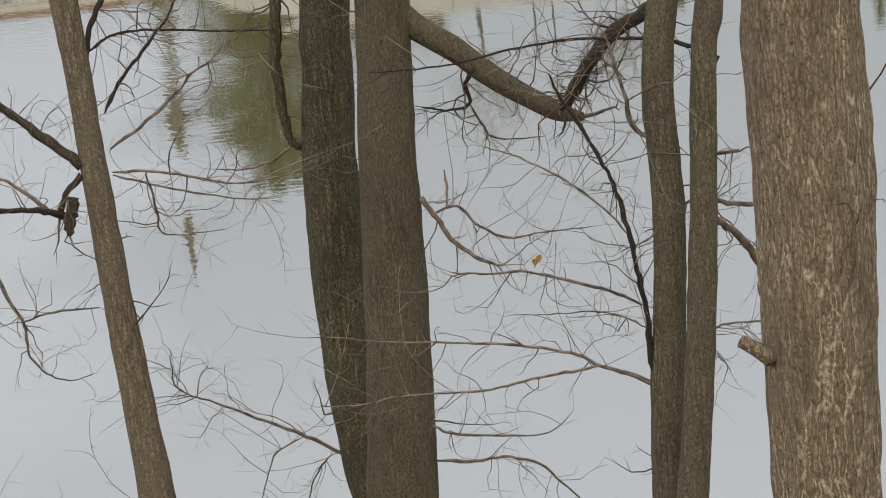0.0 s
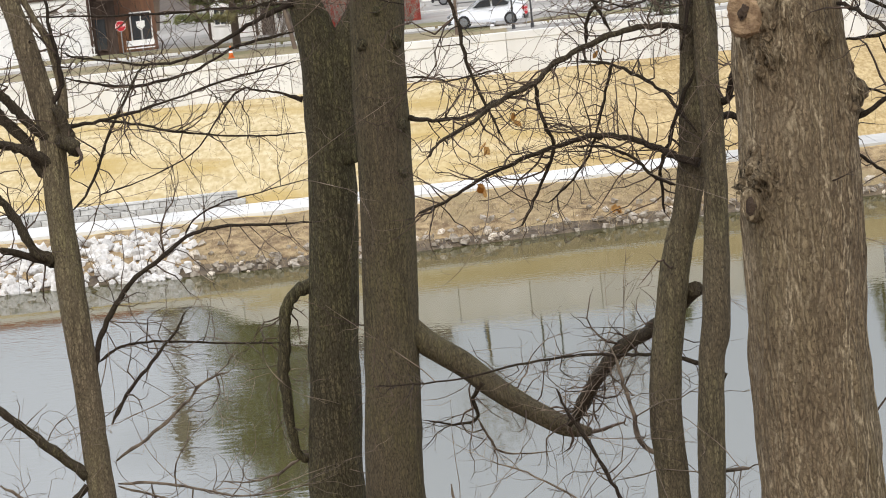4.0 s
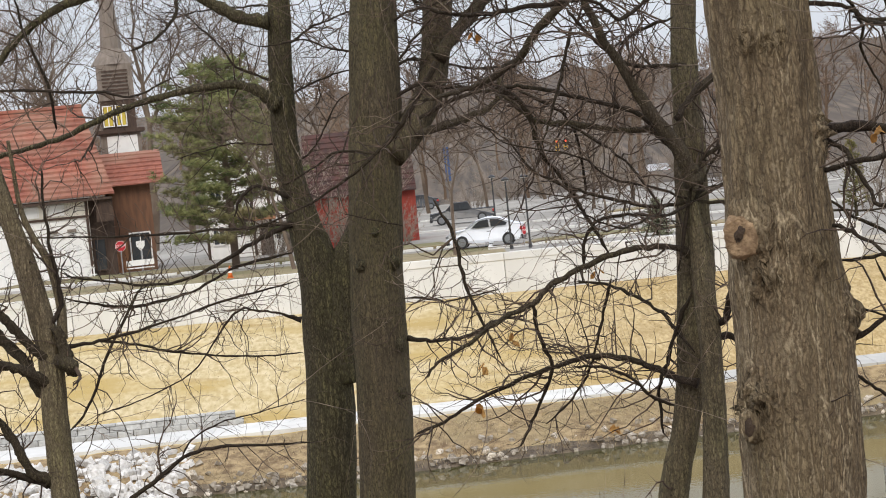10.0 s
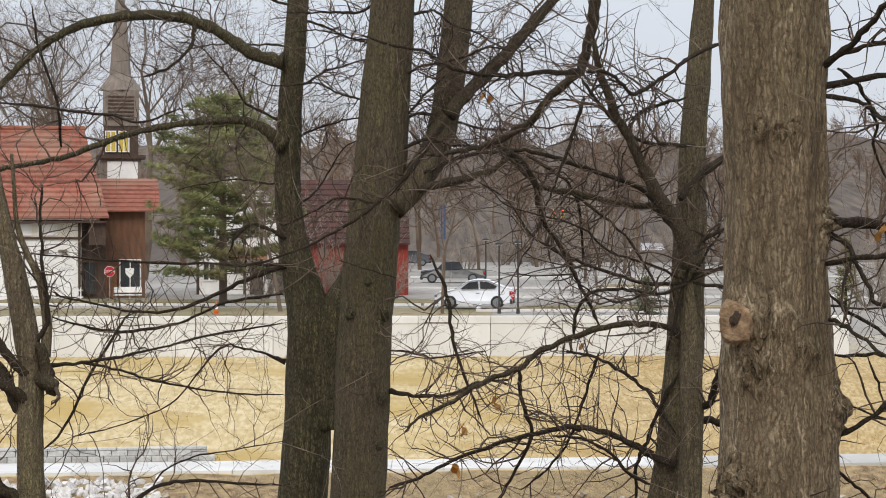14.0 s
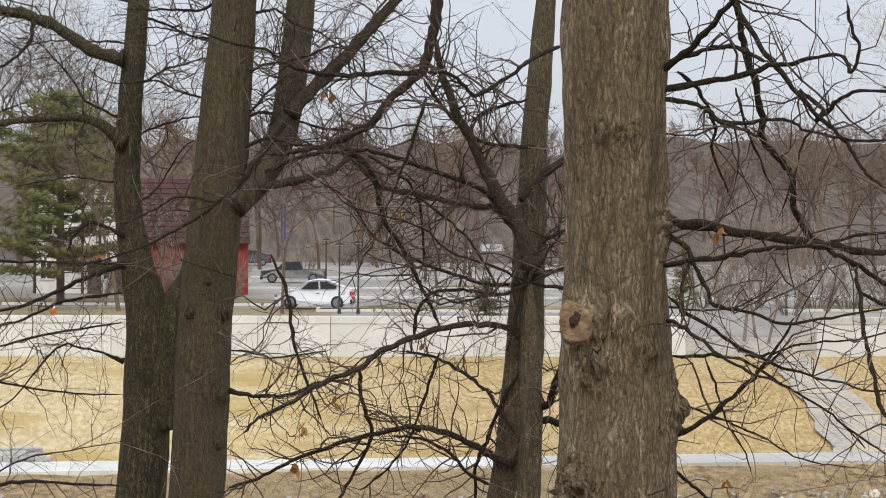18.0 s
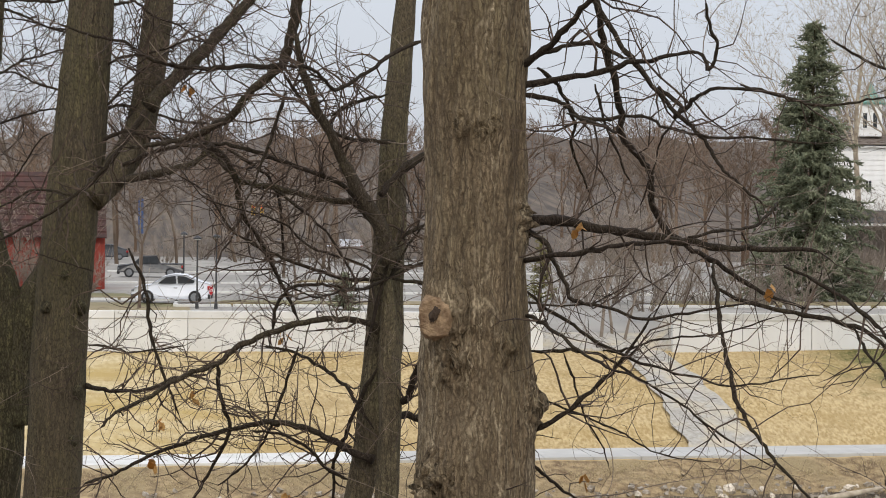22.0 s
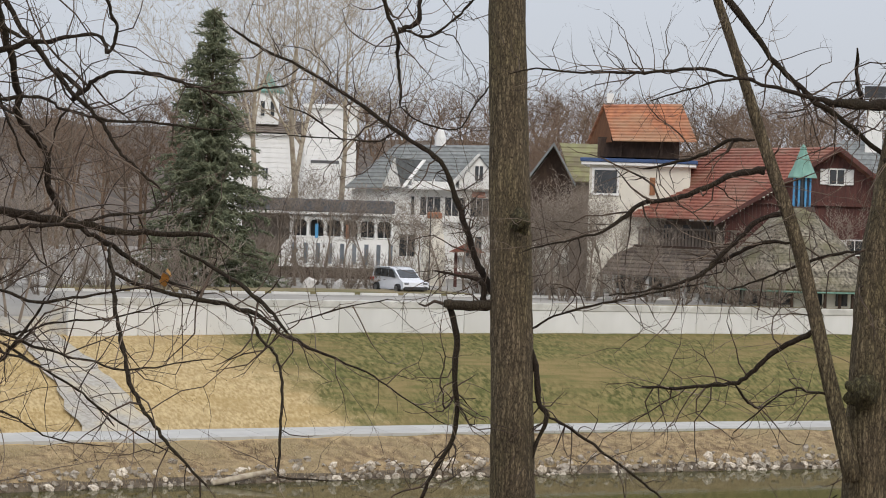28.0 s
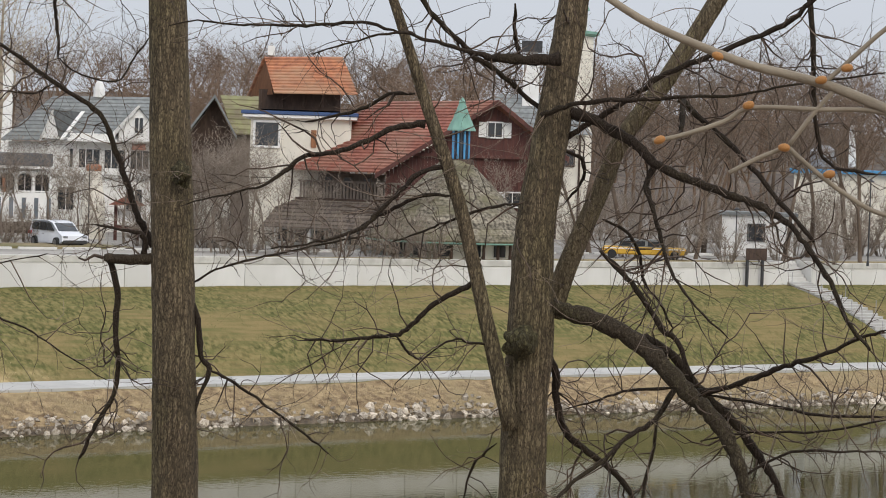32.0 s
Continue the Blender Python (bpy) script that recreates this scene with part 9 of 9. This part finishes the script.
part("bay", hbox(-0.25, -0.5, 12.4, 6.0, -0.05, 12.85, 0.03), WHITE, house)
part("ledge", hbox(-0.9, -1.3, 15.02, 3.1, -0.62, 15.28, 0.04), WHITE, house)
part("parapet", hbox(-0.6, -1.15, 15.28, 2.9, -1.0, 15.72, 0.03), WHITE, house)
for u in (-0.6, 1.1, 2.8):
    part("parapet_post", hbox(u - 0.1, -1.2, 15.28, u + 0.1, -0.95, 15.88, 0.02), WHITE, house)
for u in (4.3,):
    part("awning", slab(bmesh.new(), (u, -0.9, 14.55 - STREET), (u + 1.1, -0.9, 14.55 - STREET), (u + 1.1, -0.06, 15.0 - STREET), (u, -0.06, 15.0 - STREET), 0.05), REDROOF, house)
part("belt", hbox(-2.6, -0.35, 12.2, 8.6, -0.05, 12.6), WHITE, house)
part("cupola", lathe(bmesh.new(), [(0.5, 18.8 - STREET), (0.45, 19.5 - STREET), (0.3, 20.0 - STREET), (0.04, 20.5 - STREET)], 1.6, 4.5, 8), WHITE, house)
kiln = thing("stone_pillar", "pale tapering stone pillar with an orange clay cap", "pillar", site(22.7, 168))
part("shaft", lathe(bmesh.new(), [(1.0, 0), (0.9, 2.5), (0.58, 4.8), (0.55, 5.0)], 0, 0, 14), STUCCO, kiln)
part("cap", lathe(bmesh.new(), [(0.5, 5.0), (0.58, 5.1), (0.58, 5.4), (0.35, 5.5)], 0, 0, 14), ORANGEROOF, kiln)
kiosk = thing("red_kiosk", "small red-framed wooden stall", "stall", site(23.55, 166))
for u in (-0.8, 0.8):
    part("post", box(bmesh.new(), u - 0.12, -0.12, 0, u + 0.12, 0.12, 2.6), REDWOOD, kiosk)
part("counter", box(bmesh.new(), -0.9, -0.2, 0.8, 0.9, 0.2, 1.1), REDWOOD, kiosk)
part("board", box(bmesh.new(), -0.7, 0.2, 1.5, 0.7, 0.25, 2.3), WHITE, kiosk)
part("roof", prism(bmesh.new(), [(-1.3, 2.6), (1.3, 2.6), (0, 3.3)], -0.9, 0.9), REDROOF, kiosk)


# ---- large chalet with its tower, turret and round shake roof ----
tower = thing("chalet_tower", "white stucco tower with a blue cornice and an orange tiled roof", "tower", site(29.5, 166))
part("wall", hbox(-8.4, 0, 7.7, -1.0, 7, 17.1), STUCCO, tower)
part("cornice", hbox(-9.0, -0.5, 17.1, -0.6, 7.4, 17.35, 0.04), WHITE, tower)
part("cornice", hbox(-9.1, -0.6, 17.35, -0.5, 7.5, 17.62, 0.04), BLUE, tower)
part("loggia", hbox(-7.9, 0.6, 17.75, -1.9, 5, 19.2), TIMBER, tower)
for u in (-7.8, -6.2, -4.6, -3.2, -2.1):
    part("post", hbox(u - 0.09, 0.25, 17.75, u + 0.09, 0.45, 19.1), TIMBER, tower)
courses(tower, (-6.7, -1.2, 18.85), (-0.6, -0.6, 18.95), (-1.85, 2.6, 21.9), (-7.7, 2.6, 21.7), 12, ORANGEROOF)
courses(tower, (-1.8, 6, 18.9), (-9.0, 5.2, 18.8), (-7.7, 2.6, 21.7), (-1.85, 2.6, 21.9), 6, ORANGEROOF)
gb = bmesh.new()
gv = [gb.verts.new((p[0], p[1], p[2] - STREET)) for p in ((-6.8, -0.9, 18.8), (-7.55, 2.6, 21.5), (-8.8, 5.0, 18.75))]
gb.faces.new(gv)
bmesh.ops.solidify(gb, geom=gb.faces[:], thickness=0.12)
part("gable_panel", gb, BROWNWALL, tower)
window(tower, -7.2, 15.9, 1.7, 1.7, -0.05, WHITE, 1, 0.16)
part("hatch", hbox(-3.95, -0.08, 15.0, -3.55, -0.003, 16.3), BROWNWALL, tower)
part("flue", hbox(-7.4, 1.9, 21.8, -6.9, 2.4, 22.5), WHITE, tower)

lodge = thing("chalet_lodge", "large chalet with a long red tiled roof and dark red boards", "house", site(29.5, 162))
A, B_, C, D_ = (-8.6, 6.5, 13.35), (1.0, -2.2, 13.3), (9.4, -2.2, 18.75), (1.3, 9.5, 18.75)
courses(lodge, A, B_, C, D_, 24, REDROOF, th=0.10)
courses(lodge, (14.6, -2.2, 14.75), (8.0, 9.5, 14.75), D_, C, 8, REDROOF)
for i in range(50):
    u = 1.6 + i * 0.27
    top = min(18.6 - (9.4 - u) * 0.645, 18.6 - (u - 9.4) * 0.72) - 0.1
    if top > 8 and u < 13.0:
        part("board", hbox(u, -1.2 - 0.02 * (i % 2), 7.7, u + 0.26, -1.0, top), REDWOOD, lodge)
part("wall", hbox(3.0, -0.95, 7.7, 13.2, 6, 13.1), REDWOOD, lodge)
for a, b in (((0.8, 13.25), (9.4, 18.8)), ((14.6, 14.8), (9.4, 18.8))):
    part("barge_board", slab(bmesh.new(), (a[0], -2.3, a[1] - STREET), (a[0], -2.15, a[1] - STREET), (b[0], -2.15, b[1] - STREET), (b[0], -2.3, b[1] - STREET), 0.35), REDWOOD, lodge)
window(lodge, 9.3, 16.65, 1.0, 1.0, -1.27, WHITE, 2, 0.1, shutters=WHITE)
window(lodge, 10.7, 11.7, 1.1, 0.95, -1.27, WHITE, 2, 0.1, shutters=WHITE)
part("belt", hbox(2.9, -1.5, 14.6, 13.2, -1.23, 14.85), REDWOOD, lodge)
for i in range(34):
    k = i / 34
    u, v = -5.9 + 8.4 * k, 5.0 - 6.6 * k
    part("baluster", box(bmesh.new(), u, v - 0.06, 11.35 - STREET, u + 0.16, v + 0.02, 12.5 - STREET), GREYWOOD, lodge)
def along(z0, z1, off, th):
    bm = bmesh.new()
    slab(bm, (-6.2, 5.15 + off, z1 - STREET), (2.7, -1.85 + off, z1 - STREET), (2.7, -1.85 + off + th, z1 - STREET), (-6.2, 5.15 + off + th, z1 - STREET), z1 - z0)
    return bm
part("balcony_rail", along(12.5, 12.65, -0.05, 0.16), GREYWOOD, lodge)
part("balcony_floor", along(11.15, 11.35, -0.2, 1.2), TIMBER, lodge)
part("side_wall", along(7.7, 13.2, 1.1, 0.3), GREYWOOD, lodge)
for i in range(6):
    k = (i + 0.5) / 6
    part("side_window", box(bmesh.new(), -6.0 + 8.6 * k - 0.4, 6.1 - 6.9 * k - 0.05, 11.9 - STREET, -6.0 + 8.6 * k + 0.4, 6.1 - 6.9 * k + 0.3, 12.9 - STREET), GLASS, lodge)
courses(lodge, (-7.4, 2.0, 9.1), (2.2, -5.0, 9.2), (2.7, -1.9, 11.25), (-5.9, 5.0, 11.25), 8, THATCH)
part("ground_wall", along(7.7, 9.4, -1.6, 0.3), WHITE, lodge)
for i in range(7):
    k = (i + 0.5) / 7
    part("post", box(bmesh.new(), -7.0 + 9.0 * k - 0.1, 2.2 - 6.9 * k, 0, -7.0 + 9.0 * k + 0.1, 2.4 - 6.9 * k, 9.1 - STREET), TIMBER if i % 2 else WHITE, lodge)
    part("ground_window", box(bmesh.new(), -6.3 + 9.0 * k - 0.45, 3.4 - 7.05 * k - 0.1, 8.1 - STREET, -6.3 + 9.0 * k + 0.35, 3.4 - 7.05 * k + 0.2, 9.0 - STREET), GLASS, lodge)

pavilion = thing("round_pavilion", "round pavilion under a weathered shake roof with a green turret", "pavilion", site(29.5, 155))
cu, cv = 6.3, 0.0
for i in range(15):
    k0, k1 = i / 15, (i + 1.15) / 15
    r0, r1 = 6.1 - 5.1 * k0, 6.1 - 5.1 * k1
    z0, z1 = 8.95 + 5.35 * k0 ** 0.93, 8.95 + 5.35 * k1 ** 0.93
    part("shake_course", lathe(bmesh.new(), [(r0 - 0.05, z0 - 0.08 - STREET), (r0, z0 + 0.03 - STREET), (r1, z1 - STREET)], cu, cv, 26), SHAKE, pavilion)
part("eave", lathe(bmesh.new(), [(5.6, 8.72 - STREET), (6.05, 8.78 - STREET), (6.05, 8.86 - STREET)], cu, cv, 26), COPPER, pavilion)
part("wall", lathe(bmesh.new(), [(4.7, 0.0), (4.7, 8.8 - STREET)], cu, cv, 26), STUCCO, pavilion)
for i in range(14):
    a = radians(195 + i * 12)
    part("post", lathe(bmesh.new(), [(0.11, 0), (0.1, 8.8 - STREET)], cu + 5.3 * math.cos(a), cv + 5.3 * math.sin(a), 8), TIMBER, pavilion)
for a in (215, 240, 262, 285, 310):
    t_ = radians(a)
    part("opening", box(bmesh.new(), -0.5, -0.08, 0.15, 0.5, 0.0, 1.0), GLASS, pavilion).matrix_basis = pose(cu + 4.7 * math.cos(t_), cv + 4.7 * math.sin(t_), 0, 0, 0, a + 90)
part("turret_base", lathe(bmesh.new(), [(1.0, 14.1 - STREET), (0.85, 14.45 - STREET)], cu + 0.35, cv, 12), TIMBER, pavilion)
part("turret_core", lathe(bmesh.new(), [(0.42, 14.4 - STREET), (0.42, 16.5 - STREET)], cu + 0.35, cv, 12), GLASS, pavilion)
for i in range(8):
    a = radians(22.5 + 45 * i)
    part("turret_post", lathe(bmesh.new(), [(0.075, 14.4 - STREET), (0.075, 16.5 - STREET)], cu + 0.35 + 0.58 * math.cos(a), cv + 0.58 * math.sin(a), 8), SKYBLUE, pavilion)
part("turret_roof", lathe(bmesh.new(), [(1.0, 16.4 - STREET), (0.98, 16.5 - STREET), (0.64, 17.2 - STREET), (0.22, 18.3 - STREET), (0.26, 18.38 - STREET), (0.03, 18.7 - STREET)], cu + 0.35, cv, 8), COPPER, pavilion)

aframe = thing("a_frame", "dark timber gable with a mossy shake roof", "house", site(26, 178))
part("wall", prism(bmesh.new(), [(-2.8, -0.1), (0.5, -0.1), (0.5, 8.2), (-1.0, 10.9), (-2.8, 8.2)], 0.6, 6), TIMBER, aframe)
for a in ((-3.2, 15.9), (0.8, 15.8)):
    part("roof_slope", slab(bmesh.new(), (a[0], -0.8, a[1] - STREET), (-1.0, -0.8, 19.0 - STREET), (-1.0, 6, 19.0 - STREET), (a[0], 6, a[1] - STREET), 0.2), MOSSROOF, aframe)
    part("barge_board", slab(bmesh.new(), (a[0], -0.95, a[1] - STREET + 0.05), (-1.0, -0.95, 19.05 - STREET), (-1.0, -0.81, 19.05 - STREET), (a[0], -0.81, a[1] - STREET + 0.05), 0.3), GREYROOF, aframe)
part("ground_wall", hbox(-2.7, 0.3, 7.7, 0.45, 0.55, 11.2), STUCCO, aframe)
part("truss", prism(bmesh.new(), [(-2.7, 8.0), (0.4, 8.0), (0.4, 8.25), (-2.7, 8.25)], -0.5, -0.3), TIMBER, aframe)
courses(aframe, (0.5, 3, 16.0), (4.0, 3, 16.0), (3.4, 6, 19.2), (-0.6, 6, 19.2), 8, MOSSROOF)
part("rear_wall", hbox(0.55, 3.5, 7.7, 3.8, 8, 16.0), GREYWOOD, aframe)

# ---- roofs and sheds further right ----
inn = thing("timbered_inn", "half-timbered gable with a grey roof and tall white chimney", "house", site(34, 205))
part("wall", hbox(-6, 0, 7.7, 4, 8, 17.5), STUCCO, inn)
courses(inn, (-7, -0.8, 17.3), (4.6, -0.8, 17.3), (2.0, 4, 21.0), (-4.0, 4, 21.0), 8, GREYROOF)
part("chimney", hbox(-1.9, 2.5, 17, -0.4, 4, 24.2), WHITE, inn)
part("chimney_cap", hbox(-2.1, 2.3, 24.9, -0.2, 4.2, 25.9), METAL, inn)
part("chimney_neck", hbox(-1.7, 2.7, 24.2, -0.6, 3.8, 24.9), WHITE, inn)
for u in (-4.5, -2.5, 0.5, 2.5):
    window(inn, u, 15.2, 1.0, 1.4, -0.05, TIMBER, 2)
    part("timber", hbox(u + 0.9, -0.12, 7.8, u + 1.1, -0.003, 17.4), TIMBER, inn)
inn2 = thing("far_roof", "red tiled roof behind the lodge", "house", site(31.5, 215))
part("wall", hbox(-2, 0, 7.7, 9, 8, 17.5), STUCCO, inn2)
courses(inn2, (-2.5, -0.8, 17.4), (9.5, -0.8, 17.4), (7, 4, 20.6), (3.5, 4, 20.6), 8, ORANGEROOF)
spire_house = thing("white_turret", "slim white turret with a green cap beyond the lodge", "tower", site(34.85, 215))
part("shaft", lathe(bmesh.new(), [(1.7, 0), (1.6, 8.0), (1.45, 19.1)], 0, 0, 12), STUCCO, spire_house)
part("gallery", lathe(bmesh.new(), [(1.5, 19.1), (2.0, 19.3), (2.0, 19.55), (0.9, 19.7)], 0, 0, 12), COPPER, spire_house)
part("lantern", lathe(bmesh.new(), [(0.8, 19.7), (0.8, 21.6)], 0, 0, 10), STUCCO, spire_house)
part("cap", lathe(bmesh.new(), [(1.0, 21.6), (0.9, 21.9), (0.3, 22.6), (0.03, 23.4)], 0, 0, 10), COPPER, spire_house)
bus = thing("yellow_bus", "yellow minibus parked behind the flood wall", "bus", site(36.7, 163))
part("body", box(bmesh.new(), -3.0, -1.0, 0.30, 3.0, 1.0, 0.85, 0.10), YELLOW, bus)
part("cab", prism(bmesh.new(), [(-1.9, 0.85), (1.7, 0.85), (1.2, 1.38), (-1.5, 1.42)], -0.9, 0.9), GREYROOF, bus)
for u in (-1.35, -0.35, 0.65):
    part("side_window", box(bmesh.new(), u - 0.4, -0.93, 0.92, u + 0.4, -0.902, 1.28), GLASS, bus)
part("stripe", box(bmesh.new(), -2.9, -1.03, 0.7, 2.9, -1.002, 0.78), WHITE, bus)
for u in (-2.3, 2.2):
    for s in (-1, 1):
        part("wheel", lathe(bmesh.new(), [(0.32, -0.13), (0.32, 0.13)], 0, 0, 16), TYRE, bus).matrix_basis = pose(u, s * 0.9, 0.32, 90, 0, 0)
hut = thing("white_building", "small white building with a flat roof", "house", site(39.6, 178))
part("wall", hbox(-3.0, 0, 7.7, 2.6, 5, 10.9), WHITE, hut)
part("roof", hbox(-3.3, -0.3, 10.9, 2.9, 5.3, 11.2, 0.04), GREYROOF, hut)
window(hut, -0.3, 9.6, 1.2, 1.2, -0.05, METAL, 2)
arena = thing("blue_roofed_hall", "long low hall with a blue roof edge", "house", site(42, 250))
part("wall", hbox(-7, 0, 7.7, 16, 10, 14.8), STUCCO, arena)
part("fascia", hbox(-7.5, -0.6, 14.8, 16.5, 10.5, 15.3, 0.05), SKYBLUE, arena)
part("tank", lathe(bmesh.new(), [(1.6, 15.6 - STREET), (1.6, 17.3 - STREET), (0.5, 18.0 - STREET)], -4.0, 4, 14), STEEL, arena)
part("pylon", hbox(-1.2, 1, 15.6, -0.4, 2, 20.2), WHITE, arena)
